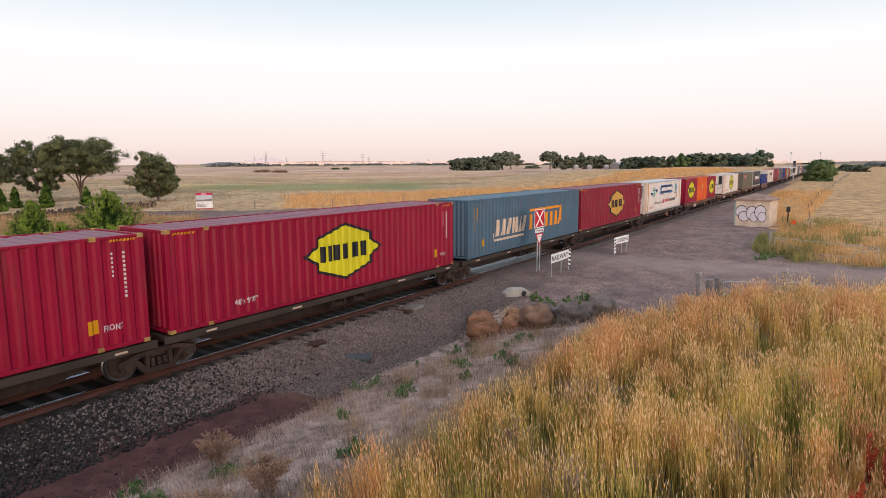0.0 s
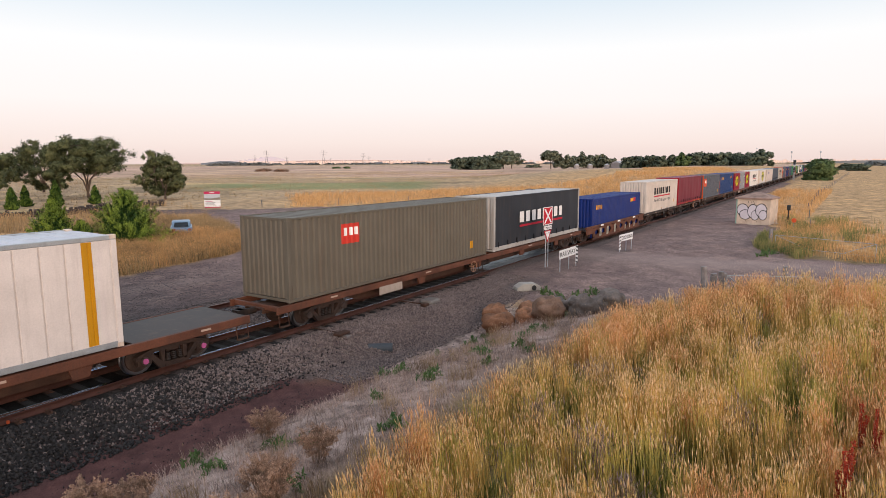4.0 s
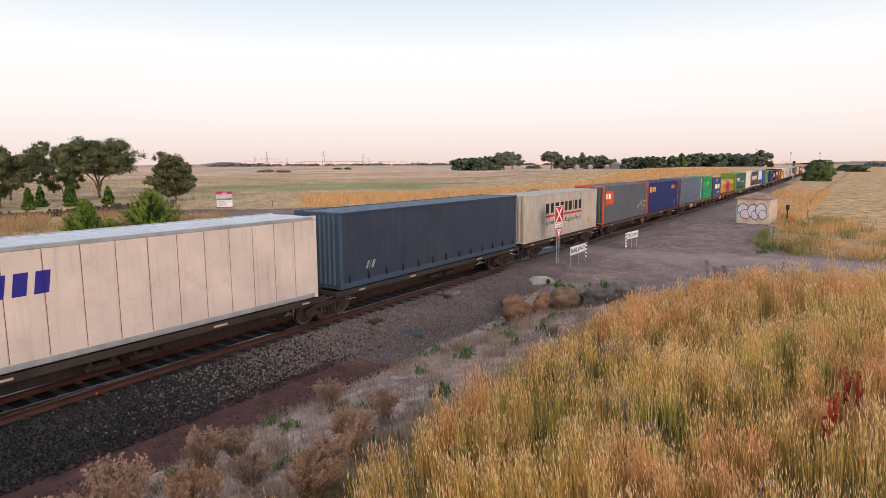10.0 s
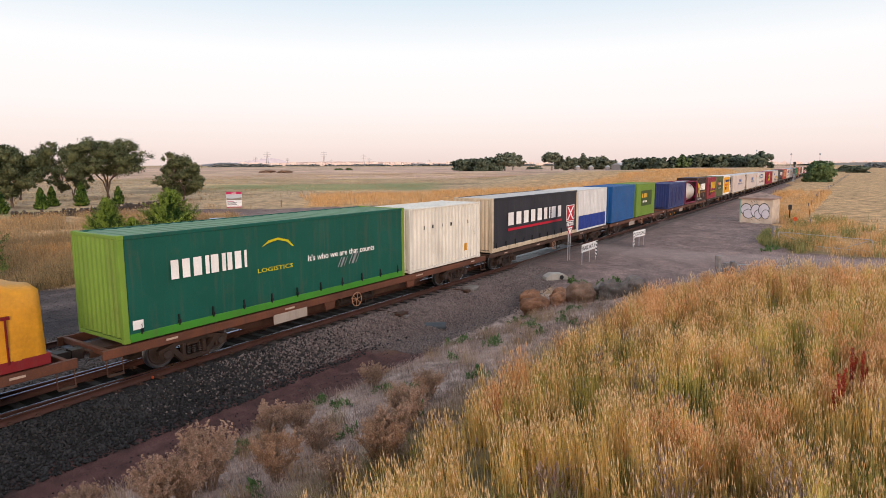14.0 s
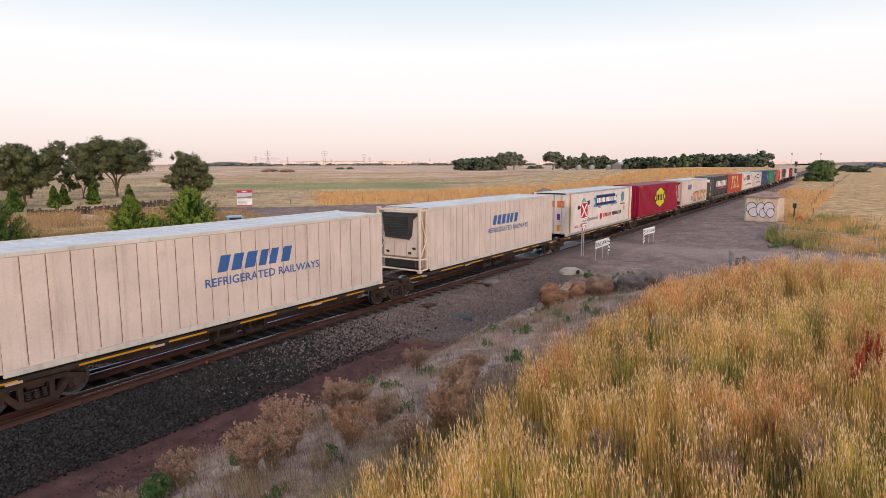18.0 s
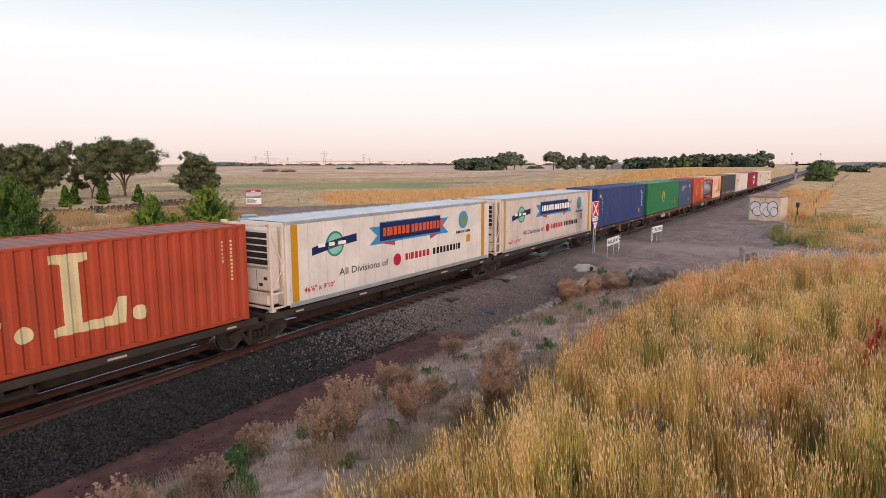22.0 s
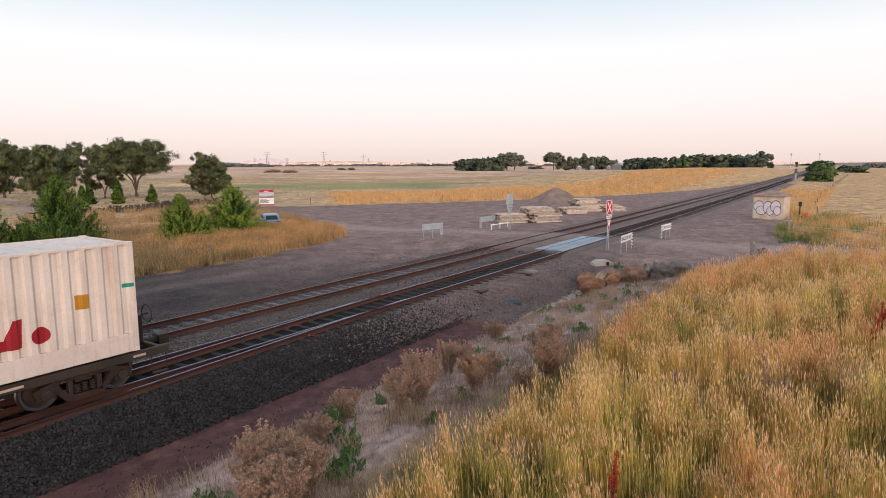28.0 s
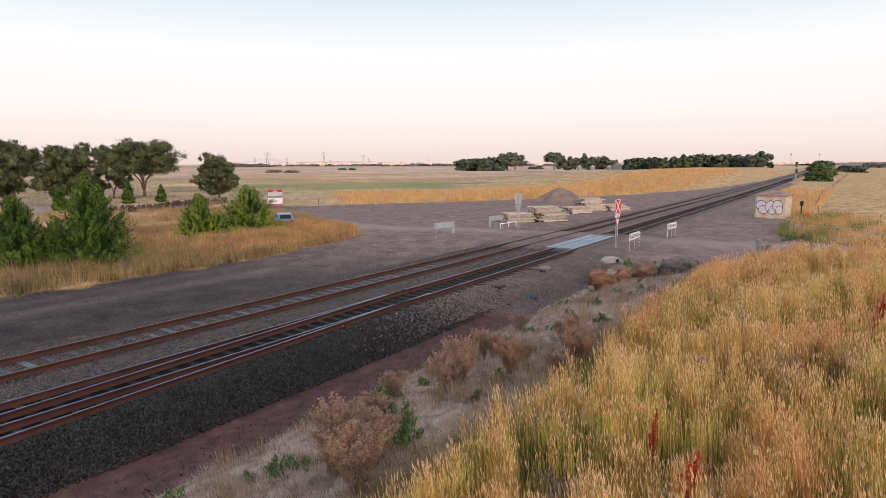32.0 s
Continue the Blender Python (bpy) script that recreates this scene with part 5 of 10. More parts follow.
load(b, 151.03, 163.22, 0.25)
b = dry_box("container", 12.19, 2.90, CREAMBOX, "cream ribbed container with dark wordmark blocks", G, mid=False)
lineword(b, -3.3, 1.62, 0.62, 6.3, INK, slogan=GREYTEXT)
codes(b, 1, GREYTEXT)
for x in (-0.35, 1.9):
    b.rect("fork_pocket", x - 0.18, x + 0.18, 0.02, 0.11, INK)
    b.rect("notice", x - 0.18, x + 0.18, 0.16, 0.22, YELLOW)
load(b, 165.15, 177.34, Z)
b = curtain("container", 12.19, 3.0, paint(132, 34, 54, 0.3, 0.25), paint(176, 28, 44, 0.25, 0.15), "plain dark red curtain-sided container with scuffs", G, paint(150, 84, 100, 0.3, 0.3))
for x in (-1.9, 2.1, 4.6):
    b.rect("notice", x, x + 0.5, 0.04, 0.16, YELLOW)
load(b, 177.94, 190.13, Z)
b = dry_box("container", 12.19, 2.97, GREYBOX, "grey ribbed container with orange square badge", G, trim=GREYBOX, post_mat=paint(220, 92, 40, 0.25, 0.15))
b.shape("badge", [(-5.5, 1.52), (-3.85, 1.52), (-3.85, 2.27), (-4.1, 2.52), (-5.5, 2.52)], paint(228, 84, 40, 0.15, 0.05), "orange square badge")
b.lift += 0.004
b.bars("wordmark", -5.05, 1.95, 0.34, (0.95, 0.95, 0.85), WHITE, 0.2)
b.lift -= 0.004
codes(b, 1)
load(b, 191.69, 203.88, Z)
b = dry_box("container", 12.19, 2.93, paint(22, 60, 116, 0.2, 0.1), "deep blue ribbed container with yellow wordmark", G, roof=paint(60, 84, 140, 0.2, 0.2))
b.bars("wordmark", -4.9, 2.0, 0.42, (0.8, 0.7, 0.7, 0.7, 0.8), paint(246, 176, 40, 0.1, 0), 0.15)
b.bars("wordmark", 3.2, 2.15, 0.32, (0.8, 0.7, 0.7), paint(246, 176, 40, 0.1, 0), 0.15)
b.bars("wordmark", 4.15, 2.15, 0.32, (0.8, 0.8), CRIMSON, 0.15)
codes(b, 1, SILVER)
load(b, 204.19, 216.38, Z)
red_star(217.75, 223.8, 2.86, w=4.0, h=2.0, cx=-0.2)
b = dry_box("container", 6.06, 2.86, LTGREY, "light grey ribbed container with navy stickers", G)
hire_me(b, -2.15, 2.5)
hire_me(b, 2.15, 2.55)
load(b, 223.98, 230.04, Z)
red_star(230.12, 236.18, 2.86, w=4.0, h=2.0, cx=0.0)
b = dry_box("container", 12.35, 2.90, paint(230, 222, 214, 0.22, 0.08, k=0.86), "white ribbed container with dark wordmark blocks", G)
lineword(b, -2.6, 1.55, 0.62, 5.8, INK, slogan=GREYTEXT)
codes(b, 1, GREYTEXT)
load(b, 237.75, 250.1, Z)
b = reefer("container", 14.17, 2.93, REEFW, "white refrigerated container with yellow star badge", G, [(-6.05, -5.75, YELLOW), (6.3, 6.6, YELLOW)], 2)
star(b, 0.5, 1.55, 5.1, 2.4)
load(b, 251.04, 265.21, Z)
b = reefer("container", 14.17, 2.95, REEFW2, "off-white refrigerated container with blue wordmark", G, style=0)
b.bars("wordmark", -3.6, 1.75, 0.55, (0.8, 0.7, 0.7, 0.75), paint(54, 50, 150, 0.1, 0.0), 0.15, 0.15)
load(b, 266.9, 281.07, Z)
b = curtain("container", 14.63, 2.97, paint(54, 64, 82, 0.3, 0.2), paint(66, 84, 106, 0.3, 0.2), "charcoal curtain-sided container with blue-grey end", G, paint(96, 112, 130, 0.3, 0.25))
b.bars("scrawl", -5.9, 0.65, 0.3, (0.4, 0.1, 0.5), LTGREY, 0.3, 0.5)
load(b, 282.26, 296.89, Z)
b = dry_box("container", 12.19, 2.88, paint(180, 170, 160, 0.40, 0.2, k=0.86), "stained cream ribbed container with dark wordmark", G, post_mat=paint(200, 186, 168, 0.6, 0.3, k=0.86))
lineword(b, -3.1, 1.62, 0.62, 6.2, INK, slogan=GREYTEXT)
codes(b, 1, GREYTEXT)
load(b, 297.96, 310.15, Z)
b = dry_box("container", 12.19, 2.97, GREYBOX, "grey ribbed container with orange end posts", G, post_mat=paint(232, 100, 40, 0.25, 0.12))
b.shape("badge", [(-5.6, 1.5), (-3.7, 1.5), (-3.7, 2.3), (-3.95, 2.55), (-5.6, 2.55)], paint(228, 84, 40, 0.15, 0.05), "orange square badge")
b.lift += 0.004
b.bars("wordmark", -5.5, 1.95, 0.4, (0.95, 0.95, 0.85), WHITE, 0.2)
b.lift -= 0.004
for x, z, s in ((3.0, 0.7, 0.7), (3.8, 0.9, 0.8), (4.7, 0.75, 0.9), (4.4, 0.4, 0.4)):
    b.bars("scrawl", x, z, s * 0.7, (0.12, 0.3, 0.1), LTGREY, 0.25, 0.6)
load(b, 311.81, 324.0, Z)
b = dry_box("container", 12.19, 2.90, paint(8, 36, 104, 0.18, 0.08), "deep blue ribbed container with yellow wordmark and orange posts", G, post_mat=paint(226, 60, 40, 0.2, 0.1))
b.bars("wordmark", -5.4, 1.95, 0.5, (0.8, 0.7, 0.7, 0.7, 0.8), paint(246, 176, 40, 0.1, 0), 0.15)
b.bars("wordmark", 3.1, 2.05, 0.38, (0.8, 0.7, 0.7), paint(246, 176, 40, 0.1, 0), 0.15)
b.bars("wordmark", 4.2, 2.05, 0.38, (0.8, 0.8), CRIMSON, 0.15)
codes(b, 1, SILVER)
load(b, 324.28, 336.48, Z)
b = dry_box("container", 12.19, 2.97, paint(96, 112, 132, 0.5, 0.35), "rust-streaked blue-grey ribbed container", G, post_mat=paint(120, 96, 80, 0.5, 0.3))
b.bars("wordmark", -4.8, 2.2, 0.34, (0.7, 0.7, 0.7, 0.7, 0.7), LTGREY, 0.15)
b.rect("band", 5.2, 5.5, 0.2, 2.8, paint(200, 196, 190, 0.3, 0.2))
load(b, 337.89, 350.08, Z)
b = dry_box("container", 6.06, 2.90, BRIGHTGREEN, "bright green ribbed container with navy sticker", G, doors=True, rodm=paint(70, 130, 104))
hire_me(b, -1.72, 2.55)
penguin(b, 0.22, 1.95, 0.38)
hazard(b, 12)
load(b, 350.74, 356.8, Z)
b = dry_box("container", 6.06, 2.62, paint(56, 74, 122, 0.35, 0.25), "faded blue ribbed container with white wordmark blocks", G, post_mat=paint(110, 74, 62, 0.4, 0.3))
b.bars("wordmark", -1.5, 1.05, 0.62, (0.66, 0.9, 0.74, -0.2, 0.66, 0.66, 0.9), WHITE, 0.14, 0.08)
b.shape("swoosh", [(-0.75, 1.95), (-0.35, 2.25), (0.55, 2.42), (0.55, 2.5), (-0.4, 2.35), (-0.85, 1.95)], WHITE)
b.shape("swoosh", [(1.9, 1.0), (1.5, 0.68), (0.7, 0.45), (0.7, 0.34), (1.6, 0.55), (2.0, 1.0)], WHITE)
codes(b, 1, LTGREY, False)
load(b, 358.03, 364.09, Z)

# tarpaulin-covered load on a flat rack
th = thing("sheeted_load", "yellow and crimson tarpaulins over a flat rack load", "freight load", G)
tarp_y, tarp_r = surf("yellow_tarpaulin", lin(222, 152, 26), 0.5, 0, 0.15, 1.5, 12.0, 0.5, 0.2, (0.2, 0.12, 0.03)), surf("crimson_tarpaulin", lin(160, 18, 62), 0.5, 0, 0.15, 1.5, 12.0, 0.5)
again("rack_floor", bar(-6.09, 6.09, -1.2, 1.2, 0.0, 0.28, paint(140, 40, 44, 0.5, 0.3)), th, None, "dark red flat rack base")
for x0, x1, m in ((-6.0, -1.35, tarp_y), (-1.35, 1.75, tarp_r), (1.75, 6.0, tarp_y)):
    bm = bmesh.new()
    rows = []
    nseg = 24
    for i in range(nseg + 1):
        x = x0 + (x1 - x0) * i / nseg
        end = 0.12 * (x0 < -5) * max(0, 1 - i / 3) + 0.12 * (x1 > 5) * max(0, (i - nseg + 3) / 3)
        sag = 0.03 * math.sin(i * 1.3 + x0) + 0.02 * math.sin(i * 2.9)
        prof = [(-1.2, 0.25), (-1.18 + sag, 0.8), (-1.15 + sag, 1.4), (-1.05, 1.92 + sag - end), (-0.5, 2.02 + sag - end), (0.5, 2.02 - sag - end), (1.05, 1.92 - end), (1.18, 1.0), (1.2, 0.25)]
        rows.append([bm.verts.new((x, yy, zz)) for yy, zz in prof])
    for i in range(nseg):
        for j in range(8):
            bm.faces.new((rows[i][j], rows[i + 1][j], rows[i + 1][j + 1], rows[i][j + 1]))
    if x0 < -5:
        bm.faces.new(rows[0])
    if x1 > 5:
        bm.faces.new(rows[-1][::-1])
    part("tarpaulin", bm, m, th, smooth=True)
for x in (-4.6, -3.6, -2.6, -1.8, 2.4, 3.4, 4.3, 5.2):
    bm = bmesh.new()
    rbox(bm, x - 0.02, x + 0.02, -1.23, -1.19, 0.2, 1.3, 0.005)
    rbox(bm, x - 0.09, x + 0.09, -1.24, -1.19, 1.26, 1.34, 0.01)
    part("tie_strap", bm, paint(120, 24, 30), th)
CARS.append((th, 370.98, Z))

b = curtain("container", 12.3, 2.93, DKGREEN, LIME, "dark green curtain-sided container with white wordmark", G, paint(104, 140, 104, 0.3, 0.25), base=paint(74, 150, 50, 0.3, 0.2))
b.bars("wordmark", -4.7, 1.55, 0.55, (0.55, 0.55, 0.62, 0.25, 0.6, 0.25, 0.4, 0.55, 0.18), WHITE, 0.1)
b.shape("arc", [(-1.5, 2.1), (-1.2, 2.3), (-0.8, 2.36), (-0.35, 2.24), (-0.1, 2.0), (-0.18, 2.0), (-0.42, 2.18), (-0.8, 2.28), (-1.2, 2.22)], GOLD)
b.text("LOGISTICS", -1.7, 1.28, 0.2, GOLD, 1.5)
b.text("It's who we are that counts", 0.5, 1.38, 0.3, WHITE, 3.6)
for x, z, s in ((2.0, 0.95, 0.5), (2.6, 1.0, 0.6)):
    b.bars("scrawl", x, z, s * 0.7, (0.12, 0.3, 0.1), LTGREY, 0.25, 0.6)
b.rect("notice", -5.9, -5.6, 0.35, 0.6, WHITE)
load(b, 378.85, 391.15, Z)
b = dry_box("container", 6.06, 2.85, paint(226, 218, 206, 0.3, 0.15, k=0.86), "white ribbed container with small lashing slots", G)
for i in range(6):
    b.rect("slot", -2.0 + i * 0.75, -1.93 + i * 0.75, 1.85, 2.02, INK)
codes(b, 1, GREYTEXT)
load(b, 391.55, 397.61, Z)
b = curtain("container", 12.19, 2.95, paint(50, 50, 58, 0.2, 0.15), paint(206, 186, 160, 0.6, 0.3, k=0.86), "charcoal curtain-sided container with rusty white end", G, paint(214, 206, 200, 0.3, 0.2))
lineword(b, -4.3, 1.35, 0.72, 7.6, WHITE)
load(b, 398.86, 411.05, Z)
b = dry_box("container", 6.06, 2.95, paint(214, 212, 212, 0.2, 0.1, k=0.86), "white over blue ribbed container", G)
b.rect("band", -2.85, 2.85, 0.14, 1.1, paint(24, 60, 150, 0.2, 0.1), "blue lower half")
load(b, 411.14, 417.2, Z)
b = dry_box("container", 6.06, 2.95, COBALT, "cobalt blue ribbed container", G)
load(b, 418.55, 424.61, Z)
b = dry_box("container", 6.06, 2.95, paint(118, 152, 56, 0.3, 0.15), "lime green ribbed container with dark panel", G)
b.rect("panel_mark", -1.6, 2.0, 0.9, 2.3, paint(64, 84, 40, 0.2, 0.1))
b.lift += 0.004
b.bars("wordmark", -1.2, 1.65, 0.38, (0.9, -0.1, 0.6, 0.6, 0.6, 0.6, 0.4), paint(240, 190, 60), 0.12)
b.bars("wordmark", -1.1, 1.2, 0.18, (0.7,) * 9, WHITE, 0.2)
b.lift -= 0.004
load(b, 425.28, 431.34, Z)
b = dry_box("container", 7.4, 2.65, paint(44, 58, 112, 0.4, 0.35), "patched blue ribbed container", G)
for x in (-2.6, -0.9, 0.6, 1.7):
    b.rect("patch", x, x + 0.7, 0.6 + 0.15 * x, 2.2, paint(26, 32, 92, 0.2, 0.1))
codes(b, 1, SILVER, False)
load(b, 437.1, 444.5, Z)

# tank container
def tank(l, r, z0, shell, rim, label, H):
    th = thing("tank_container", label, "tank container", G)
    L = r - l
    bm = bmesh.new()
    seg, rad, zc = 28, 1.07, 1.33
    for (xa, ra), (xb, rb) in zip([(-2.72, 0.35), (-2.66, 0.7), (-2.52, 0.95), (-2.3, rad), (2.3, rad), (2.52, 0.95), (2.66, 0.7)], [(-2.66, 0.7), (-2.52, 0.95), (-2.3, rad), (2.3, rad), (2.52, 0.95), (2.66, 0.7), (2.72, 0.35)]):
        tube(bm, (xa, 0, zc), (xb, 0, zc), ra, rb, seg, caps=abs(xa) == 2.72 or abs(xb) == 2.72)
    bmesh.ops.remove_doubles(bm, verts=bm.verts, dist=0.002)
    tk = part("tank", bm, shell, th, "smooth cylindrical tank", True)
    for x in (-1.0, 0.6, 1.8):
        bm = bmesh.new()
        ring(bm, (x, 0, zc), rad + 0.004, 0.012, "x", 28, 4)
        part("band", bm, GREYTRIM, tk)
    for x0 in (-L / 2, L / 2 - 0.15):
        for y0 in (-HW, HW - 0.13):
            again("corner_post", bar(x0, x0 + 0.15, y0, y0 + 0.13, 0.1, H - 0.1, rim), th)
        for z0b in (0.01, H - 0.12):
            again("end_beam", bar(x0 + 0.02, x0 + 0.13, -HW + 0.13, HW - 0.13, z0b, z0b + 0.11, rim), th)
        bm = bmesh.new()
        xx = x0 + 0.075
        for s in (-1, 1):
            tube(bm, (xx, s * (HW - 0.1), 0.9), (xx, s * 0.25, 0.12), 0.045, seg=6)
            tube(bm, (xx, s * (HW - 0.1), H - 0.9), (xx, s * 0.25, H - 0.12), 0.045, seg=6)
        part("end_brace", bm, rim, th)
    for y0 in (-HW, HW - 0.09):
        again("bottom_rail", bar(-L / 2 + 0.15, L / 2 - 0.15, y0, y0 + 0.09, 0.02, 0.20, rim), th)
        again("top_rail", bar(-L / 2 + 0.15, L / 2 - 0.15, y0, y0 + 0.07, H - 0.1, H - 0.01, rim), th)
    for x in (-1.6, 1.6):
        for s in (-1, 1):
            bm = bmesh.new()
            tube(bm, (s * (L / 2 - 0.1), x * 0.72, 0.2), (s * (L / 2 - 0.75), x * 0.72, 0.75), 0.05, seg=6)
            part("saddle", bm, rim, th)
    bm = bmesh.new()
    rbox(bm, -2.6, 2.6, -0.45, 0.45, H - 0.06, H - 0.03, 0.006)
    tube(bm, (0.2, 0.0, H - 0.25), (0.2, 0.0, H - 0.04), 0.25, seg=14)
    part("walkway", bm, STEEL, th, "galvanised top walkway")
    corners(th, L, H)
    b = Box(th, L, H, [], 0)
    for x, z, s, m in ((-2.0, 1.95, 0.24, GREYTEXT), (1.25, 2.0, 0.3, GREYTEXT), (0.2, 0.95, 0.10, CRIMSON), (0.0, 0.75, 0.07, YELLOW)):
        bm = bmesh.new()
        rbox(bm, x - s, x + s, -math.sqrt(max(rad ** 2 - (z - zc) ** 2, 0)) - 0.006, -math.sqrt(max(rad ** 2 - (z - zc) ** 2, 0)) + 0.05, z - s * 0.5, z + s * 0.5, 0.004)
        part("marking", bm, m, tk)
    CARS.append((th, (l + r) / 2, z0))


tank(445.04, 451.09, Z, surf("cream_tank_shell", lin(226, 214, 200), 0.35, 0, 0.06, 1.0, 20, 0.02, 0.12), paint(140, 24, 66, 0.25, 0.12), "cream tank in a plum steel cage", 2.65)
b = dry_box("container", 6.06, 2.95, KENTBROWN, "dark brown ribbed container with golden emblem", G, roof=paint(96, 92, 104, 0.3, 0.2), mid=False)
gold2 = paint(226, 176, 40, 0.1, 0.0)
b.shape("emblem", [(-2.35, 0.55), (-2.2, 0.55), (-2.0, 1.05), (-1.5, 1.1), (-1.15, 0.5), (-0.95, 0.5), (-1.15, 1.2), (-1.0, 1.75), (-1.25, 2.2), (-1.75, 2.05), (-2.35, 2.35), (-2.3, 1.8), (-1.75, 1.55), (-2.0, 1.35), (-2.35, 1.0)], gold2, "golden winged beast emblem")
b.bars("wordmark", -0.75, 1.38, 0.78, (0.95, 0.85, 0.95, 0.9), WHITE, 0.12)
b.text("REMOVALS & STORAGE", -0.75, 1.05, 0.22, paint(206, 140, 60, 0.1, 0.0), 3.2)
b.text("Storage Container", -2.4, 0.22, 0.3, SILVER, 2.6)
codes(b, 1)
hazard(b, 6)
load(b, 451.18, 457.24, Z)
b = dry_box("container", 6.06, 2.85, paint(156, 44, 66, 0.3, 0.18), "rose-red ribbed container with yellow wordmark", G, doors=True, rodm=GREYTRIM, post_mat=paint(150, 70, 66, 0.6, 0.4))
b.shape("patch", [(-2.3, 0.5), (-1.5, 0.45), (-0.5, 0.5), (-0.6, 0.75), (-1.2, 0.8), (-1.15, 1.35), (-1.0, 1.6), (-1.1, 2.0), (-1.4, 1.95), (-1.25, 2.4), (-1.65, 2.2), (-1.7, 1.8), (-1.95, 2.1), (-2.3, 2.45), (-2.2, 1.7), (-1.95, 1.4), (-2.2, 1.1), (-1.95, 0.8)], paint(58, 22, 36, 0.2, 0.2), "dark shadow of a worn emblem")
b.bars("wordmark", -0.85, 1.35, 0.85, (0.95, 0.9, 0.95, 0.9), paint(240, 196, 30, 0.15, 0.05), 0.1, 0.05)
b.rect("panel_mark", -1.2, 2.6, 0.75, 1.15, KENTBROWN)
b.lift += 0.004
b.text("MOVING & STORAGE", -0.9, 0.84, 0.27, paint(240, 196, 30, 0.15, 0.05), 3.2)
b.lift -= 0.004
codes(b, 1, SILVER, False)
load(b, 458.32, 464.38, Z)
b = dry_box("container", 6.06, 2.85, OLIVE, "olive green ribbed container with orange and cream wordmark", G)
b.rect("panel_mark", -1.9, 2.0, 0.85, 2.25, paint(70, 74, 44, 0.2, 0.1))
b.lift += 0.004
b.bars("wordmark", -1.55, 1.6, 0.42, (1.2,), ORANGE, 0.1)
b.bars("wordmark", -0.85, 1.6, 0.42, (0.7, 0.6, 0.6, 0.25, 0.6, 0.25, 0.4, 0.6), CREAM, 0.12)
b.text("TRANSPORT SINCE", -1.45, 1.12, 0.24, SILVER, 2.6)
b.lift -= 0.004
load(b, 464.42, 470.45, Z)
b = dry_box("container", 6.06, 2.88, paint(240, 232, 224, 0.1, 0.05, k=0.86), "white-framed container with yellow advertising side", G)
yel = paint(244, 176, 36, 0.08, 0.03)
b.rect("side_sign", -2.65, 2.7, 0.3, 2.62, yel, "yellow painted side")
b.lift += 0.004
b.bars("wordmark", -1.0, 1.9, 0.36, (0.75, 0.75, 0.75, 0.75, 0.6, 0.75, -0.2, 0.7, -0.2, 0.7, 0.75, 0.75, 0.7), NAVY, 0.1)
disc(b, -1.75, 2.05, 0.36, SKYBLUE)
b.bars("wordmark", -1.7, 1.35, 0.24, (0.7,) * 12, CRIMSON, 0.2)
b.bars("wordmark", -1.2, 0.75, 0.36, (0.55,) * 8, NAVY, 0.16)
b.lift -= 0.004
load(b, 470.78, 476.84, Z)


def scotts(l, r, style):
    b = reefer("container", r - l, 2.88, REEFW2, "off-white refrigerated container with slanted blue wordmark", G, style=style, seam=0.56, base=paint(206, 198, 190, 0.3, 0.2, k=0.86))
    m = paint(62, 104, 168, 0.15, 0.05)
    b.bars("wordmark", -0.6, 1.6, 0.5, (0.9, 0.9, 1.0, 0.75, 0.75, -0.1, 0.9), m, 0.08, 0.3)
    b.text("REFRIGERATED RAILWAYS", -1.05, 1.2, 0.36, m, 4.6)
    load(b, l, r, 0.98)


scotts(480.1, 494.27, 1)
scotts(496.86, 511.03, 0)
b = reefer("container", 14.17, 2.90, REEFW, "white insulated container with doors and blue ribbon devices", G, [(-6.75, -6.5, YELLOW), (6.35, 6.6, YELLOW)], doors=True)
lindsay(b)
for y, z, w, m in ((-0.75, 2.15, 0.5, paint(226, 132, 80, 0.2, 0)), (-0.1, 2.15, 0.45, paint(226, 132, 80, 0.2, 0)), (0.5, 2.15, 0.35, paint(226, 132, 80, 0.2, 0)), (0.6, 0.55, 0.2, YELLOW), (-0.6, 0.55, 0.2, YELLOW), (-0.6, 1.3, 0.22, paint(110, 60, 160))):
    bm = bmesh.new()
    rbox(bm, -7.10, -7.07, y - w / 2, y + w / 2, z - 0.22 if z > 2 else z - 0.2, z + 0.22 if z > 2 else z + 0.2, 0.004)
    part("marking", bm, m, b.th)
load(b, 513.49, 527.66, 0.95)
red_star(529.97, 544.6, 2.88, 0.95, cx=0.0, w=4.6, h=2.15)
b = reefer("container", 14.17, 2.9, REEFW2, "off-white refrigerated container with painted graffiti", G, style=0)
b.bars("wordmark", -4.2, 1.75, 0.55, (0.8, 0.7, 0.7, 0.75), paint(54, 66, 150, 0.1, 0.0), 0.15, 0.15)
for i, (x, z, s) in enumerate(((-1.5, 2.35, 0.07), (-1.75, 2.55, 0.06), (-1.3, 2.05, 0.06), (-1.8, 2.2, 0.05))):
    disc(b, x, z, s, TEAL, n=8)
gor, gye, gpu = paint(244, 150, 96, 0.1, 0.0), paint(216, 168, 50, 0.1, 0.0), paint(104, 84, 130, 0.1, 0.0)
rg = random.Random(11)


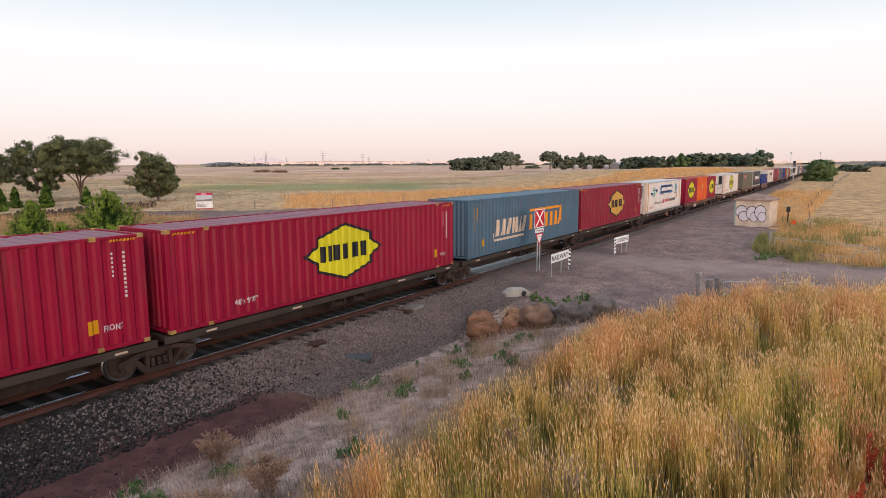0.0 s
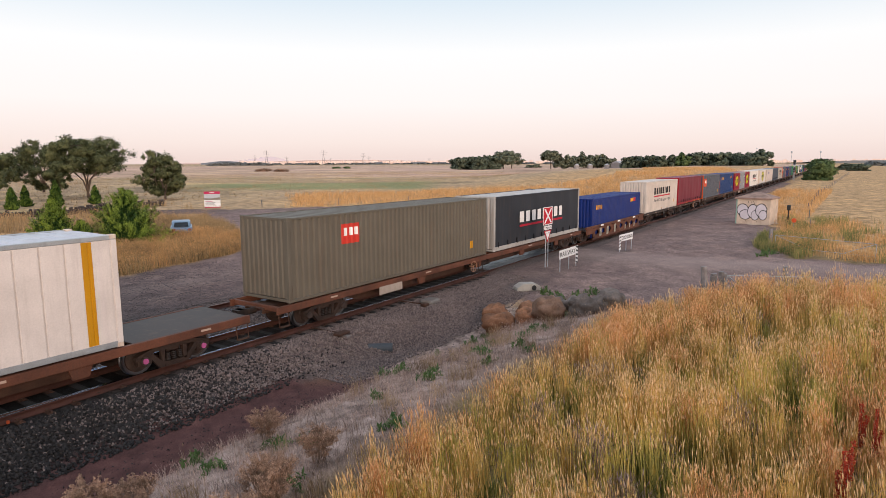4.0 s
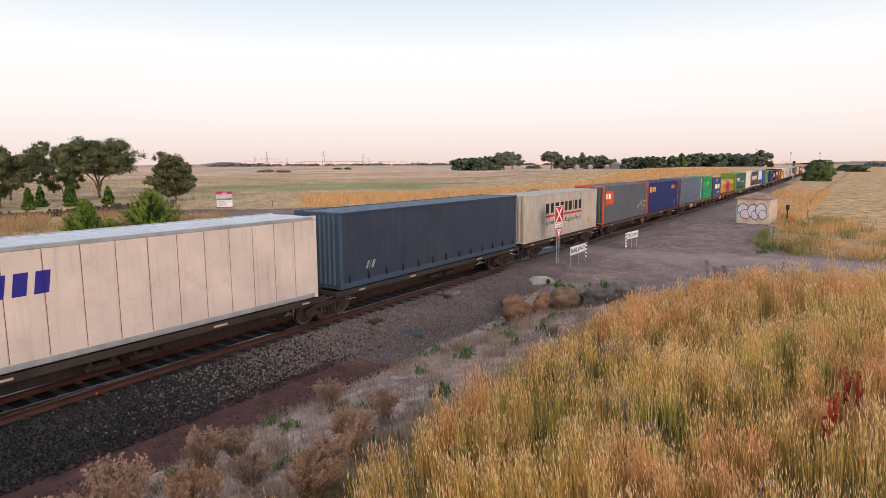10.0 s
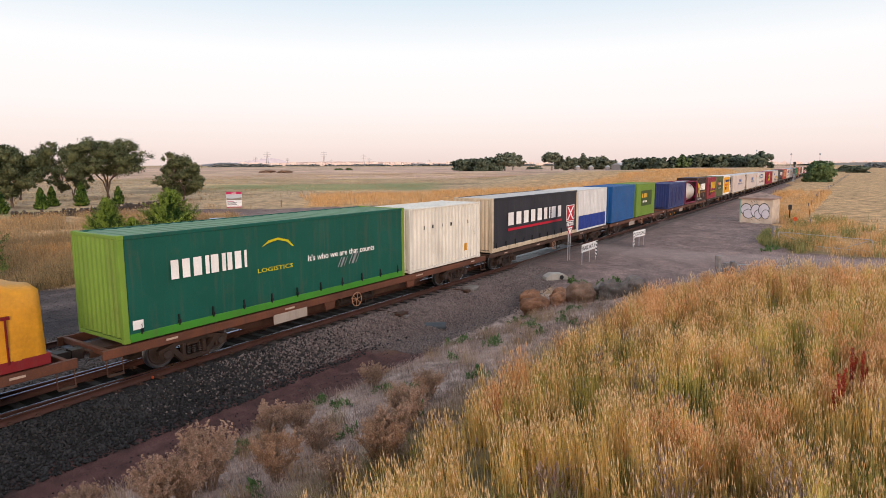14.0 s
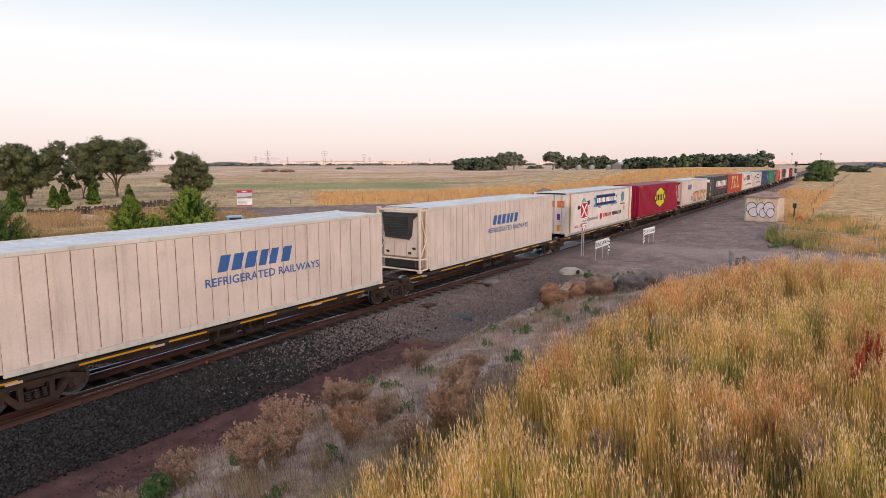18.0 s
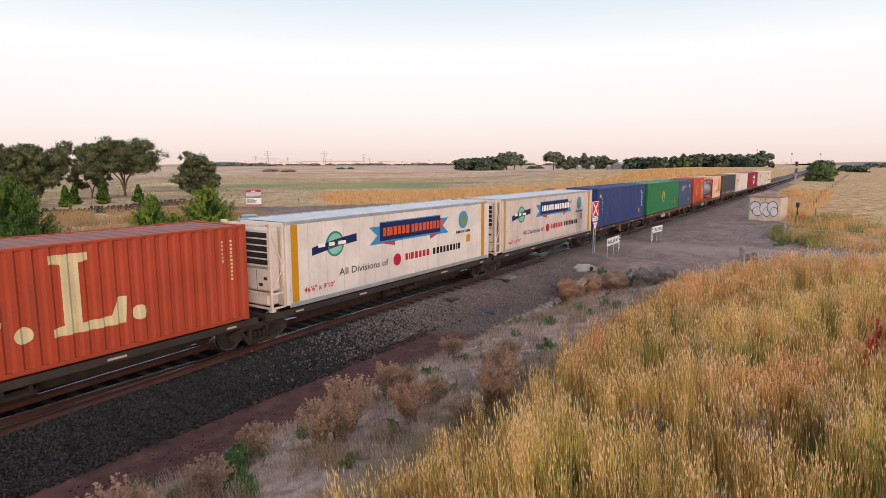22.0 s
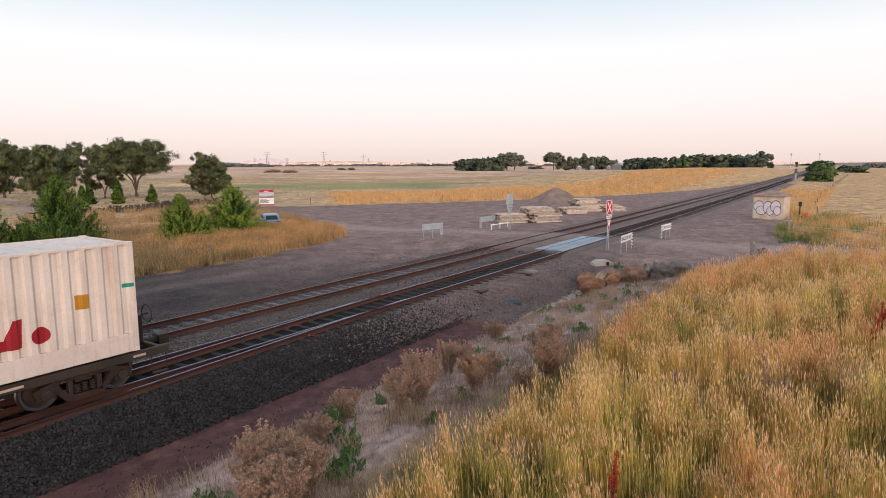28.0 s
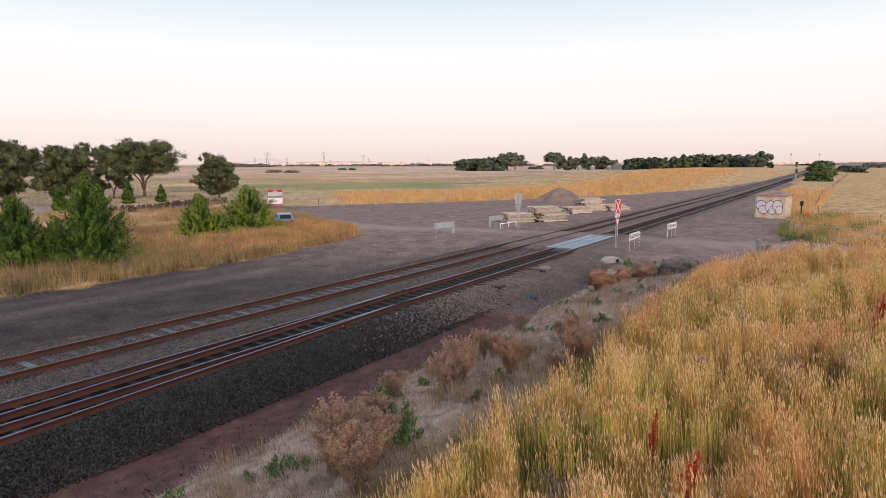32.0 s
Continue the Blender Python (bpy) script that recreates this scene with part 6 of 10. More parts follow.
def tagword(b, x, z, h, outline, n, fill, rim):
    """Fat spray-painted shapes with a dark rim."""
    for k in range(n):
        w = h * 0.92
        j = lambda: rg.uniform(-0.07, 0.07) * h
        pts = [(0.02, 0.0), (0.3, 0.04), (0.4, 0.4), (0.62, 0.0), (0.95, 0.1), (0.7, 0.5), (0.98, 0.95), (0.6, 1.0), (0.45, 0.72), (0.25, 1.02), (-0.02, 0.86), (0.2, 0.5)]
        if k % 2:
            pts = [(0.2, 0.0), (0.55, 0.0), (0.6, 0.62), (0.98, 0.7), (0.95, 1.02), (0.0, 0.9), (0.05, 0.62), (0.28, 0.6)]
        p = [(x + u * w + j(), z + v * h + j()) for u, v in pts]
        cx, cz = sum(q[0] for q in p) / len(p), sum(q[1] for q in p) / len(p)
        b.shape("graffiti", [(cx + (q[0] - cx) * 1.22, cz + (q[1] - cz) * 1.18) for q in p], rim)
        b.lift += 0.004
        b.shape("graffiti", p, fill, "sprayed graffiti")
        b.lift -= 0.004
        x += w * 1.08


tagword(b, -0.9, 0.32, 1.05, None, 3, gor, INK)
tagword(b, 2.75, 0.4, 1.0, None, 4, gye, gpu)
b.bars("scrawl", -2.6, 0.45, 0.5, (0.1, 0.35, 0.1, 0.3, 0.1, 0.2), GREYTEXT, 0.2, 0.4)
for x, z in ((2.2, 1.1), (2.3, 0.8), (2.15, 0.5), (2.45, 0.55)):
    disc(b, x, z, 0.13, gpu, n=10)
load(b, 546.69, 560.86, 0.98)
b = curtain("container", 12.19, 2.92, paint(36, 38, 46, 0.15, 0.1), paint(92, 94, 92, 0.3, 0.2), "black curtain-sided container with white wordmark blocks", G, paint(110, 118, 130, 0.3, 0.2), base=paint(92, 94, 92, 0.3, 0.2))
lineword(b, -3.7, 1.45, 0.80, 8.4, WHITE)
b.rect("sticker", 0.45, 1.35, 1.2, 1.85, paint(190, 194, 200, 0.1, 0.1))
end_marks(b, ((-0.75, -0.15, 2.15, 2.5, WHITE), (-0.75, -0.15, 1.98, 2.08, CRIMSON), (-1.0, -0.8, 0.35, 0.7, YELLOW), (0.75, 0.95, 0.35, 0.7, YELLOW), (0.75, 0.82, 1.0, 1.6, SILVER), (-0.95, -0.90, 1.0, 2.4, SILVER)))
for x in (-1.6, 0.9, 3.9):
    b.rect("notice", x, x + 0.45, 0.05, 0.2, YELLOW)
load(b, 565.28, 577.47, 1.02)
b = dry_box("container", 14.63, 2.95, BRICK, "brick-red ribbed container with cream serif marks", G, roof=paint(160, 92, 82, 0.4, 0.3), mid=True)
fcl(b, CREAM, 1.95)
codes(b, 1, CREAM, False)
load(b, 577.91, 592.54, 1.02)
b = reefer("container", 14.17, 2.93, REEFW, "white refrigerated container with blue ribbon devices", G, [(-6.2, -5.9, YELLOW), (6.3, 6.6, YELLOW)], 2)
lindsay(b, word=ORANGE)
load(b, 593.42, 607.59, 1.0)
b = reefer("container", 14.17, 2.93, REEFW2, "stained white refrigerated container with blue ribbon devices", G, [(-6.2, -6.0, paint(200, 160, 90, 0.3, 0.2)), (6.3, 6.6, YELLOW)], 2)
lindsay(b)
load(b, 608.34, 622.51, 1.0)
b = dry_box("container", 12.19, 2.90, paint(40, 62, 120, 0.3, 0.18), "navy blue ribbed container with small stickers", G, doors=True, rodm=paint(60, 66, 100))
for x, m in ((-5.0, SILVER), (5.4, SILVER)):
    for i in range(5):
        b.rect("code_mark", x - 0.07, x + 0.07, 1.0 + i * 0.26, 1.15 + i * 0.26, m)
    disc(b, x - 0.4, 2.3, 0.14, GOLD, n=10)
codes(b, 1, SILVER, True)
load(b, 623.69, 635.88, Z)
b = dry_box("container", 12.19, 2.88, MIDGREEN, "green ribbed container with round yellow device", G, roof=paint(70, 150, 130, 0.3, 0.2))
penguin(b, -0.3, 1.5, 0.46)
codes(b, 1, CREAM)
load(b, 637.01, 649.2, Z)
b = dry_box("container", 6.06, 2.82, paint(64, 82, 120, 0.35, 0.2), "slate blue ribbed container with pale device", G, roof=paint(84, 104, 140, 0.3, 0.2))
disc(b, -1.3, 1.95, 0.32, LTGREY, n=9)
b.bars("wordmark", -0.7, 1.95, 0.3, (0.7,) * 6, LTGREY, 0.15)
b.shape("device", [(1.9, 2.3), (2.2, 1.7), (2.4, 2.2)], SILVER)
codes(b, 1, SILVER)
load(b, 649.46, 655.52, Z)
b = dry_box("container", 6.06, 2.90, paint(200, 78, 52, 0.25, 0.12), "orange-red ribbed container with yellow upright marks", G, roof=paint(190, 92, 80, 0.3, 0.2))
b.rect("panel_mark", 1.7, 2.35, 0.35, 2.6, paint(216, 180, 80, 0.3, 0.1))
b.lift += 0.004
for i in range(4):
    b.rect("mark", 1.82, 2.22, 0.5 + i * 0.52, 0.85 + i * 0.52, INK)
b.lift -= 0.004
for i in range(5):
    b.rect("code_mark", -1.4, -1.1, 0.75 + i * 0.28, 0.95 + i * 0.28, CREAM)
load(b, 656.88, 662.94, Z)
tank(662.95, 669.0, Z, surf("blue_grey_tank_shell", lin(140, 152, 166), 0.35, 0.2, 0.12, 1.0, 20, 0.03, 0.3), paint(160, 26, 74, 0.2, 0.1), "blue-grey tank in a plum steel cage", 2.56)
b = dry_box("container", 6.06, 2.88, RUSTWHITE, "badly rusted cream ribbed container", G)
b.rect("scar", -0.25, 0.05, 0.55, 1.0, paint(90, 36, 24))
b.rect("scar", 2.0, 2.3, 0.85, 1.05, paint(90, 36, 24))
b.lift = 0.002
gq = random.Random(14)
for x0, x1, za, zb, m in ((0.75, 1.95, 0.28, 2.66, RUSTRUN), (2.25, 2.85, 0.4, 2.5, RUSTPALE), (-2.1, -1.0, 1.5, 2.6, RUSTPALE), (-1.9, -0.9, 0.35, 1.0, RUSTPALE), (-0.4, 0.5, 2.0, 2.62, RUSTPALE)):
    x = x0
    while x < x1:
        w = gq.uniform(0.05, 0.16)
        z0, z1 = za + gq.uniform(0.0, 0.5) ** 2 * 2, zb - gq.uniform(0.0, 0.55) ** 2 * 2
        e = (z1 - z0) * gq.uniform(0.15, 0.4)
        b.shape("rust_run", [(x, z0 + e), (x + w * 0.5, z0), (x + w, z0 + e * 0.8), (x + w, z1 - e * 0.3), (x + w * 0.6, z1), (x, z1 - e * 0.4)], m)
        x += w + (gq.uniform(0.02, 0.08) if gq.random() < 0.4 else 0.003)
b.lift = 0.004
load(b, 669.12, 675.18, Z)
b = curtain("container", 12.19, 2.90, paint(48, 50, 60, 0.35, 0.3), paint(112, 84, 50, 0.5, 0.3), "faded black curtain-sided container with rusty end", G, paint(120, 116, 118, 0.4, 0.3), SILVER, paint(74, 66, 56, 0.5, 0.4))
bm = bmesh.new()
tube(bm, (-b.L / 2 - 0.006, -0.1, 2.2), (-b.L / 2 + 0.075, -0.1, 2.2), 0.4, seg=22)
part("round_emblem", bm, paint(226, 160, 44, 0.2, 0.1), b.th, "round gold emblem on the end")
end_marks(b, ((0.55, 0.62, 0.9, 2.4, SILVER), (0.85, 0.92, 0.9, 2.4, SILVER)))
load(b, 676.82, 689.01, Z)
b = reefer("container", 14.17, 2.95, REEFW, "white refrigerated container with orange square badge", G, [(-6.25, -6.05, paint(208, 84, 50, 0.2, 0.1)), (6.3, 6.5, paint(208, 84, 50, 0.2, 0.1))], 0, seam=0.6)
b.shape("badge", [(-5.6, 2.55), (-4.2, 2.55), (-3.9, 2.25), (-3.9, 1.55), (-5.2, 1.55), (-5.6, 1.85)], paint(236, 112, 40, 0.1, 0.0), "orange badge")
b.lift += 0.004
b.bars("wordmark", -5.5, 2.05, 0.36, (0.95, 0.95, 0.85), WHITE, 0.2)
b.lift -= 0.004
b.bars("code_mark", -5.7, 1.15, 0.18, (0.6,) * 10, GREYTEXT, 0.3)
b.text("46'6\" x 9'10\"", -5.2, 0.35, 0.22, CRIMSON, 1.3)
load(b, 689.74, 703.91, Z)
b = red_star(704.6, 719.23, 2.94, cx=1.2, fill=WHITE, w=3.5, h=2.0)
b = reefer("container", 14.17, 2.86, REEFW2, "stained off-white refrigerated container", G, style=0)
b.bars("wordmark", -3.8, 1.75, 0.5, (0.8, 0.7, 0.7, 0.75), paint(54, 50, 150, 0.1, 0.0), 0.15, 0.15)
b.rect("notice", 5.0, 5.4, 0.9, 1.35, YELLOW)
load(b, 719.43, 733.6, 1.0)
b = dry_box("container", 12.05, 2.86, paint(226, 210, 200, 0.35, 0.25, dirt=(0.30, 0.12, 0.05), k=0.80), "white ribbed container with red serif marks and rust", G, tall_rail=0.5, pitch=0.38)
fcl(b, paint(166, 34, 46, 0.2, 0.1), 1.83, paint(190, 30, 46, 0.15, 0.0))
b.rect("notice", 4.55, 4.85, 1.35, 1.7, paint(200, 140, 40))
b.rect("mark", 5.7, 5.98, 1.7, 1.8, TEAL)
load(b, 734.3, 746.35, 1.0)

# ---- wagons ----
def wheel_mesh():
    bm = bmesh.new()
    seg = 28
    prof = [(0.06, 0.075), (0.11, 0.075), (0.14, 0.03), (0.34, 0.012), (0.385, 0.045), (0.455, 0.05), (0.46, -0.05), (0.485, -0.062), (0.485, -0.085), (0.385, -0.085), (0.34, -0.03), (0.14, -0.02), (0.11, -0.06), (0.06, -0.06)]
    rows = [[bm.verts.new((r * math.cos(2 * math.pi * i / seg), -h, r * math.sin(2 * math.pi * i / seg))) for r, h in prof] for i in range(seg)]
    for i in range(seg):
        a, c = rows[i], rows[(i + 1) % seg]
        for j in range(len(prof) - 1):
            f = bm.faces.new((a[j], c[j], c[j + 1], a[j + 1]))
            f.material_index = 1 if j in (4, 5, 6, 7) else 0
    bm.faces.new([r[0] for r in rows])
    bm.faces.new([r[-1] for r in rows][::-1])
    return mesh("wheel", bm, [WHEEL, TREAD])


def side_frame_mesh(s):
    """A cast bogie side: bowed top chord, sloping tension arms, spring seat, columns and axle boxes."""
    bm = bmesh.new()
    y0, y1 = s * 0.93, s * 1.09
    prism(bm, [(-1.14, 0.60), (-0.86, 0.68), (-0.60, 0.76), (0.60, 0.76), (0.86, 0.68), (1.14, 0.60), (1.14, 0.46), (0.78, 0.56), (0.56, 0.64), (-0.56, 0.64), (-0.78, 0.56), (-1.14, 0.46)], y0, y1)
    prism(bm, [(-0.80, 0.58), (-0.44, 0.14), (0.44, 0.14), (0.80, 0.58), (0.64, 0.60), (0.34, 0.27), (-0.34, 0.27), (-0.64, 0.60)], y0, y1)
    for x in (-0.38, 0.28):
        rbox(bm, x - 0.01, x + 0.11, min(y0, y1), max(y0, y1), 0.24, 0.66, 0.02)
    for x in (-0.9, 0.9):
        rbox(bm, x - 0.20, x + 0.20, min(y0, y1) - 0.01, max(y0, y1) + 0.01, 0.34, 0.60, 0.04)
    rbox(bm, -0.30, 0.30, min(y0, y1) - 0.015, max(y0, y1) + 0.015, 0.14, 0.22, 0.02)
    return mesh("side_frame", bm, BOGIE)


def spring_mesh():
    """One coil spring as a ringed column."""
    bm = bmesh.new()
    seg = 8
    rows = [[bm.verts.new((r * math.cos(2 * math.pi * i / seg), r * math.sin(2 * math.pi * i / seg), 0.29 + 0.0285 * k)) for i in range(seg)]
            for k, r in enumerate((0.05, 0.078, 0.05, 0.078, 0.05, 0.078, 0.05, 0.078, 0.05))]
    for a, c in zip(rows[:-1], rows[1:]):
        for i in range(seg):
            bm.faces.new((a[i], a[(i + 1) % seg], c[(i + 1) % seg], c[i]))
    return mesh("spring", bm, GRIME)


def axle_mesh():
    bm = bmesh.new()
    tube(bm, (0, -1.12, 0.46), (0, 1.12, 0.46), 0.075, seg=12)
    for s in (-1, 1):
        tube(bm, (0, s * 1.02, 0.46), (0, s * 1.15, 0.46), 0.135, 0.12, seg=14)
    return mesh("axle", bm, WHEEL)


def bolster_mesh():
    bm = bmesh.new()
    rbox(bm, -0.22, 0.22, -1.02, 1.02, 0.52, 0.72, 0.03)
    tube(bm, (0, 0, 0.72), (0, 0, 0.86), 0.25, seg=14)
    return mesh("bolster", bm, BOGIE)


def bogie(parent, x, caps=None):
    bg = again("bogie", cached("bolster", bolster_mesh), parent, pose(x, 0, 0), "three-piece cast steel bogie")
    for s in (-1, 1):
        again("side_frame", cached(("sideframe", s), lambda: side_frame_mesh(s)), bg)
    for xx in (-0.18, 0.0, 0.18):
        for s in (-1, 1):
            again("spring", cached("spring", spring_mesh), bg, pose(xx, s * 1.04, 0))
    for xx in (-0.9, 0.9):
        again("axle", cached("axle", axle_mesh), bg, pose(xx, 0, 0))
        for s in (-1, 1):
            again("wheel", cached("wheel", wheel_mesh), bg, pose(xx, s * 0.72, 0.485, 0, 0, 0 if s < 0 else 180))
        if caps:
            bm = bmesh.new()
            tube(bm, (xx, -1.18, 0.46), (xx, -1.145, 0.46), 0.08, seg=10)
            part("axle_cap", bm, caps, bg, "coloured axle cap")
    return bg


def handbrake(parent, x, mat, z=0.62):
    bm = bmesh.new()
    ring(bm, (x, -1.27, z), 0.27, 0.017, "y", 20, 5)
    for k in range(3):
        a = math.pi * k / 3 + 0.3
        tube(bm, (x - 0.27 * math.cos(a), -1.27, z - 0.27 * math.sin(a)), (x + 0.27 * math.cos(a), -1.27, z + 0.27 * math.sin(a)), 0.012, seg=5)
    tube(bm, (x, -1.28, z), (x, -1.0, z), 0.03, seg=6)
    part("handbrake_wheel", bm, mat, parent, "spoked handbrake wheel")


def footstep(parent, x, z, mat, w=0.42, drop=0.5):
    bm = bmesh.new()
    for xx in (x - w / 2, x + w / 2):
        tube(bm, (xx, -1.2, z), (xx, -1.24, z - drop), 0.016, seg=5)
    rbox(bm, x - w / 2, x + w / 2, -1.30, -1.18, z - drop - 0.02, z - drop + 0.02, 0.005)
    part("footstep", bm, mat, parent)


def coupler(parent, x, s):
    bm = bmesh.new()
    rbox(bm, min(x, x + s * 0.55), max(x, x + s * 0.55), -0.09, 0.09, 0.72, 0.92, 0.02)
    rbox(bm, min(x + s * 0.45, x + s * 0.75), max(x + s * 0.45, x + s * 0.75), -0.17, 0.15, 0.68, 0.96, 0.04)
    part("coupler", bm, GRIME, parent, "knuckle coupler")


GW = "wagons of the train"
DULLSILL = surf("dull_brown_steel", (0.034, 0.022, 0.016), 0.7, 0.0, 0.35, 1.2, 30.0, 0.15, 0.45, (0.025, 0.018, 0.014), 0.35)
PLATE = paint(206, 178, 160, 0.3, 0.3)


def wagon(l, r, bogies, top=1.07, style="brown", plates=True, brake=None, ends=(True, True), caps=None):
    """A skeletal flat wagon: deep centre sill, side sills, cross bearers, bogies."""
    L, c = r - l, (l + r) / 2
    mat = {"brown": SILL, "slim": GRIME, "grime": DULLSILL, "dark": RUST}[style]
    label = {"brown": "rust-brown skeletal flat wagon with white plates", "slim": "grimy slim-sill container wagon with yellow edge line", "grime": "grimy dark container flat wagon", "dark": "dark rusty container flat wagon"}[style]
    th = thing("flat_wagon", label, "wagon", GW)
    bx = [q - c for q in bogies]
    lo = min(bx) + 1.5 if min(bx) < 0 else -L / 2 + 1.4
    hi = max(bx) - 1.5 if max(bx) > 0 else L / 2 - 1.4
    bm = bmesh.new()
    deep = 0.34 if style != "slim" else 0.42
    for s in (-1, 1):
        y0, y1 = s * 0.42, s * 0.48
        prism(bm, [(-L / 2 + 0.1, top - 0.16), (L / 2 - 0.1, top - 0.16), (L / 2 - 0.1, top - 0.32), (hi + 0.3, top - 0.34), (hi - 0.9, deep), (lo + 0.9, deep), (lo - 0.3, top - 0.34), (-L / 2 + 0.1, top - 0.32)], y0, y1)
    rbox(bm, -L / 2 + 0.1, L / 2 - 0.1, -0.45, 0.45, top - 0.17, top - 0.13, 0.01)
    part("centre_sill", bm, RUST if style == "brown" else GRIME, th)
    for s in (-1, 1):
        bm = bmesh.new()
        h = 0.24 if style == "brown" else (0.12 if style == "slim" else 0.2)
        y0, y1 = (-1.24, -1.18) if s < 0 else (1.18, 1.24)
        rbox(bm, -L / 2 + 0.05, L / 2 - 0.05, y0, y1, top - 0.02 - h, top - 0.02, 0.012)
        rbox(bm, -L / 2 + 0.05, L / 2 - 0.05, y0 - 0.02 if s > 0 else y0, y1 if s > 0 else y1 + 0.06, top - 0.035, top - 0.012, 0.006)
        part("side_sill", bm, mat, th)
        if style == "slim" and s < 0:
            bm = bmesh.new()
            k = 0
            x = -L / 2 + 0.6
            while x < L / 2 - 1.0:
                rbox(bm, x, min(x + 1.5 + 0.5 * math.sin(x), L / 2 - 0.5), -1.249, -1.238, top - 0.10, top - 0.05, 0.003)
                x += 2.4
            part("edge_line", bm, YELLOW, th, "worn yellow edge line")
    n = max(int(L / 2.4), 3)
    for i in range(n + 1):
        x = -L / 2 + 0.25 + i * (L - 0.5) / n
        again("cross_bearer", cached(("bearer", mat.name), lambda: bar(-0.06, 0.06, -1.18, 1.18, -0.2, -0.03, mat)), th, pose(x, 0, top))
    if style in ("brown", "dark"):
        for i in range(int(L / 5.0)):
            x = -L / 2 + 3.4 + i * 5.0
            if lo < x < hi:
                bm = bmesh.new()
                prism(bm, [(x - 0.3, top - 0.24), (x + 0.3, top - 0.24), (x + 0.2, top - 0.55), (x - 0.2, top - 0.55)], -1.2, -1.12)
                part("bracket", bm, mat, th)
    if plates:
        for x, w in ((-L * 0.40, 0.36), (-L * 0.18, 0.42), (L * 0.2, 0.5), (L * 0.43, 0.34)):
            bm = bmesh.new()
            rbox(bm, x - w / 2, x + w / 2, -1.252, -1.238, top - 0.145, top - 0.085, 0.003)
            part("number_plate", bm, PLATE, th, "grubby white plate")
    if style == "brown":
        bm = bmesh.new()
        rbox(bm, lo + 1.4, lo + 2.9, -1.25, -1.2, top - 0.55, top - 0.22, 0.008)
        part("data_panel", bm, paint(190, 172, 160, 0.4, 0.3), th, "stencilled data panel")
    for x in bx:
        bogie(th, x, caps)
    if brake is not None:
        handbrake(th, brake - c, paint(186, 140, 112, 0.4, 0.3))
        footstep(th, brake - c + 0.75, top - 0.2, GRIME)
    if ends[0]:
        coupler(th, -L / 2 + 0.15, -1)
        footstep(th, -L / 2 + 0.35, top - 0.2, RUST if style == "brown" else GRIME)
    if ends[1]:
        coupler(th, L / 2 - 0.15, 1)
        footstep(th, L / 2 - 0.35, top - 0.2, RUST if style == "brown" else GRIME)
    bm = bmesh.new()
    for x in (-0.8, 0.4):
        tube(bm, (x, -0.75, top - 0.55), (x + 0.9, -0.75, top - 0.55), 0.13, seg=10)
        rbox(bm, x + 0.1, x + 0.2, -0.9, -0.3, top - 0.55, top - 0.2, 0.01)
        rbox(bm, x + 0.7, x + 0.8, -0.9, -0.3, top - 0.55, top - 0.2, 0.01)
    part("brake_gear", bm, GRIME, th)
    CARS.append((th, c, 0.0))
    return th


# shared-bogie platforms and separate wagons, front to back
wagon(-3.6, 11.80, [11.85], 1.05, "grime", ends=(False, False))
wagon(11.90, 27.35, [27.45], 1.05, "grime", ends=(False, False))
wagon(27.55, 42.95, [43.05], 1.05, "grime", brake=36.4, ends=(False, False))
wagon(43.15, 58.5, [58.6], 1.05, "grime", ends=(False, False))
wagon(58.7, 74.7, [72.9], 1.05, "grime", brake=67.6, ends=(False, True))
wagon(75.6, 95.5, [77.9, 93.1], 1.05, "brown", brake=87.4)
empty_deck = wagon(96.6, 120.2, [99.2, 117.6], 1.05, "brown", brake=109.6, caps=paint(196, 96, 150))
for x0, x1 in ((-11.7, -6.3), (8.0, 11.7)):
    bm = bmesh.new()
    rbox(bm, x0, x1, -1.15, 1.15, 0.985, 1.03, 0.01)
    part("deck_plate", bm, paint(74, 62, 58, 0.4, 0.4), empty_deck, "dusty steel deck plate")
wagon(121.2, 148.9, [123.7, 146.4], 1.05, "brown", brake=134.0)
wagon(164.6, 177.65, [167.0, 175.5], 1.05, "grime")
wagon(177.75, 190.6, [180.2, 187.6], 1.05, "dark", brake=185.9)
wagon(191.2, 217.2, [194.2, 213.6], 1.05, "dark", brake=207.9)
wagon(217.3, 236.9, [219.8, 234.6], 1.05, "brown", brake=225.8)
wagon(237.2, 250.6, [239.0, 250.75], 1.05, "grime", ends=(True, False))
wagon(250.9, 265.9, [266.0], 1.05, "grime", ends=(False, False))
wagon(266.1, 281.5, [281.7], 1.05, "grime", ends=(False, False))
wagon(281.9, 297.3, [295.7], 1.05, "grime", ends=(False, True))
wagon(297.7, 310.8, [299.7, 308.6], 1.05, "grime")
wagon(311.3, 337.0, [314.3, 333.6], 1.05, "dark", brake=322.6)
wagon(337.4, 357.4, [340.2, 354.4], 1.05, "brown", brake=346.2)
wagon(357.8, 377.7, [360.2, 374.7], 1.05, "brown", brake=367.0)
wagon(378.2, 398.2, [381.0, 395.4], 1.05, "brown", brake=388.0)
wagon(398.5, 417.7, [400.8, 415.2], 1.05, "dark", brake=407.0)
wagon(418.1, 436.2, [420.4, 433.4], 1.05, "brown", brake=427.0)
wagon(436.6, 457.6, [439.2, 455.4], 1.05, "brown", brake=447.4, caps=YELLOW)
wagon(457.9, 477.4, [460.3, 474.6], 1.05, "grime", brake=466.6)
wagon(479.5, 495.3, [481.6, 495.4], 0.96, "slim", ends=(True, False))
wagon(495.5, 512.1, [512.2], 0.96, "slim", ends=(False, False))
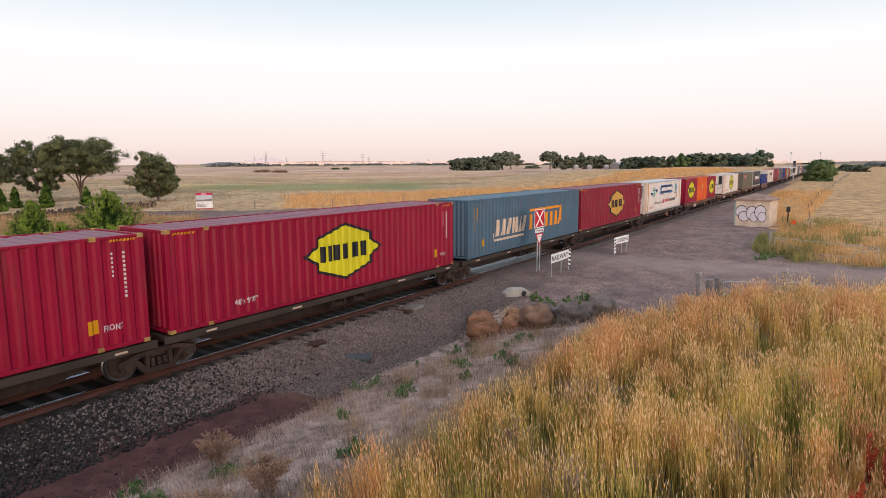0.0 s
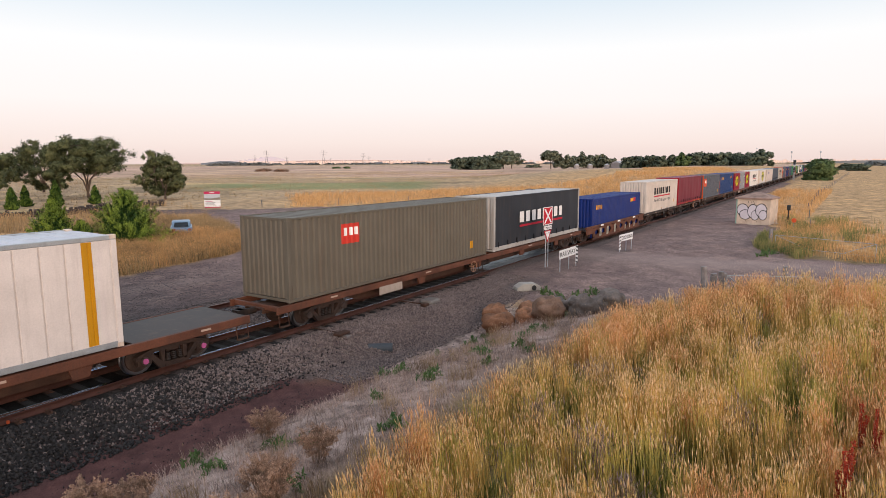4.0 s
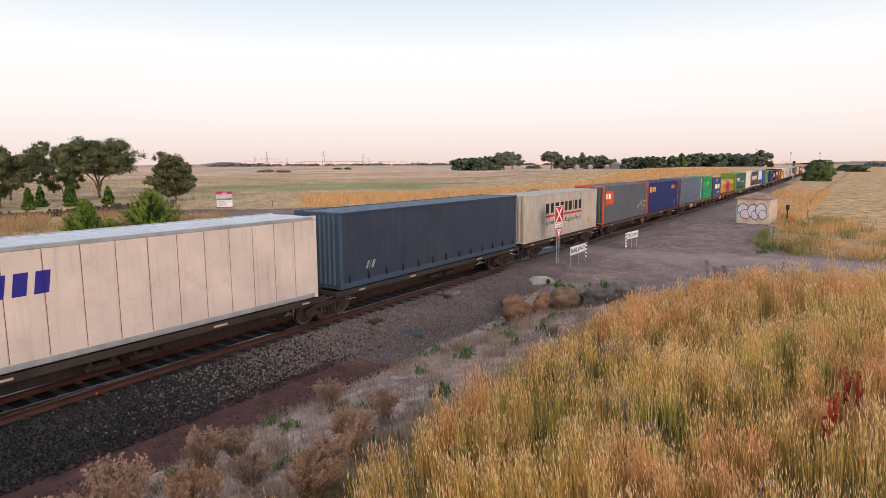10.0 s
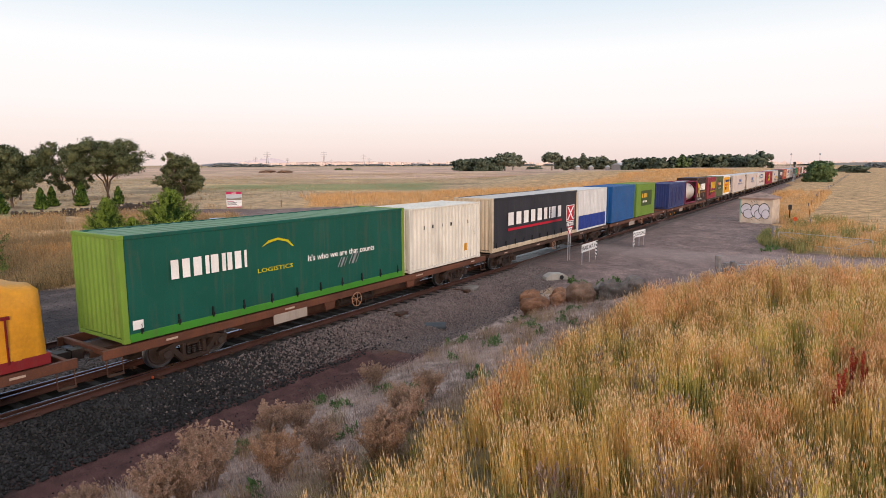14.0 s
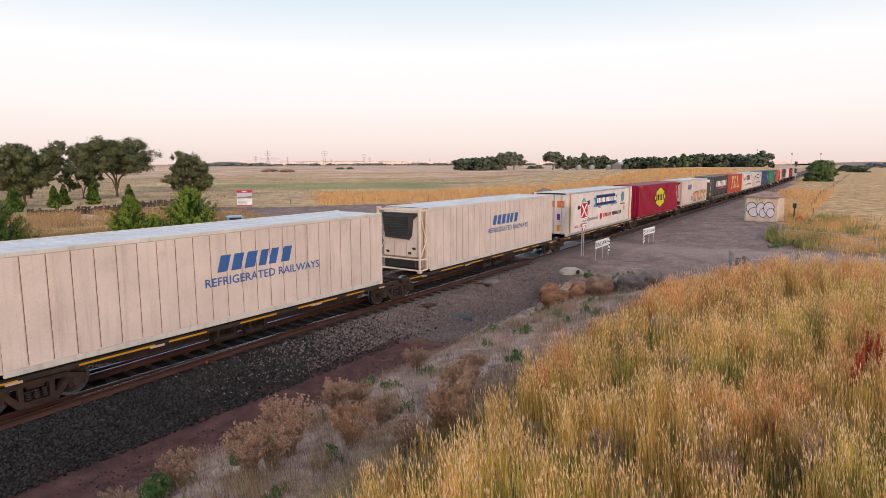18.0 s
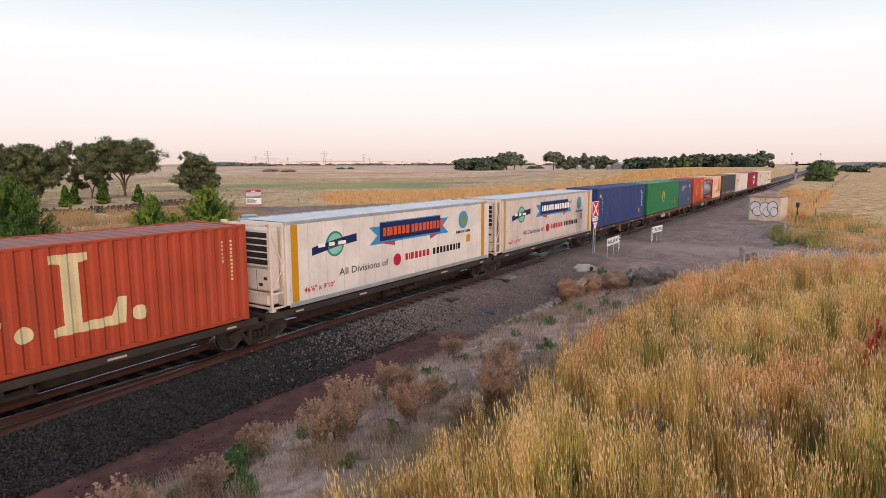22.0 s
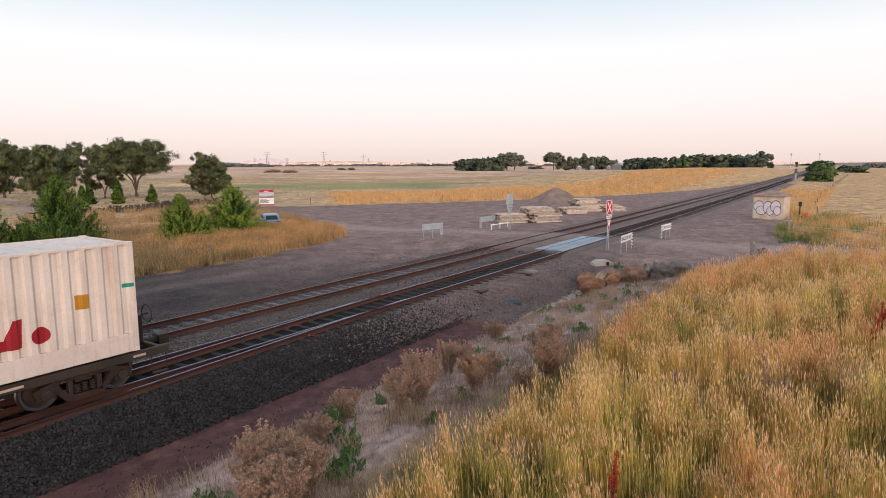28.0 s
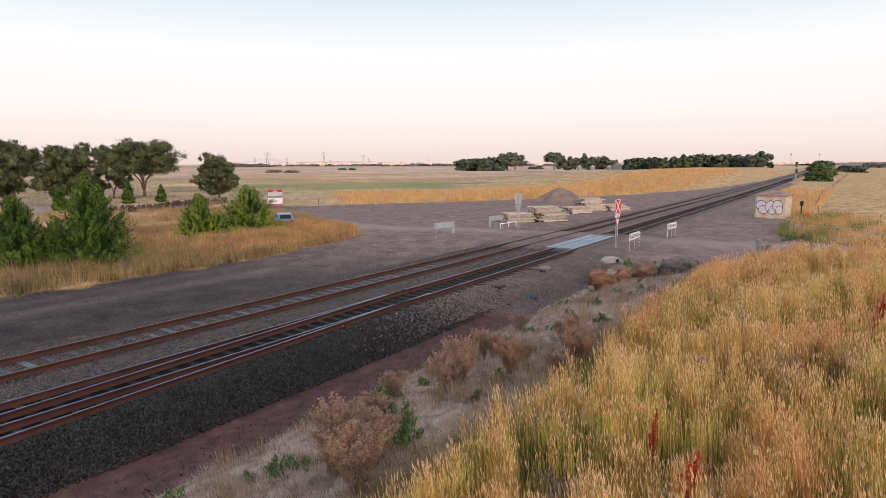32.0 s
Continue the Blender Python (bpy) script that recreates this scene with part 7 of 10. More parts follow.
wagon(512.3, 528.6, [528.8], 0.94, "slim", ends=(False, False))
wagon(529.0, 545.4, [545.6], 0.94, "slim", ends=(False, False))
slim_last = wagon(545.8, 564.0, [562.2], 0.96, "slim", ends=(False, True))
bm = bmesh.new()
rbox(bm, 8.75, 9.05, -0.75, -0.35, 0.8, 1.75, 0.05)
ring(bm, (9.15, -0.55, 1.6), 0.26, 0.018, "x", 18, 5)
part("brake_stand", bm, RUST, slim_last, "rusty brake stand at the wagon end")
wagon(564.6, 577.6, [567.4, 577.7], 1.0, "grime", ends=(True, False))
wagon(577.8, 592.9, [593.0], 1.0, "grime", ends=(False, False))
wagon(593.1, 607.9, [608.0], 0.98, "grime", ends=(False, False))
wagon(608.1, 622.9, [621.2], 0.98, "grime", ends=(False, True))
wagon(623.3, 636.3, [625.4, 633.9], 1.05, "dark", brake=629.0)
wagon(636.7, 655.9, [639.3, 653.4], 1.05, "brown", brake=645.3)
wagon(656.5, 675.6, [658.8, 673.2], 1.05, "brown", brake=664.6)
wagon(676.3, 689.3, [678.6, 689.5], 1.05, "grime", ends=(True, False))
wagon(689.7, 704.1, [704.2], 1.05, "grime", ends=(False, False))
wagon(704.3, 719.3, [719.4], 1.05, "grime", ends=(False, False))
wagon(719.5, 734.2, [734.3], 0.98, "grime", ends=(False, False))
last = wagon(734.4, 747.2, [745.0], 0.98, "grime", ends=(False, True))
bm = bmesh.new()
rbox(bm, 5.75, 6.05, -0.55, -0.25, 0.95, 1.75, 0.03)
ring(bm, (6.2, -0.5, 1.75), 0.24, 0.016, "x", 18, 5)
tube(bm, (6.05, -0.5, 1.75), (6.22, -0.5, 1.75), 0.03, seg=6)
part("brake_column", bm, GRIME, last, "handbrake column at the last wagon's end")

# well wagon with low sides
def well_wagon(l, r):
    L, c = r - l, (l + r) / 2
    th = thing("well_wagon", "rusty well wagon with oval side holes and sprayed graffiti", "wagon", GW)
    for s in (-1, 1):
        bm = bmesh.new()
        y0, y1 = (-1.36, -1.30) if s < 0 else (1.30, 1.36)
        n = 8
        w = (L - 3.4) / n
        for i in range(n):
            x0 = -L / 2 + 1.7 + i * w
            a, e = [], []
            seg = 16
            for k in range(seg):
                t = 2 * math.pi * k / seg
                a.append((x0 + w / 2 + 0.42 * math.cos(t), 0.66 + 0.20 * math.sin(t)))
                q = (math.cos(t), math.sin(t))
                m = max(abs(q[0]) / (w / 2), abs(q[1]) / 0.39)
                e.append((x0 + w / 2 + q[0] / m, 0.64 + q[1] / m))
            for yy in (y0, y1):
                va = [bm.verts.new((p[0], yy, p[1])) for p in a]
                ve = [bm.verts.new((p[0], yy, p[1])) for p in e]
                for k in range(seg):
                    j = (k + 1) % seg
                    bm.faces.new((va[k], va[j], ve[j], ve[k]))
        rbox(bm, -L / 2 + 0.2, L / 2 - 0.2, y0 - 0.03, y1 + 0.03, 1.02, 1.18, 0.012)
        rbox(bm, -L / 2 + 1.6, L / 2 - 1.6, y0 - 0.02, y1 + 0.02, 0.18, 0.28, 0.012)
        for x in (-L / 2 + 0.3, L / 2 - 1.7):
            rbox(bm, x, x + 1.4, y0, y1, 0.62, 1.05, 0.02)
        side = part("well_side", bm, SILL, th)
        if s < 0:
            for i, x in enumerate((-4.6, -3.0, -1.2, 1.6, 2.8, 4.1)):
                bm = bmesh.new()
                pts = [(0, 0), (0.5, 0.02), (0.5, 0.16), (0.2, 0.2), (0.5, 0.5), (0.4, 0.66), (0.0, 0.6), (0.12, 0.35)]
                k = 1.0 if i < 3 else 0.6
                vs = [bm.verts.new((x + u * k, -1.394, 0.30 + v * k)) for u, v in pts]
                bm.faces.new(vs)
                bmesh.ops.triangulate(bm, faces=bm.faces[:])
                part("graffiti", bm, paint(186, 176, 160, 0.2, 0.1), side, "pale sprayed graffiti")
    bm = bmesh.new()
    rbox(bm, -L / 2 + 1.7, L / 2 - 1.7, -1.3, 1.3, 0.17, 0.23, 0.01)
    for x in (-L / 2 + 0.1, L / 2 - 1.75):
        rbox(bm, x, x + 1.65, -1.3, 1.3, 0.86, 1.0, 0.02)
    part("well_floor", bm, GRIME, th)
    for x in (-L / 2 + 0.55, L / 2 - 0.55):
        bogie(th, x)
    coupler(th, -L / 2 + 0.05, -1)
    coupler(th, L / 2 - 0.05, 1)
    for x in (-4.0, 0.0, 4.2):
        bm = bmesh.new()
        rbox(bm, x - 0.3, x + 0.3, -1.405, -1.388, 1.04, 1.16, 0.003)
        part("number_plate", bm, WHITE, th)
    CARS.append((th, c, 0.0))


well_wagon(149.3, 164.3)

# ---- grass and plants ----
def blades(name, x, y, h, w, lean, mats, label, heads=0.0, head_len=0.10, head_w=0.009, seed=1, bend=0.35, sink=0.02, kind="stuff"):
    """Stalks as narrow bent strips, some with seed heads, in one mesh."""
    g = np.random.default_rng(seed)
    n = len(x)
    z = height(x, y) - sink
    a = g.uniform(0, 2 * np.pi, n)
    side = np.stack([np.cos(a), np.sin(a), 0 * a], -1) * (w * g.uniform(0.7, 1.3, n))[:, None]
    la = g.uniform(0, 2 * np.pi, n)
    amt = np.abs(g.normal(0, bend, n)) * h
    tip = np.stack([np.cos(la) * amt * 0.6 + lean[0] * h, np.sin(la) * amt * 0.6 + lean[1] * h, h * (1 - 0.10 * (amt / h) ** 2)], -1)
    base = np.stack([x, y, z], -1)
    mid = base + tip * np.array([0.36, 0.36, 0.55])
    top = base + tip
    co = np.stack([base - side, base + side, mid - side * 0.8, mid + side * 0.8, top - side * 0.15], 1)
    f = (np.arange(n) * 5)[:, None, None] + np.array([(0, 1, 3), (0, 3, 2), (2, 3, 4)])[None]
    verts, faces = [co.reshape(-1, 3)], [f.reshape(-1, 3)]
    mi = [np.zeros(n * 3, int)]
    if heads:
        k = g.random(n) < heads
        t, d = top[k], (top - mid)[k]
        m = len(t)
        d = d / np.linalg.norm(d, axis=1)[:, None]
        s1 = np.cross(d, np.array([0.3, 0.9, 0.1]))
        s1 = s1 / np.linalg.norm(s1, axis=1)[:, None]
        s2 = np.cross(d, s1)
        hl = (head_len * g.uniform(0.6, 1.3, m))[:, None]
        hw = (head_w * g.uniform(0.7, 1.3, m))[:, None]
        c = t - d * hl * 0.2
        ring3 = [c + (s1 * np.cos(q) + s2 * np.sin(q)) * hw for q in (0.0, 2.09, 4.19)]
        hv = np.stack([t - d * hl * 0.6, *ring3, t + d * hl * 0.5], 1)
        hf = (np.arange(m) * 5)[:, None, None] + np.array([(0, 2, 1), (0, 3, 2), (0, 1, 3), (4, 1, 2), (4, 2, 3), (4, 3, 1)])[None] + n * 5
        verts.append(hv.reshape(-1, 3))
        faces.append(hf.reshape(-1, 3))
        mi.append(np.ones(m * 6, int))
    me = arrays(name, np.concatenate(verts), np.concatenate(faces), mats, np.concatenate(mi))
    return tagged(new(name, me), label, "grass", kind=kind)


def scatter(n, x0, x1, y0, y1, keep, seed, px=1.0, clump=0.0, cs=0.5):
    """Places in a rectangle that pass a test, gathered in tufts."""
    g = np.random.default_rng(seed)
    x = x0 + (x1 - x0) * g.random(n) ** px
    y = g.uniform(y0, y1, n)
    if clump:
        k = max(int(n * clump), 1)
        i = g.integers(0, k, n)
        x = x[i] + g.normal(0, cs, n)
        y = y[i] + g.normal(0, cs, n)
    ok = keep(x, y)
    return x[ok], y[ok]


GOLDSTALK = leafy("golden_stalk", (0.30, 0.20, 0.052), (0.92, 0.60, 0.21), 0.6, 0.34, 0.9, 0.75)
GOLDHEAD = leafy("golden_seed_head", (0.76, 0.46, 0.20), (0.98, 0.72, 0.42), 0.7, 0.4, 0.8, 0.8)
GREENSTALK = leafy("green_stalk", (0.085, 0.10, 0.026), (0.42, 0.36, 0.10), 0.6, 0.25)
RUSTSTALK = leafy("rust_orange_stalk", (0.46, 0.235, 0.085), (0.96, 0.56, 0.24), 0.6, 0.36, 0.9, 0.75)
RUSTHEAD = leafy("rust_orange_head", (0.86, 0.50, 0.25), (0.95, 0.62, 0.35), 0.7, 0.5)
LIMESTALK = leafy("yellow_green_stalk", (0.24, 0.23, 0.052), (0.93, 0.675, 0.205), 0.6, 0.34, 0.9, 0.75)
STRAW = leafy("straw", (0.20, 0.135, 0.075), (0.56, 0.37, 0.188), 0.7, 0.25, 0.9, 0.7)
GREYSTRAW = leafy("grey_straw", (0.175, 0.122, 0.099), (0.64, 0.455, 0.375), 0.8, 0.15, 0.8, 0.8)
BROWNSTRAW = leafy("brown_straw", (0.20, 0.135, 0.085), (0.56, 0.38, 0.22), 0.7, 0.25)
FIELDSTRAW = leafy("field_straw", (0.46, 0.26, 0.105), (0.88, 0.525, 0.24), 0.7, 0.3)
ROADWEED = leafy("road_edge_weed", (0.12, 0.15, 0.05), (0.46, 0.38, 0.15), 0.6, 0.35)
WEED = leafy("green_weed", (0.07, 0.13, 0.045), (0.22, 0.31, 0.10), 0.6, 0.3)
DOCK = leafy("dry_brown_weed", (0.19, 0.12, 0.085), (0.60, 0.385, 0.27), 0.8, 0.35, 0.7, 0.8)
DOCKRED = leafy("red_dock", (0.28, 0.030, 0.016), (0.55, 0.085, 0.04), 0.8, 0.2)
TWIG = surf("dry_twig", (0.27, 0.18, 0.125), 0.9, 0, 0.3)


def bank_edge(x):
    """The ragged front of the tall grass."""
    x = np.asarray(x, float)
    return np.interp(x, [-12, 5, 9, 18, 20, 24, 28, 33, 40, 60], [-11.1, -11.1, -10.9, -10.9, -11.0, -12.9, -14.9, -17.2, -20, -30]) + 0.35 * wob(x, x * 0.3, 1.6)


def tall(x, y):
    return (y < bank_edge(x)) & (inside(ROAD, x, y) < -0.8)


def meadow(name, n, keep, h0, h1, mats, label, heads, seed, w=0.0066, bend=0.24, lean=(-0.06, 0.03), clump=0.022, cs=0.22, hl=0.16, hw=0.0115, area=(-9, 37, -20, -9.6, 1.15)):
    """One kind of grass, in tussocks of their own height."""
    g = np.random.default_rng(seed)
    k = max(int(n * clump), 1)
    x0, x1, y0, y1, px = area
    cx, cy = x0 + (x1 - x0) * g.random(k) ** px, g.uniform(y0, y1, k)
    ok = keep(cx, cy)
    cx, cy = cx[ok], cy[ok]
    ch = g.uniform(h0, h1, len(cx)) * (1.0 + 0.24 * wob(cx, cy, 2.2, 1.0) + 0.10 * wob(cx, cy, 0.8, 3.0)) * (1 - 0.25 * step(1.2, 0.0, bank_edge(cx) - cy)) * (1 + 0.30 * step(12, 24, cx) * step(-13.0, -16.0, cy))
    i = g.integers(0, len(cx), n)
    r = np.abs(g.normal(0, cs, n))
    q = g.uniform(0, 2 * np.pi, n)
    x, y = cx[i] + r * np.cos(q), cy[i] + r * np.sin(q)
    hh = ch[i] * g.uniform(0.72, 1.12, n) * (1 - 0.35 * np.clip(r / (cs * 2.5), 0, 1))
    ok = inside(ROAD, x, y) < -0.5
    return blades(name, x[ok], y[ok], hh[ok], w, lean, mats, label, heads, hl, hw, seed + 1, bend)


def kind_of(x, y):
    return wob(x, y, 3.4, 2.0) + 0.45 * wob(x, y, 1.1, 6.0)


meadow("tall_golden_grass", 56000, lambda x, y: tall(x, y) & (kind_of(x, y) > -0.55), 0.85, 1.25, [GOLDSTALK, GOLDHEAD], "tall golden dry grass with pale seed heads", 0.55, 22, w=0.0066, bend=0.17, lean=(-0.05, 0.07), hl=0.14, hw=0.0078, cs=0.19)
meadow("rusty_grass", 36000, lambda x, y: tall(x, y) & (kind_of(x + 5, y + 3) > 0.38 - 0.45 * step(9, 18, x)), 0.80, 1.30, [RUSTSTALK, RUSTHEAD], "fine rust-orange dry grass in drifts", 0.6, 122, 0.0052, 0.24, (-0.06, 0.08), 0.022, 0.28, 0.15, 0.0066)
meadow("green_gold_grass", 46000, lambda x, y: tall(x, y) & (kind_of(x - 7, y + 9) > -0.12), 0.80, 1.2, [LIMESTALK, GOLDHEAD], "yellow-green grass stems with golden heads", 0.55, 222, 0.0060, 0.17, (-0.04, 0.05), 0.03, 0.22, 0.12, 0.0075)
meadow("green_undergrowth", 40000, lambda x, y: tall(x, y) & (wob(x, y, 2.1, 4.0) > -0.3), 0.35, 0.8, [GREENSTALK, GREENSTALK], "green and yellow leafy undergrowth in the grass", 0, 322, 0.0085, 0.5, (-0.05, 0.05), 0.05, 0.3)
meadow("outer_golden_grass", 70000, lambda x, y: tall(x, y) & ~((x > -8.6 + 0.6 * wob(x, y, 1.3)) & (x < 36) & (y > -19.6 + 0.6 * wob(x, y, 1.1))) & (y > -38), 0.8, 1.2, [GOLDSTALK, GOLDHEAD], "tall golden dry grass spreading behind", 0.3, 522, 0.014, area=(-40, 42, -38, -9.6, 1.0), cs=0.5, clump=0.05, hw=0.014)
meadow("grey_dead_stems", 16000, lambda x, y: tall(x, y) & (wob(x, y, 1.7, 9.0) > 0.1), 0.4, 0.9, [GREYSTRAW, GREYSTRAW], "grey dead stems between the tussocks", 0.3, 422, 0.006, 0.5, (-0.05, 0.05), 0.02, 0.3)
bx, by = scatter(78000, -9, 27, -11.4, -5.2, lambda x, y: (y > bank_edge(x) - 0.9) & (y < -6.0 + 0.45 * wob(x, y, 1.5)) & (x < 25.5), 26, 1.1, 0.05, 0.2)
blades("short_grey_grass", bx, by, np.random.default_rng(5).uniform(0.07, 0.30, len(bx)) * (1 + 0.4 * wob(bx, by, 1.2, 3.0)), 0.0040, (-0.1, 0.15), [GREYSTRAW, GREYSTRAW], "short grey dried grass on the drain bank", 0.1, 0.05, 0.006, 27, 0.8)
bx, by = scatter(16000, -9, 26, -11.2, -6.0, lambda x, y: (y > bank_edge(x) - 0.7) & (wob(x, y, 1.4, 7.0) > 0.05), 126, 1.1, 0.012, 0.14)
blades("bank_tufts", bx, by, np.random.default_rng(65).uniform(0.2, 0.55, len(bx)), 0.0045, (-0.1, 0.1), [BROWNSTRAW, BROWNSTRAW], "brown and straw tufts on the drain bank", 0.25, 0.07, 0.006, 127, 0.5)
bx, by = scatter(52000, 43.5, 150, -34, -4.0, lambda x, y: (inside(ROAD, x, y) < -0.6) & (y < -6.0 + 3.2 * step(80, 150, x)) & ((x < 70 + 8 * wob(x, y, 6.0)) | (y > -12.8)) & (y > -26), 28, 1.5, 0.012, 0.75)
blades("roadside_grass", bx, by, np.random.default_rng(6).uniform(0.35, 0.95, len(bx)) * np.where(by > -16, 1.0, 0.75) * (1 + 0.3 * wob(bx, by, 3.0, 1.0)), 0.013, (-0.05, 0.05), [FIELDSTRAW, FIELDSTRAW], "orange-gold dry roadside grass beyond the crossing", 0.4, 0.12, 0.016, 29, 0.35)
bx, by = scatter(9000, 43.5, 78, -24, -9.0, lambda x, y: (inside(ROAD, x, y) < -0.2) & (wob(x, y, 2.6, 2.0) > 0.1), 128, 1.3, 0.02, 0.5)
blades("roadside_weeds", bx, by, np.random.default_rng(61).uniform(0.3, 0.95, len(bx)), 0.016, (-0.05, 0.05), [ROADWEED, STRAW], "green and straw weeds along the road edge", 0.3, 0.12, 0.016, 129, 0.4)
def g_edge(x, y):
    return step(-0.4, 0.6, wob(x, y, 2.7, 8.0))


bx, by = scatter(6000, 49, 58, -14.5, -10.2, lambda x, y: inside(ROAD, x, y) < 0.3, 228, 1.0, 0.02, 0.45)
blades("road_edge_weeds", bx, by, np.random.default_rng(62).uniform(0.25, 0.85, len(bx)), 0.018, (-0.05, 0.05), [ROADWEED, ROADWEED], "green and straw weeds where the road bends", 0.1, 0.12, 0.016, 229, 0.6)
bx, by = scatter(5000, 57, 74, -17, -10.4, lambda x, y: (inside(ROAD, x, y) < -0.3) & (wob(x, y, 3.1, 5.0) > 0.15), 328, 1.0, 0.012, 0.7)
blades("hut_weeds", bx, by, np.random.default_rng(63).uniform(0.3, 0.9, len(bx)), 0.020, (-0.05, 0.05), [ROADWEED, FIELDSTRAW], "green weeds in the grass beside the hut", 0.1, 0.12, 0.018, 329, 0.6)
VERGEBROWN = leafy("brown_green_verge_growth", (0.085, 0.072, 0.030), (0.36, 0.25, 0.115), 0.7, 0.2, 1.0, 0.6)
bx, by = scatter(42000, -6, 28, 15.5, 24, lambda x, y: (inside(YARD, x, y) < 0.15) & (y < 20 + 0.2 * np.maximum(x, 0)) & (wob(x, y, 2.4, 3.0) > -0.45), 430, 1.0, 0.03, 0.3)
blades("verge_undergrowth", bx, by, np.random.default_rng(77).uniform(0.25, 0.8, len(bx)) * (1 + 0.35 * wob(bx, by, 1.3, 5.0)), 0.010, (-0.08, 0.04), [VERGEBROWN, STRAW], "brown and greenish undergrowth along the verge", 0.12, 0.1, 0.012, 431, 0.55)
bx, by = scatter(30000, 15, 33, 17.5, 30, lambda x, y: (inside(YARD, x, y) < 0.1) & (x > 14 + 6 * g_edge(x, y)), 530, 0.8, 0.02, 0.35)
blades("verge_tip_grass", bx, by, np.random.default_rng(78).uniform(0.55, 0.95, len(bx)), 0.009, (-0.08, 0.03), [FIELDSTRAW, FIELDSTRAW], "tall orange-gold grass at the tip of the verge", 0.5, 0.14, 0.013, 531, 0.25)
bx, by = scatter(90000, -6, 40, 15.5, 42, lambda x, y: (inside(YARD, x, y) < 0.12) & (y < 20 + 10 * step(-10, 20, x) + 0.35 * np.maximum(x, 0)), 30, 1.0, 0.06, 0.5)
blades("verge_grass", bx, by, np.random.default_rng(7).uniform(0.40, 0.95, len(bx)) * (1 + 0.25 * wob(bx, by, 1.7, 2.0)), 0.011, (-0.08, 0.0), [STRAW, STRAW], "pale straw grass on the verge under the cypresses", 0.2, 0.12, 0.014, 31, 0.4)


def far_band(x, y):
    d = inside(YARD, x, y)
    return (d < -0.4) & (d > -15 - 20 * step(62, 78, x) - 8 * wob(x, y, 20.0)) & (y > 12 + 0.04 * x) & (x > 50) & (x < 270) & (((x + 9.3) * 0.558 - (y + 16.3) * 0.83) / ((x + 9.3) * 0.83 + (y + 16.3) * 0.558) > -0.165 + 0.03 * wob(x, y, 6.0))


bx, by = scatter(150000, 48, 270, 9, 105, far_band, 32, 1.3, 0.05, 0.9)
blades("field_edge_grass", bx, by, np.random.default_rng(8).uniform(0.5, 1.15, len(bx)), 0.024, (-0.05, 0.0), [FIELDSTRAW, FIELDSTRAW], "golden tall grass along the field edge", 0.15, 0.16, 0.024, 33, 0.35)
bx, by = scatter(34000, -10, 330, 40, 260, lambda x, y: (inside(YARD, x, y) < -3) & (y > 62 + 0.1 * np.maximum(0, x)), 34, 1.0, 0.12, 1.6)
blades("pasture_tussocks", bx, by, np.random.default_rng(9).uniform(0.15, 0.5, len(bx)), 0.05, (0, 0), [STRAW, STRAW], "low dry pasture tussocks", seed=35, bend=0.6)
def paddock(x, y):
    wall_y = np.interp(x, [0, 28, 36, 44, 52.5], [64, 62, 59.5, 65, 66])
    return (inside(YARD, x, y) < -0.3) & (y < wall_y - 0.6) & (y > 21 + 0.3 * np.maximum(x, 0)) & (wob(x, y, 7.0, 4.0) > -0.35) & ((x > 12 + 0.25 * (y - 20)) | (y < 34))


bx, by = scatter(60000, 0, 52, 22, 66, paddock, 134, 1.0, 0.04, 0.7)
blades("paddock_grass", bx, by, np.random.default_rng(91).uniform(0.4, 0.95, len(bx)) * (1 + 0.3 * wob(bx, by, 2.5, 2.0)), 0.016, (-0.06, 0.0), [STRAW, FIELDSTRAW], "orange-gold dry grass in the paddock before the wall", 0.3, 0.14, 0.018, 135, 0.35)
bx, by = scatter(7000, -10, 26, 7, 18, lambda x, y: (np.abs(inside(YARD, x, y)) < 0.6) & (y > 12), 36)
blades("yard_edge_tufts", bx, by, np.random.default_rng(10).uniform(0.06, 0.22, len(bx)), 0.006, (0, 0), [STRAW, STRAW], "thin straw tufts along the gravel edge", seed=37, bend=0.6)


def leaf_cloud(g, centers, radii, per, size, up=0.3, flat=1.0, long=1.7, soft=False):
    """Leaf quads scattered in ellipsoids; returns corners and faces."""
    c = np.repeat(centers, per, 0)
    r = np.repeat(radii, per, 0)
    n = len(c)
    d = g.normal(size=(n, 3))
    d /= np.linalg.norm(d, axis=1)[:, None]
    p = c + (g.normal(0, 0.52, (n, 3)) * r if soft else d * r * (g.random(n) ** 0.45)[:, None])
    u = g.normal(size=(n, 3))
    u[:, 2] = u[:, 2] * flat + up
    u /= np.linalg.norm(u, axis=1)[:, None]
    v = np.cross(u, g.normal(size=(n, 3)))
    v /= np.linalg.norm(v, axis=1)[:, None]
    s = (size * g.uniform(0.6, 1.4, n))[:, None]
    q = np.stack([p - v * s * 0.5, p + u * s * long * 0.5 - v * s * 0.1, p + v * s * 0.5, p - u * s * long * 0.5 + v * s * 0.1], 1)
    return q.reshape(-1, 3), np.arange(n * 4).reshape(n, 4)


# horizon leaves, greyed and paled in colour to imitate haze
HAZELEAF = leafy("haze_tinted_far_leaves", (0.16, 0.17, 0.175), (0.27, 0.27, 0.26), 0.8, 0.0)
GUMLEAF = leafy("gum_leaves", (0.058, 0.070, 0.034), (0.245, 0.25, 0.108), 0.6, 0.2, 1.0, 0.45)
# far pines and gums: both base colours are lifted to imitate distance haze
PINELEAF = leafy("haze_paled_pine_needles", (0.060, 0.082, 0.058), (0.19, 0.21, 0.135), 0.6, 0.1)
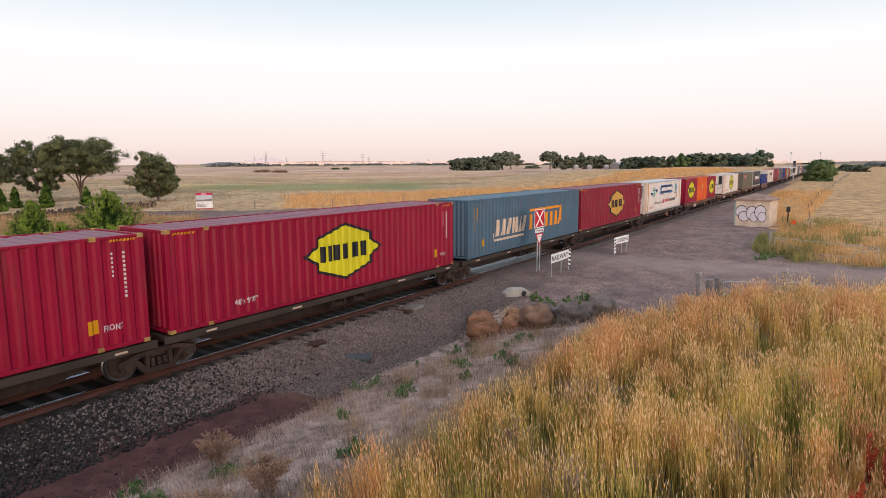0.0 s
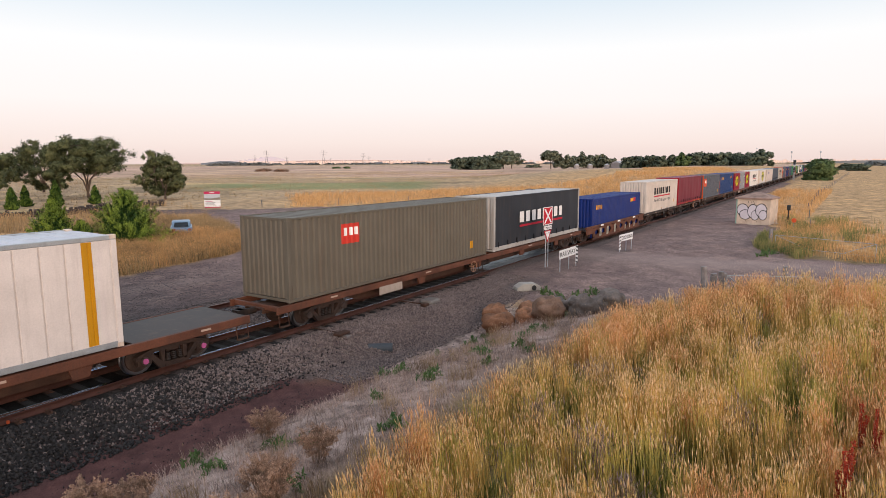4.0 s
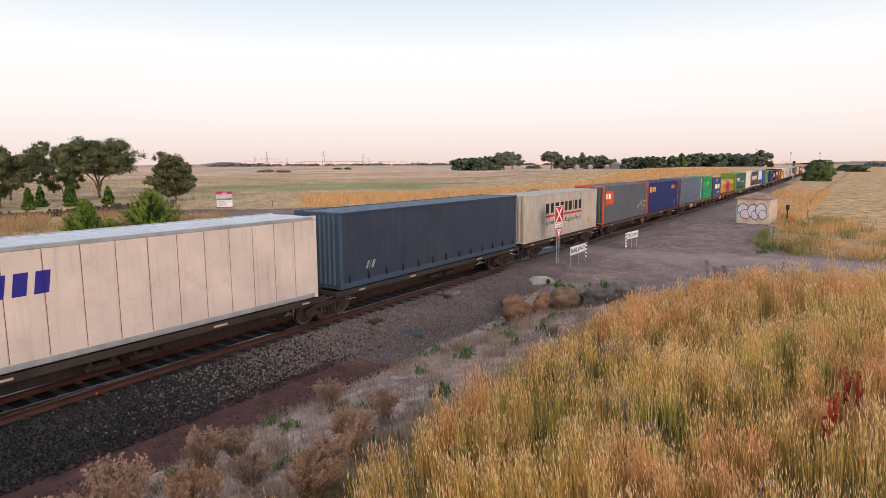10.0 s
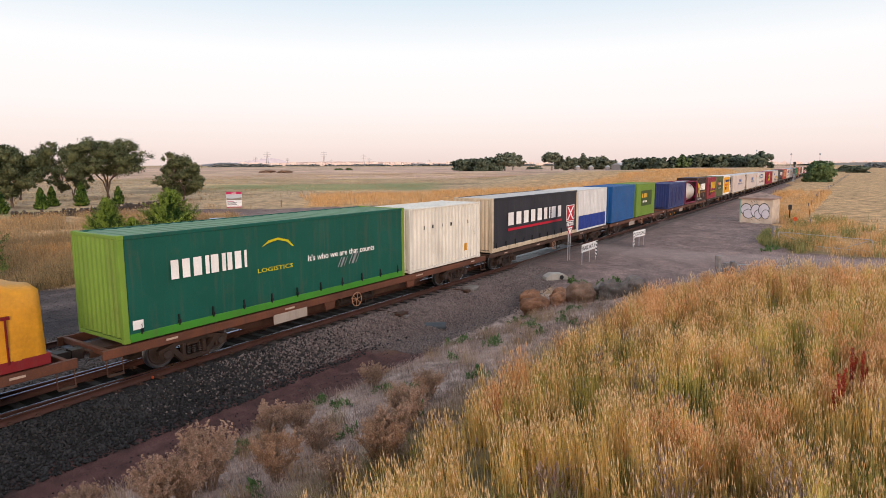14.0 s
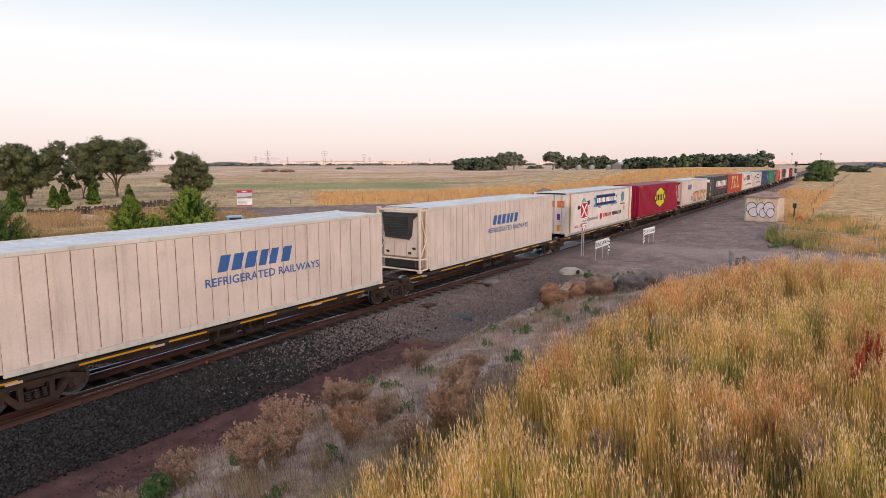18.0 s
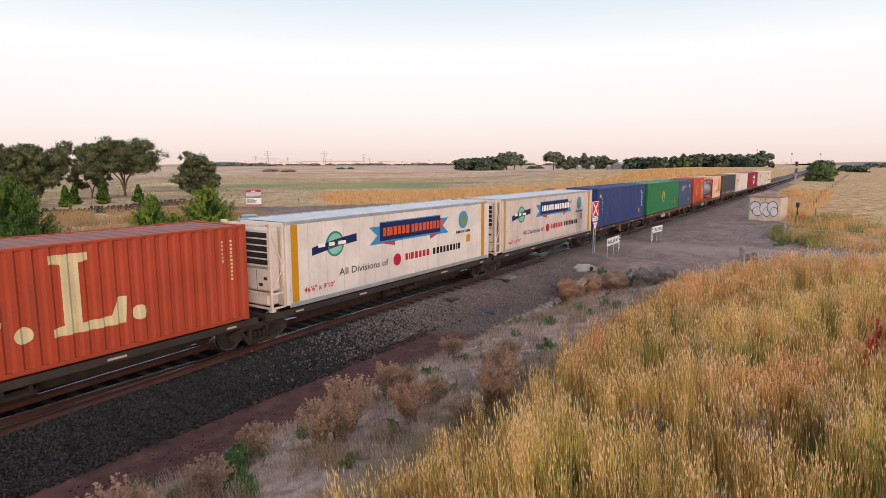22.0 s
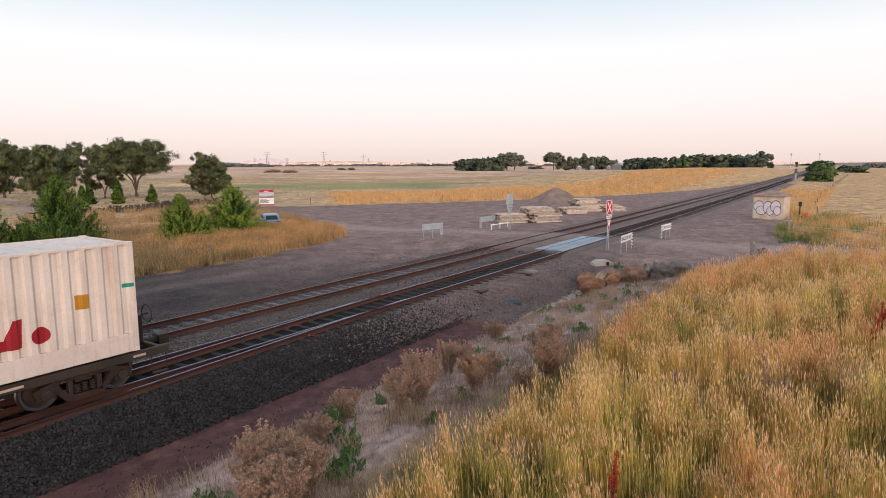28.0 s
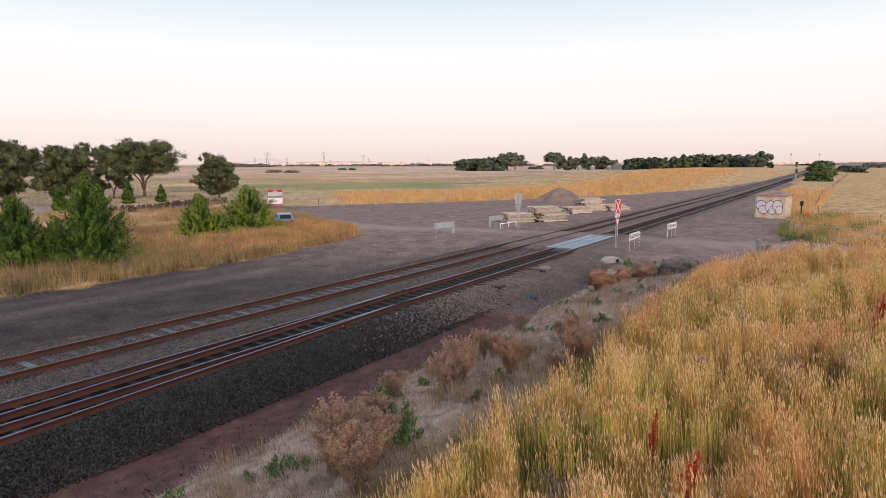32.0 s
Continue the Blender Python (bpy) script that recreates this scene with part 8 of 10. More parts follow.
FARGUM = leafy("haze_paled_gum_leaves", (0.080, 0.094, 0.066), (0.26, 0.265, 0.17), 0.6, 0.1)
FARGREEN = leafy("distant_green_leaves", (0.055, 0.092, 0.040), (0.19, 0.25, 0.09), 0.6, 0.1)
# inner leaves: shade inside the crown is painted into this darker green
CYPCORE = leafy("inner_shade_cypress_leaves", (0.012, 0.036, 0.007), (0.060, 0.12, 0.016), 0.6, 0.03, 0.6, 0.6)
CYPLEAF = leafy("golden_cypress_leaves", (0.14, 0.205, 0.028), (0.50, 0.58, 0.075), 0.6, 0.12, 0.7, 0.5)
CYPDARK = leafy("dark_cypress_leaves", (0.055, 0.108, 0.020), (0.28, 0.36, 0.055), 0.6, 0.12, 0.7, 0.5)


def gum_tree(x, y, h, w, seed, label="", low=0.45, lobes=11, lean=0.0, stems=4, bare=0.3, group="gum trees behind the yard"):
    """A gum: a few bowed stems that fork to separate clumps of hanging leaves, with sky between them."""
    g = np.random.default_rng(seed)
    th = thing("gum_tree", label or "spreading grey-green gum tree with forked pale trunk", "tree", group, pose(x, y, float(height(x, y)), 0, 0, seed * 40))
    la = np.arange(lobes) * 2.4 + g.uniform(-0.5, 0.5, lobes)
    up = (np.arange(lobes) + g.uniform(0.2, 0.8, lobes)) / lobes
    lz = h * (low + (0.86 - low) * up)
    lr = np.sqrt(np.clip(1.02 - (np.abs(up - 0.42) / 0.62) ** 2, 0.03, 1)) * g.uniform(0.45, 1.1, lobes)
    lob = np.stack([np.cos(la) * lr * w * 0.36 + lean * lz, np.sin(la) * lr * w * 0.36, lz], -1)
    k = 20
    d = g.normal(size=(lobes * k, 3))
    d /= np.linalg.norm(d, axis=1)[:, None]
    d[:, 2] = np.where(d[:, 2] < -0.2, d[:, 2] * 0.6, d[:, 2])
    size = np.repeat(g.uniform(0.75, 1.2, lobes), k)[:, None] * np.array([w * 0.15, w * 0.15, h * 0.125])
    cen = np.repeat(lob, k, 0) + d * size * g.uniform(0.55, 1.05, (lobes * k, 1))
    rr = np.stack([w * g.uniform(0.030, 0.062, len(cen)), w * g.uniform(0.030, 0.062, len(cen)), h * g.uniform(0.028, 0.055, len(cen))], -1)
    bm = bmesh.new()
    forks = []
    foot = Vector((0, 0, h * 0.07))
    tube(bm, (0, 0, -0.2), foot, h * 0.026, h * 0.021, 9)
    for i in range(stems):
        a = 2 * math.pi * i / stems + g.uniform(-0.4, 0.4)
        f = Vector((math.cos(a) * w * 0.20 + lean * h * 0.5, math.sin(a) * w * 0.20, h * g.uniform(0.45, 0.58)))
        m1 = foot.lerp(f, 0.45) + Vector((math.cos(a) * -0.05 * w, math.sin(a) * -0.05 * w, 0.15))
        m2 = m1.lerp(f, 0.55) + Vector((g.normal(0, 0.15), g.normal(0, 0.15), 0.1))
        for p, q, r0, r1 in ((foot, m1, 0.0125, 0.010), (m1, m2, 0.010, 0.008), (m2, f, 0.008, 0.006)):
            tube(bm, p, q, h * r0, h * r1, 7, False)
        forks.append(f)
    for c in lob:
        c = Vector(c)
        f = min(forks, key=lambda q: (q - c).length)
        mid = f.lerp(c, 0.5) + Vector((g.normal(0, 0.1), g.normal(0, 0.1), -0.2))
        tube(bm, f, mid, h * 0.0065, h * 0.005, 6, False)
        tube(bm, mid, c, h * 0.005, h * 0.0025, 6, False)
    for n_c, c in enumerate(cen):
        if n_c % 2 == 0:
            tube(bm, Vector(lob[n_c // k]), Vector(c), h * 0.0035, h * 0.0015, 4, False)
    part("trunk", bm, BARK, th, "pale forked trunk and limbs")
    per = 100
    v, f = leaf_cloud(g, cen, rr, per, 0.075 + 0.0060 * h, -0.5, 1.0, 2.4, True)
    own, mass = np.repeat(cen, per * 4, 0), np.repeat(lob, k * per * 4, 0)
    out = (v - own) / np.repeat(rr, per * 4, 0) * 0.8 + (v - mass) / (w * 0.16) + np.array([0, 0, 0.25]) + g.normal(0, 0.22, (len(v) // 4, 3)).repeat(4, 0)
    out /= np.linalg.norm(out, axis=1)[:, None]
    ob = new("crown", arrays("crown", v, f, GUMLEAF, normals=out))
    ob.parent = th
    tagged(ob, "open crown of narrow grey-green leaves")
    return th


gum_tree(57.0, 98.0, 11.4, 15.5, 1, "wide old gum tree with many dark bowed stems", 0.42, 20, 0.02, 6)
gum_tree(60.7, 79.9, 8.2, 9.0, 2, "rounded dark gum tree standing alone by the yard", 0.13, 17, 0.10, 3)
gum_tree(36.0, 84.0, 9.4, 8.6, 3, "dense dark gum tree with a thin pale trunk", 0.2, 17, 0.0, 3)
gum_tree(62.0, 127.0, 11.3, 12.0, 4)
gum_tree(41.0, 114.0, 11.4, 11.0, 5)
gum_tree(24.0, 100.0, 9.6, 10.5, 6)
gum_tree(48.0, 130.0, 9.4, 12.0, 7)
gum_tree(18.0, 118.0, 10.0, 12.0, 8)
gum_tree(30.0, 140.0, 9.5, 13.0, 9)
gum_tree(45.0, 104.0, 8.0, 8.5, 10, "smaller olive gum tree leaning from the group", 0.34, 11, 0.08)
gum_tree(31.0, 92.0, 8.8, 8.0, 11, "dense dark gum tree with a thin pale trunk", 0.2, 16)
gum_tree(50.0, 96.0, 6.8, 7.0, 12, "smaller olive gum tree leaning from the group", 0.3, 11, -0.06)


def cypress(x, y, h, w, seed, mat, label, n=5200, group="cypresses on the verge", size=0.052, power=0.72):
    g = np.random.default_rng(seed)
    th = thing("cypress", label, "conifer", group, pose(x, y, float(height(x, y))))
    bm = bmesh.new()
    tube(bm, (0, 0, -0.1), (0, 0, h * 0.85), 0.09 * h / 4, 0.02, 7)
    part("trunk", bm, BARK, th)
    k = 300
    t = g.random(k) ** 1.15
    a = g.uniform(0, 2 * np.pi, k)
    lump = 0.80 + 0.20 * np.sin(3 * a + 7 * t + seed) + 0.20 * g.normal(size=k)
    r = (w / 2) * (1 - t) ** power * lump * np.clip(0.55 + 4 * t, 0, 1) ** 0.5
    cen = np.stack([np.cos(a) * r * 0.82, np.sin(a) * r * 0.82, 0.12 + t * (h - 0.25)], -1)
    per = int(n * 6.0) // k
    out = np.repeat(np.stack([np.cos(a), np.sin(a), 0.55 + 1.3 * t], -1), per, 0)
    out = out / np.linalg.norm(out, axis=1)[:, None]
    m = k * per
    along_it = g.uniform(-0.9, 0.7, m) * np.repeat((0.09 + 0.09 * (1 - t)) * w, per)
    wide = np.repeat((0.013 + 0.016 * (1 - t)) * w, per) * np.clip(0.8 - along_it / (0.2 * w), 0.15, 1.6)
    p = np.repeat(cen, per, 0) + out * along_it[:, None] + g.normal(0, 1, (m, 3)) * wide[:, None]
    p[:, 2] = np.maximum(p[:, 2], 0.05)
    u = out * 0.8 + np.array([0, 0, 0.45]) + g.normal(0, 0.42, (m, 3))
    u /= np.linalg.norm(u, axis=1)[:, None]
    sd = np.cross(u, out + g.normal(0, 0.35, (m, 3)))
    sd /= np.linalg.norm(sd, axis=1)[:, None]
    ln = (size * g.uniform(1.2, 2.4, m))[:, None]
    v = np.stack([p - u * ln * 0.5, p + sd * size * 0.34, p + u * ln * 0.6, p - sd * size * 0.34], 1).reshape(-1, 3)
    f = np.arange(m * 4).reshape(m, 4)
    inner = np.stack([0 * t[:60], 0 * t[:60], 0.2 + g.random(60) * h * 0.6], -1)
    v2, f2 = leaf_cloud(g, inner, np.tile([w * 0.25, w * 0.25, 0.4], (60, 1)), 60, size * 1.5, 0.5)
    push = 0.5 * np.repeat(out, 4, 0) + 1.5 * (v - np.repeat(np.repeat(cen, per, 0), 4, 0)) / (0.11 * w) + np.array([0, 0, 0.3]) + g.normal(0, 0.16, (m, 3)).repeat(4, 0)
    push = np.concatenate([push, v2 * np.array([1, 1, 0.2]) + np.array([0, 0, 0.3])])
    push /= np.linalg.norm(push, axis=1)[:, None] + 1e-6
    # outer sprays take the tree's own green, the rest the painted shade
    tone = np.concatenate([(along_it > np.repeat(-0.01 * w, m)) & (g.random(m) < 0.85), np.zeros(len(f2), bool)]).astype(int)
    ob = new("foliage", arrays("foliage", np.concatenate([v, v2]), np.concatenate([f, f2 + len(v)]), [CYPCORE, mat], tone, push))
    ob.parent = th
    tagged(ob, "feathery upswept foliage")
    return th


cypress(9.3, 22.1, 5.3, 6.4, 11, CYPDARK, "large bushy dark green cypress on the verge", 11000, power=0.85)
cypress(10.2, 24.2, 4.2, 3.6, 12, CYPLEAF, "bushy yellow-green cypress on the verge", 6000)
cypress(6.2, 24.4, 4.2, 5.6, 13, CYPDARK, "bushy dark green cypress on the verge", 7000)
cypress(7.8, 23.2, 2.7, 3.0, 14, CYPDARK, "low bushy cypress on the verge", 4500)
cypress(20.4, 27.3, 3.7, 4.8, 15, CYPLEAF, "slender yellow-green cypress on the verge", 6500, power=0.8)
cypress(21.8, 26.6, 2.3, 2.9, 16, CYPLEAF, "low side shoot of the slender cypress", 3500)
cypress(25.2, 27.2, 4.1, 6.6, 17, CYPLEAF, "broad yellow-green cypress on the verge", 9000, power=0.7)
for i, (x, y, h, w) in enumerate(((43.2, 78.8, 3.6, 2.2), (48.5, 78.4, 2.8, 1.9), (36.5, 76.0, 3.0, 1.9), (30.0, 72.0, 3.4, 2.2), (40.5, 82.0, 3.0, 1.8))):
    cypress(x, y, h, w, 30 + i, CYPDARK, "young dark cypress in the paddock", 1500, "young cypresses in the paddock", 0.16)


def far_tree(x, y, h, w, seed, mat, label, n=40, low=0.12, size=1.1, group="distant trees", per=56):
    g = np.random.default_rng(seed)
    th = thing("distant_tree", label, "tree", group, pose(x, y, float(height(x, y)) - 0.3))
    bm = bmesh.new()
    tube(bm, (0, 0, 0), (0.3, 0.2, h * 0.55), h * 0.03, h * 0.015, 6)
    part("trunk", bm, BARK, th)
    a = g.uniform(0, 2 * np.pi, n)
    r = np.sqrt(g.random(n)) * w * 0.42
    z = h * (low + 0.82 * (1 - low) * g.random(n) * (1 - 0.35 * (r / (w * 0.45)) ** 2))
    cen = np.stack([np.cos(a) * r, np.sin(a) * r, z], -1)
    rr = np.stack([w * g.uniform(0.10, 0.18, n), w * g.uniform(0.10, 0.18, n), h * g.uniform(0.08, 0.15, n)], -1)
    v, f = leaf_cloud(g, cen, rr, per, size, 0.0, 0.6)
    out = (v - np.repeat(cen, per * 4, 0)) / np.repeat(rr, per * 4, 0) + v * np.array([1 / w, 1 / w, 0]) + np.array([0, 0, 0.35])
    out /= np.linalg.norm(out, axis=1)[:, None] + 1e-6
    ob = new("crown", arrays("crown", v, f, mat, normals=out))
    ob.parent = th
    return th


def along(px0, px1, depth, n, h0, h1, w, seed, mat, label, low=0.12, size=1.2):
    """A belt of separate trees set side by side across the view."""
    g = np.random.default_rng(seed)
    ex, ey, ang = -9.3, -16.3, math.atan2(1.105, 1.643)
    for i in range(n):
        p = px0 + (px1 - px0) * (i + 0.5 + g.uniform(-0.25, 0.25)) / n
        d = depth * g.uniform(0.93, 1.07)
        s = (p - 784.0) / 1081.0 * d
        x = ex + math.cos(ang) * d + math.sin(ang) * s
        y = ey + math.sin(ang) * d - math.cos(ang) * s
        far_tree(x, y, g.uniform(h0, h1), w * g.uniform(0.8, 1.25), seed * 50 + i, mat, label, low=low, size=size)


along(812, 880, 560, 7, 12, 14.5, 15, 41, PINELEAF, "dense dark windbreak tree in the distance", 0.05)
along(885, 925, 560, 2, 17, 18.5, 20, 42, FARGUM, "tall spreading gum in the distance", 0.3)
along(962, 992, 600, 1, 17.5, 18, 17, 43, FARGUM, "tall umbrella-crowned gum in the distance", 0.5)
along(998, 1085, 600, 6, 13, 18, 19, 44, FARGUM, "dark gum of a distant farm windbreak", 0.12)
along(1110, 1200, 520, 8, 10, 13, 14, 45, PINELEAF, "dark pine of a distant windbreak", 0.08)
along(1192, 1214, 480, 1, 12, 12.5, 10, 46, FARGREEN, "rounded green tree before the windbreak", 0.05)
along(1210, 1350, 500, 13, 11, 15.5, 15, 47, PINELEAF, "dark pine of a distant windbreak", 0.12)
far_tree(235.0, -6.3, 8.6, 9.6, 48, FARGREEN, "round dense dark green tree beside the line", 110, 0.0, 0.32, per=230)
along(1485, 1520, 420, 2, 4.5, 6, 11, 49, PINELEAF, "low dark bush by the paddock fence", 0.0, 0.9)
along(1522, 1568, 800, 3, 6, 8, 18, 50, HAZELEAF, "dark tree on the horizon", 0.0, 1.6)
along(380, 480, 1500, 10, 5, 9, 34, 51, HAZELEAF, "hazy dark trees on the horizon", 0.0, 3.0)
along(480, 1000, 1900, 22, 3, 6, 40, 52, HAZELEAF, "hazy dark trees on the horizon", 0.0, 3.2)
along(480, 540, 420, 2, 2.0, 2.6, 9, 53, DOCK, "dry brown scrub mound in the pasture", 0.0, 0.9)
along(600, 640, 620, 2, 2.0, 2.6, 7, 54, FARGREEN, "low bush in the pasture", 0.0, 1.0)
along(930, 960, 640, 2, 3.5, 4.5, 9, 55, FARGUM, "low tree near the farm sheds", 0.0, 1.0)


def weed_bush(name, seed, h, w, mat, label, stems=46, per=26, m=None):
    """A dried weed: upright stems that fork into fine twigs, with small clumps of seed at the tips."""
    g = np.random.default_rng(seed)
    th = thing(name, label, "weed", "dry weeds on the bank", m)
    bm = bmesh.new()
    cen = []
    for i in range(stems):
        a, r = g.uniform(0, 2 * math.pi), math.sqrt(g.random()) * w * 0.36
        hh = h * g.uniform(0.55, 0.82) * (1 - 0.2 * (2 * r / w) ** 2)
        fork = Vector((math.cos(a) * r, math.sin(a) * r, hh))
        mid = Vector((math.cos(a) * r * 0.55, math.sin(a) * r * 0.55, hh * 0.5))
        tube(bm, (math.cos(a) * 0.10, math.sin(a) * 0.10, -0.05), mid, 0.007, 0.0055, 4, False)
        tube(bm, mid, fork, 0.0055, 0.0035, 4, False)
        for k in range(5):
            q = a + g.normal(0, 1.1)
            d = Vector((math.cos(q) * g.uniform(0.05, 0.20), math.sin(q) * g.uniform(0.05, 0.20), h * g.uniform(0.05, 0.24)))
            tube(bm, fork.lerp(mid, 0.16 * k * g.random()), fork + d, 0.0035, 0.002, 3, False)
            for t in (0.45, 0.75, 1.0):
                cen.append(fork + d * t)
        for k in range(4):
            q, root = a + g.normal(0, 1.3), mid.lerp(fork, g.uniform(-0.5, 0.9))
            tip = root + Vector((math.cos(q) * g.uniform(0.06, 0.16), math.sin(q) * g.uniform(0.06, 0.16), h * g.uniform(0.04, 0.14)))
            tube(bm, root, tip, 0.003, 0.0018, 3, False)
            cen.extend((root.lerp(tip, 0.6), tip))
    part("stem_sheaf", bm, TWIG, th)
    v, f = leaf_cloud(g, np.array(cen), np.tile((0.030, 0.030, 0.030), (len(cen), 1)), per, 0.015, 0.2, 1.0, 1.5)
    ob = new("seed_head", arrays("seed_head", v, f, mat))
    ob.parent = th
    return th


def on_ground(x, y, turn=0.0, dz=0.0):
    return pose(x, y, float(height(x, y)) + dz, 0, 0, turn)


RUSTDOCK = leafy("rusty_weed", (0.20, 0.115, 0.072), (0.60, 0.355, 0.22), 0.8, 0.35, 0.7, 0.8)
bushes = [weed_bush("dry_weed", 60 + i, h, w, mt, lb, st, 16, pose(-200, -200, -50)) for i, (h, w, st, mt, lb) in enumerate((
    (0.95, 0.85, 34, DOCK, "dry brown weed with clumped seed heads"), (1.15, 1.1, 44, DOCK, "tall dry brown weed with branching seed heads"),
    (0.66, 0.75, 26, DOCK, "small dry brown weed with clumped seed heads"), (0.85, 0.95, 40, RUSTDOCK, "rusty orange dried weed with broad seed heads")))]
spots = [(3.7, -8.13, 1, 10), (3.05, -8.45, 0, 80), (5.48, -7.73, 0, 150), (4.26, -9.31, 3, 20), (7.5, -9.44, 2, 200), (7.05, -9.95, 0, 40), (5.36, -10.63, 3, 130), (5.95, -10.4, 0, 250),
         (9.47, -6.95, 2, 310), (1.95, -7.3, 2, 60), (2.64, -8.35, 0, 30), (0.5, -7.9, 2, 300), (-1.5, -8.75, 1, 100), (-1.95, -9.05, 0, 210), (-1.2, -9.1, 2, 90), (-1.35, -9.55, 0, 20),
         (-2.3, -9.9, 1, 190), (4.45, -10.5, 2, 280), (6.2, -7.7, 2, 75), (5.5, -9.0, 2, 115), (8.8, -9.2, 2, 335)]
for x, y, k, turn in spots:
    copy_thing(bushes[k], on_ground(x, y, turn))
for ob in bushes:
    for c in list(ob.children):
        bpy.data.objects.remove(c)
    bpy.data.objects.remove(ob)
def dock_spike(m):
    g = np.random.default_rng(70)
    th = thing("red_dock", "tall dried red dock spike in the grass", "weed", "red dock spikes", m)
    bm = bmesh.new()
    cen = []
    for x, y, h in ((0, 0, 1.2), (0.07, 0.05, 1.0), (-0.05, 0.06, 0.86)):
        tube(bm, (x * 0.3, y * 0.3, -0.05), (x, y, h), 0.009, 0.004, 5)
        cen += [(x * t, y * t, h * t) for t in np.linspace(0.55, 1.0, 9)]
    part("stem_sheaf", bm, TWIG, th)
    v, f = leaf_cloud(g, np.array(cen), np.tile([0.035, 0.035, 0.05], (len(cen), 1)), 26, 0.022, 0.3, 1.0, 1.4)
    ob = new("seed_head", arrays("seed_head", v, f, DOCKRED))
    ob.parent = th
    return th


red = dock_spike(on_ground(0.0, -14.05))
for i, (x, y) in enumerate(((-0.9, -14.85), (-1.25, -14.8), (12.9, -17.5), (13.05, -17.3), (10.9, -17.1), (11.25, -17.2))):
    copy_thing(red, on_ground(x, y, 70 * i))


def green_weed(seed, r):
    g = np.random.default_rng(seed)
    k = 9
    cen = np.stack([g.normal(0, r * 0.5, k), g.normal(0, r * 0.5, k), np.abs(g.normal(0.06, 0.05, k))], -1)
    v, f = leaf_cloud(g, cen, np.tile([r * 0.35, r * 0.35, 0.11], (k, 1)), 18, 0.030, 1.6, 1.0, 4.0)
    return arrays("green_weed", v, f, WEED)


weeds = [green_weed(80 + i, r) for i, r in enumerate((0.22, 0.32, 0.26))]
gw = random.Random(9)
for i in range(46):
    x, y = gw.uniform(-4, 20), gw.uniform(-9.6, -6.2)
    if i % 4 == 0:
        x, y = gw.uniform(14, 24), gw.uniform(-8.5, -5.5)
    ob = new("green_weed", weeds[i % 3])
    ob.matrix_basis = on_ground(x, y, gw.uniform(0, 360))
    tagged(ob, "small patch of fresh green weeds", "weed", "green weeds on the bank")
for x, y in ((1.5, -7.5), (1.8, -7.3), (1.2, -7.9), (0.7, -8.5), (-0.6, -9.5), (-0.2, -9.2), (26.5, -6.2), (27.3, -6.8), (28.2, -7.2), (27.2, -5.3), (31.0, -12.0), (31.8, -12.4), (45.5, -12.2), (47.0, -12.5), (50.0, -12.4), (53.5, -12.0), (48.5, -13.2), (56.0, -11.8), (24.4, -7.2), (59.0, -11.9)):
    ob = new("green_weed", weeds[int(x) % 3])
    ob.matrix_basis = on_ground(x, y, x * 50) @ Matrix.Diagonal((1.5, 1.5, 1.6, 1))
    tagged(ob, "small patch of fresh green weeds", "weed", "green weeds on the bank")

# ---- signs at the crossing ----
SIGNRED, SIGNWHITE, SIGNBACK = paint(206, 30, 48, 0.05, 0.0), paint(240, 238, 238, 0.08, 0.03, k=0.86), surf("bare_sign_back", (0.46, 0.49, 0.53), 0.45, 0.5, 0.08)
G_SIGN = "level crossing signs"


def plate(th, name, outline, y, mat, label="", thick=0.006):
    bm = bmesh.new()
    prism(bm, outline, y, y + thick)
    return part(name, bm, mat, th, label)


def flat(th, name, outline, y, mat):
    bm = bmesh.new()
    fill(bm, [(x, y, z) for x, z in outline])
    ob = part(name, bm, mat, th)
    return ob


def rect_pts(x0, x1, z0, z1):
    return [(x0, z0), (x1, z0), (x1, z1), (x0, z1)]


def words(th, body, x, z, size, width, y, mat):
    me = letters(body, size, mat, width)
    for v in me.vertices:
        v.co.x += x
        v.co.z += z
        v.co.y = y
    ob = new("lettering", me)
    ob.parent = th
    return ob


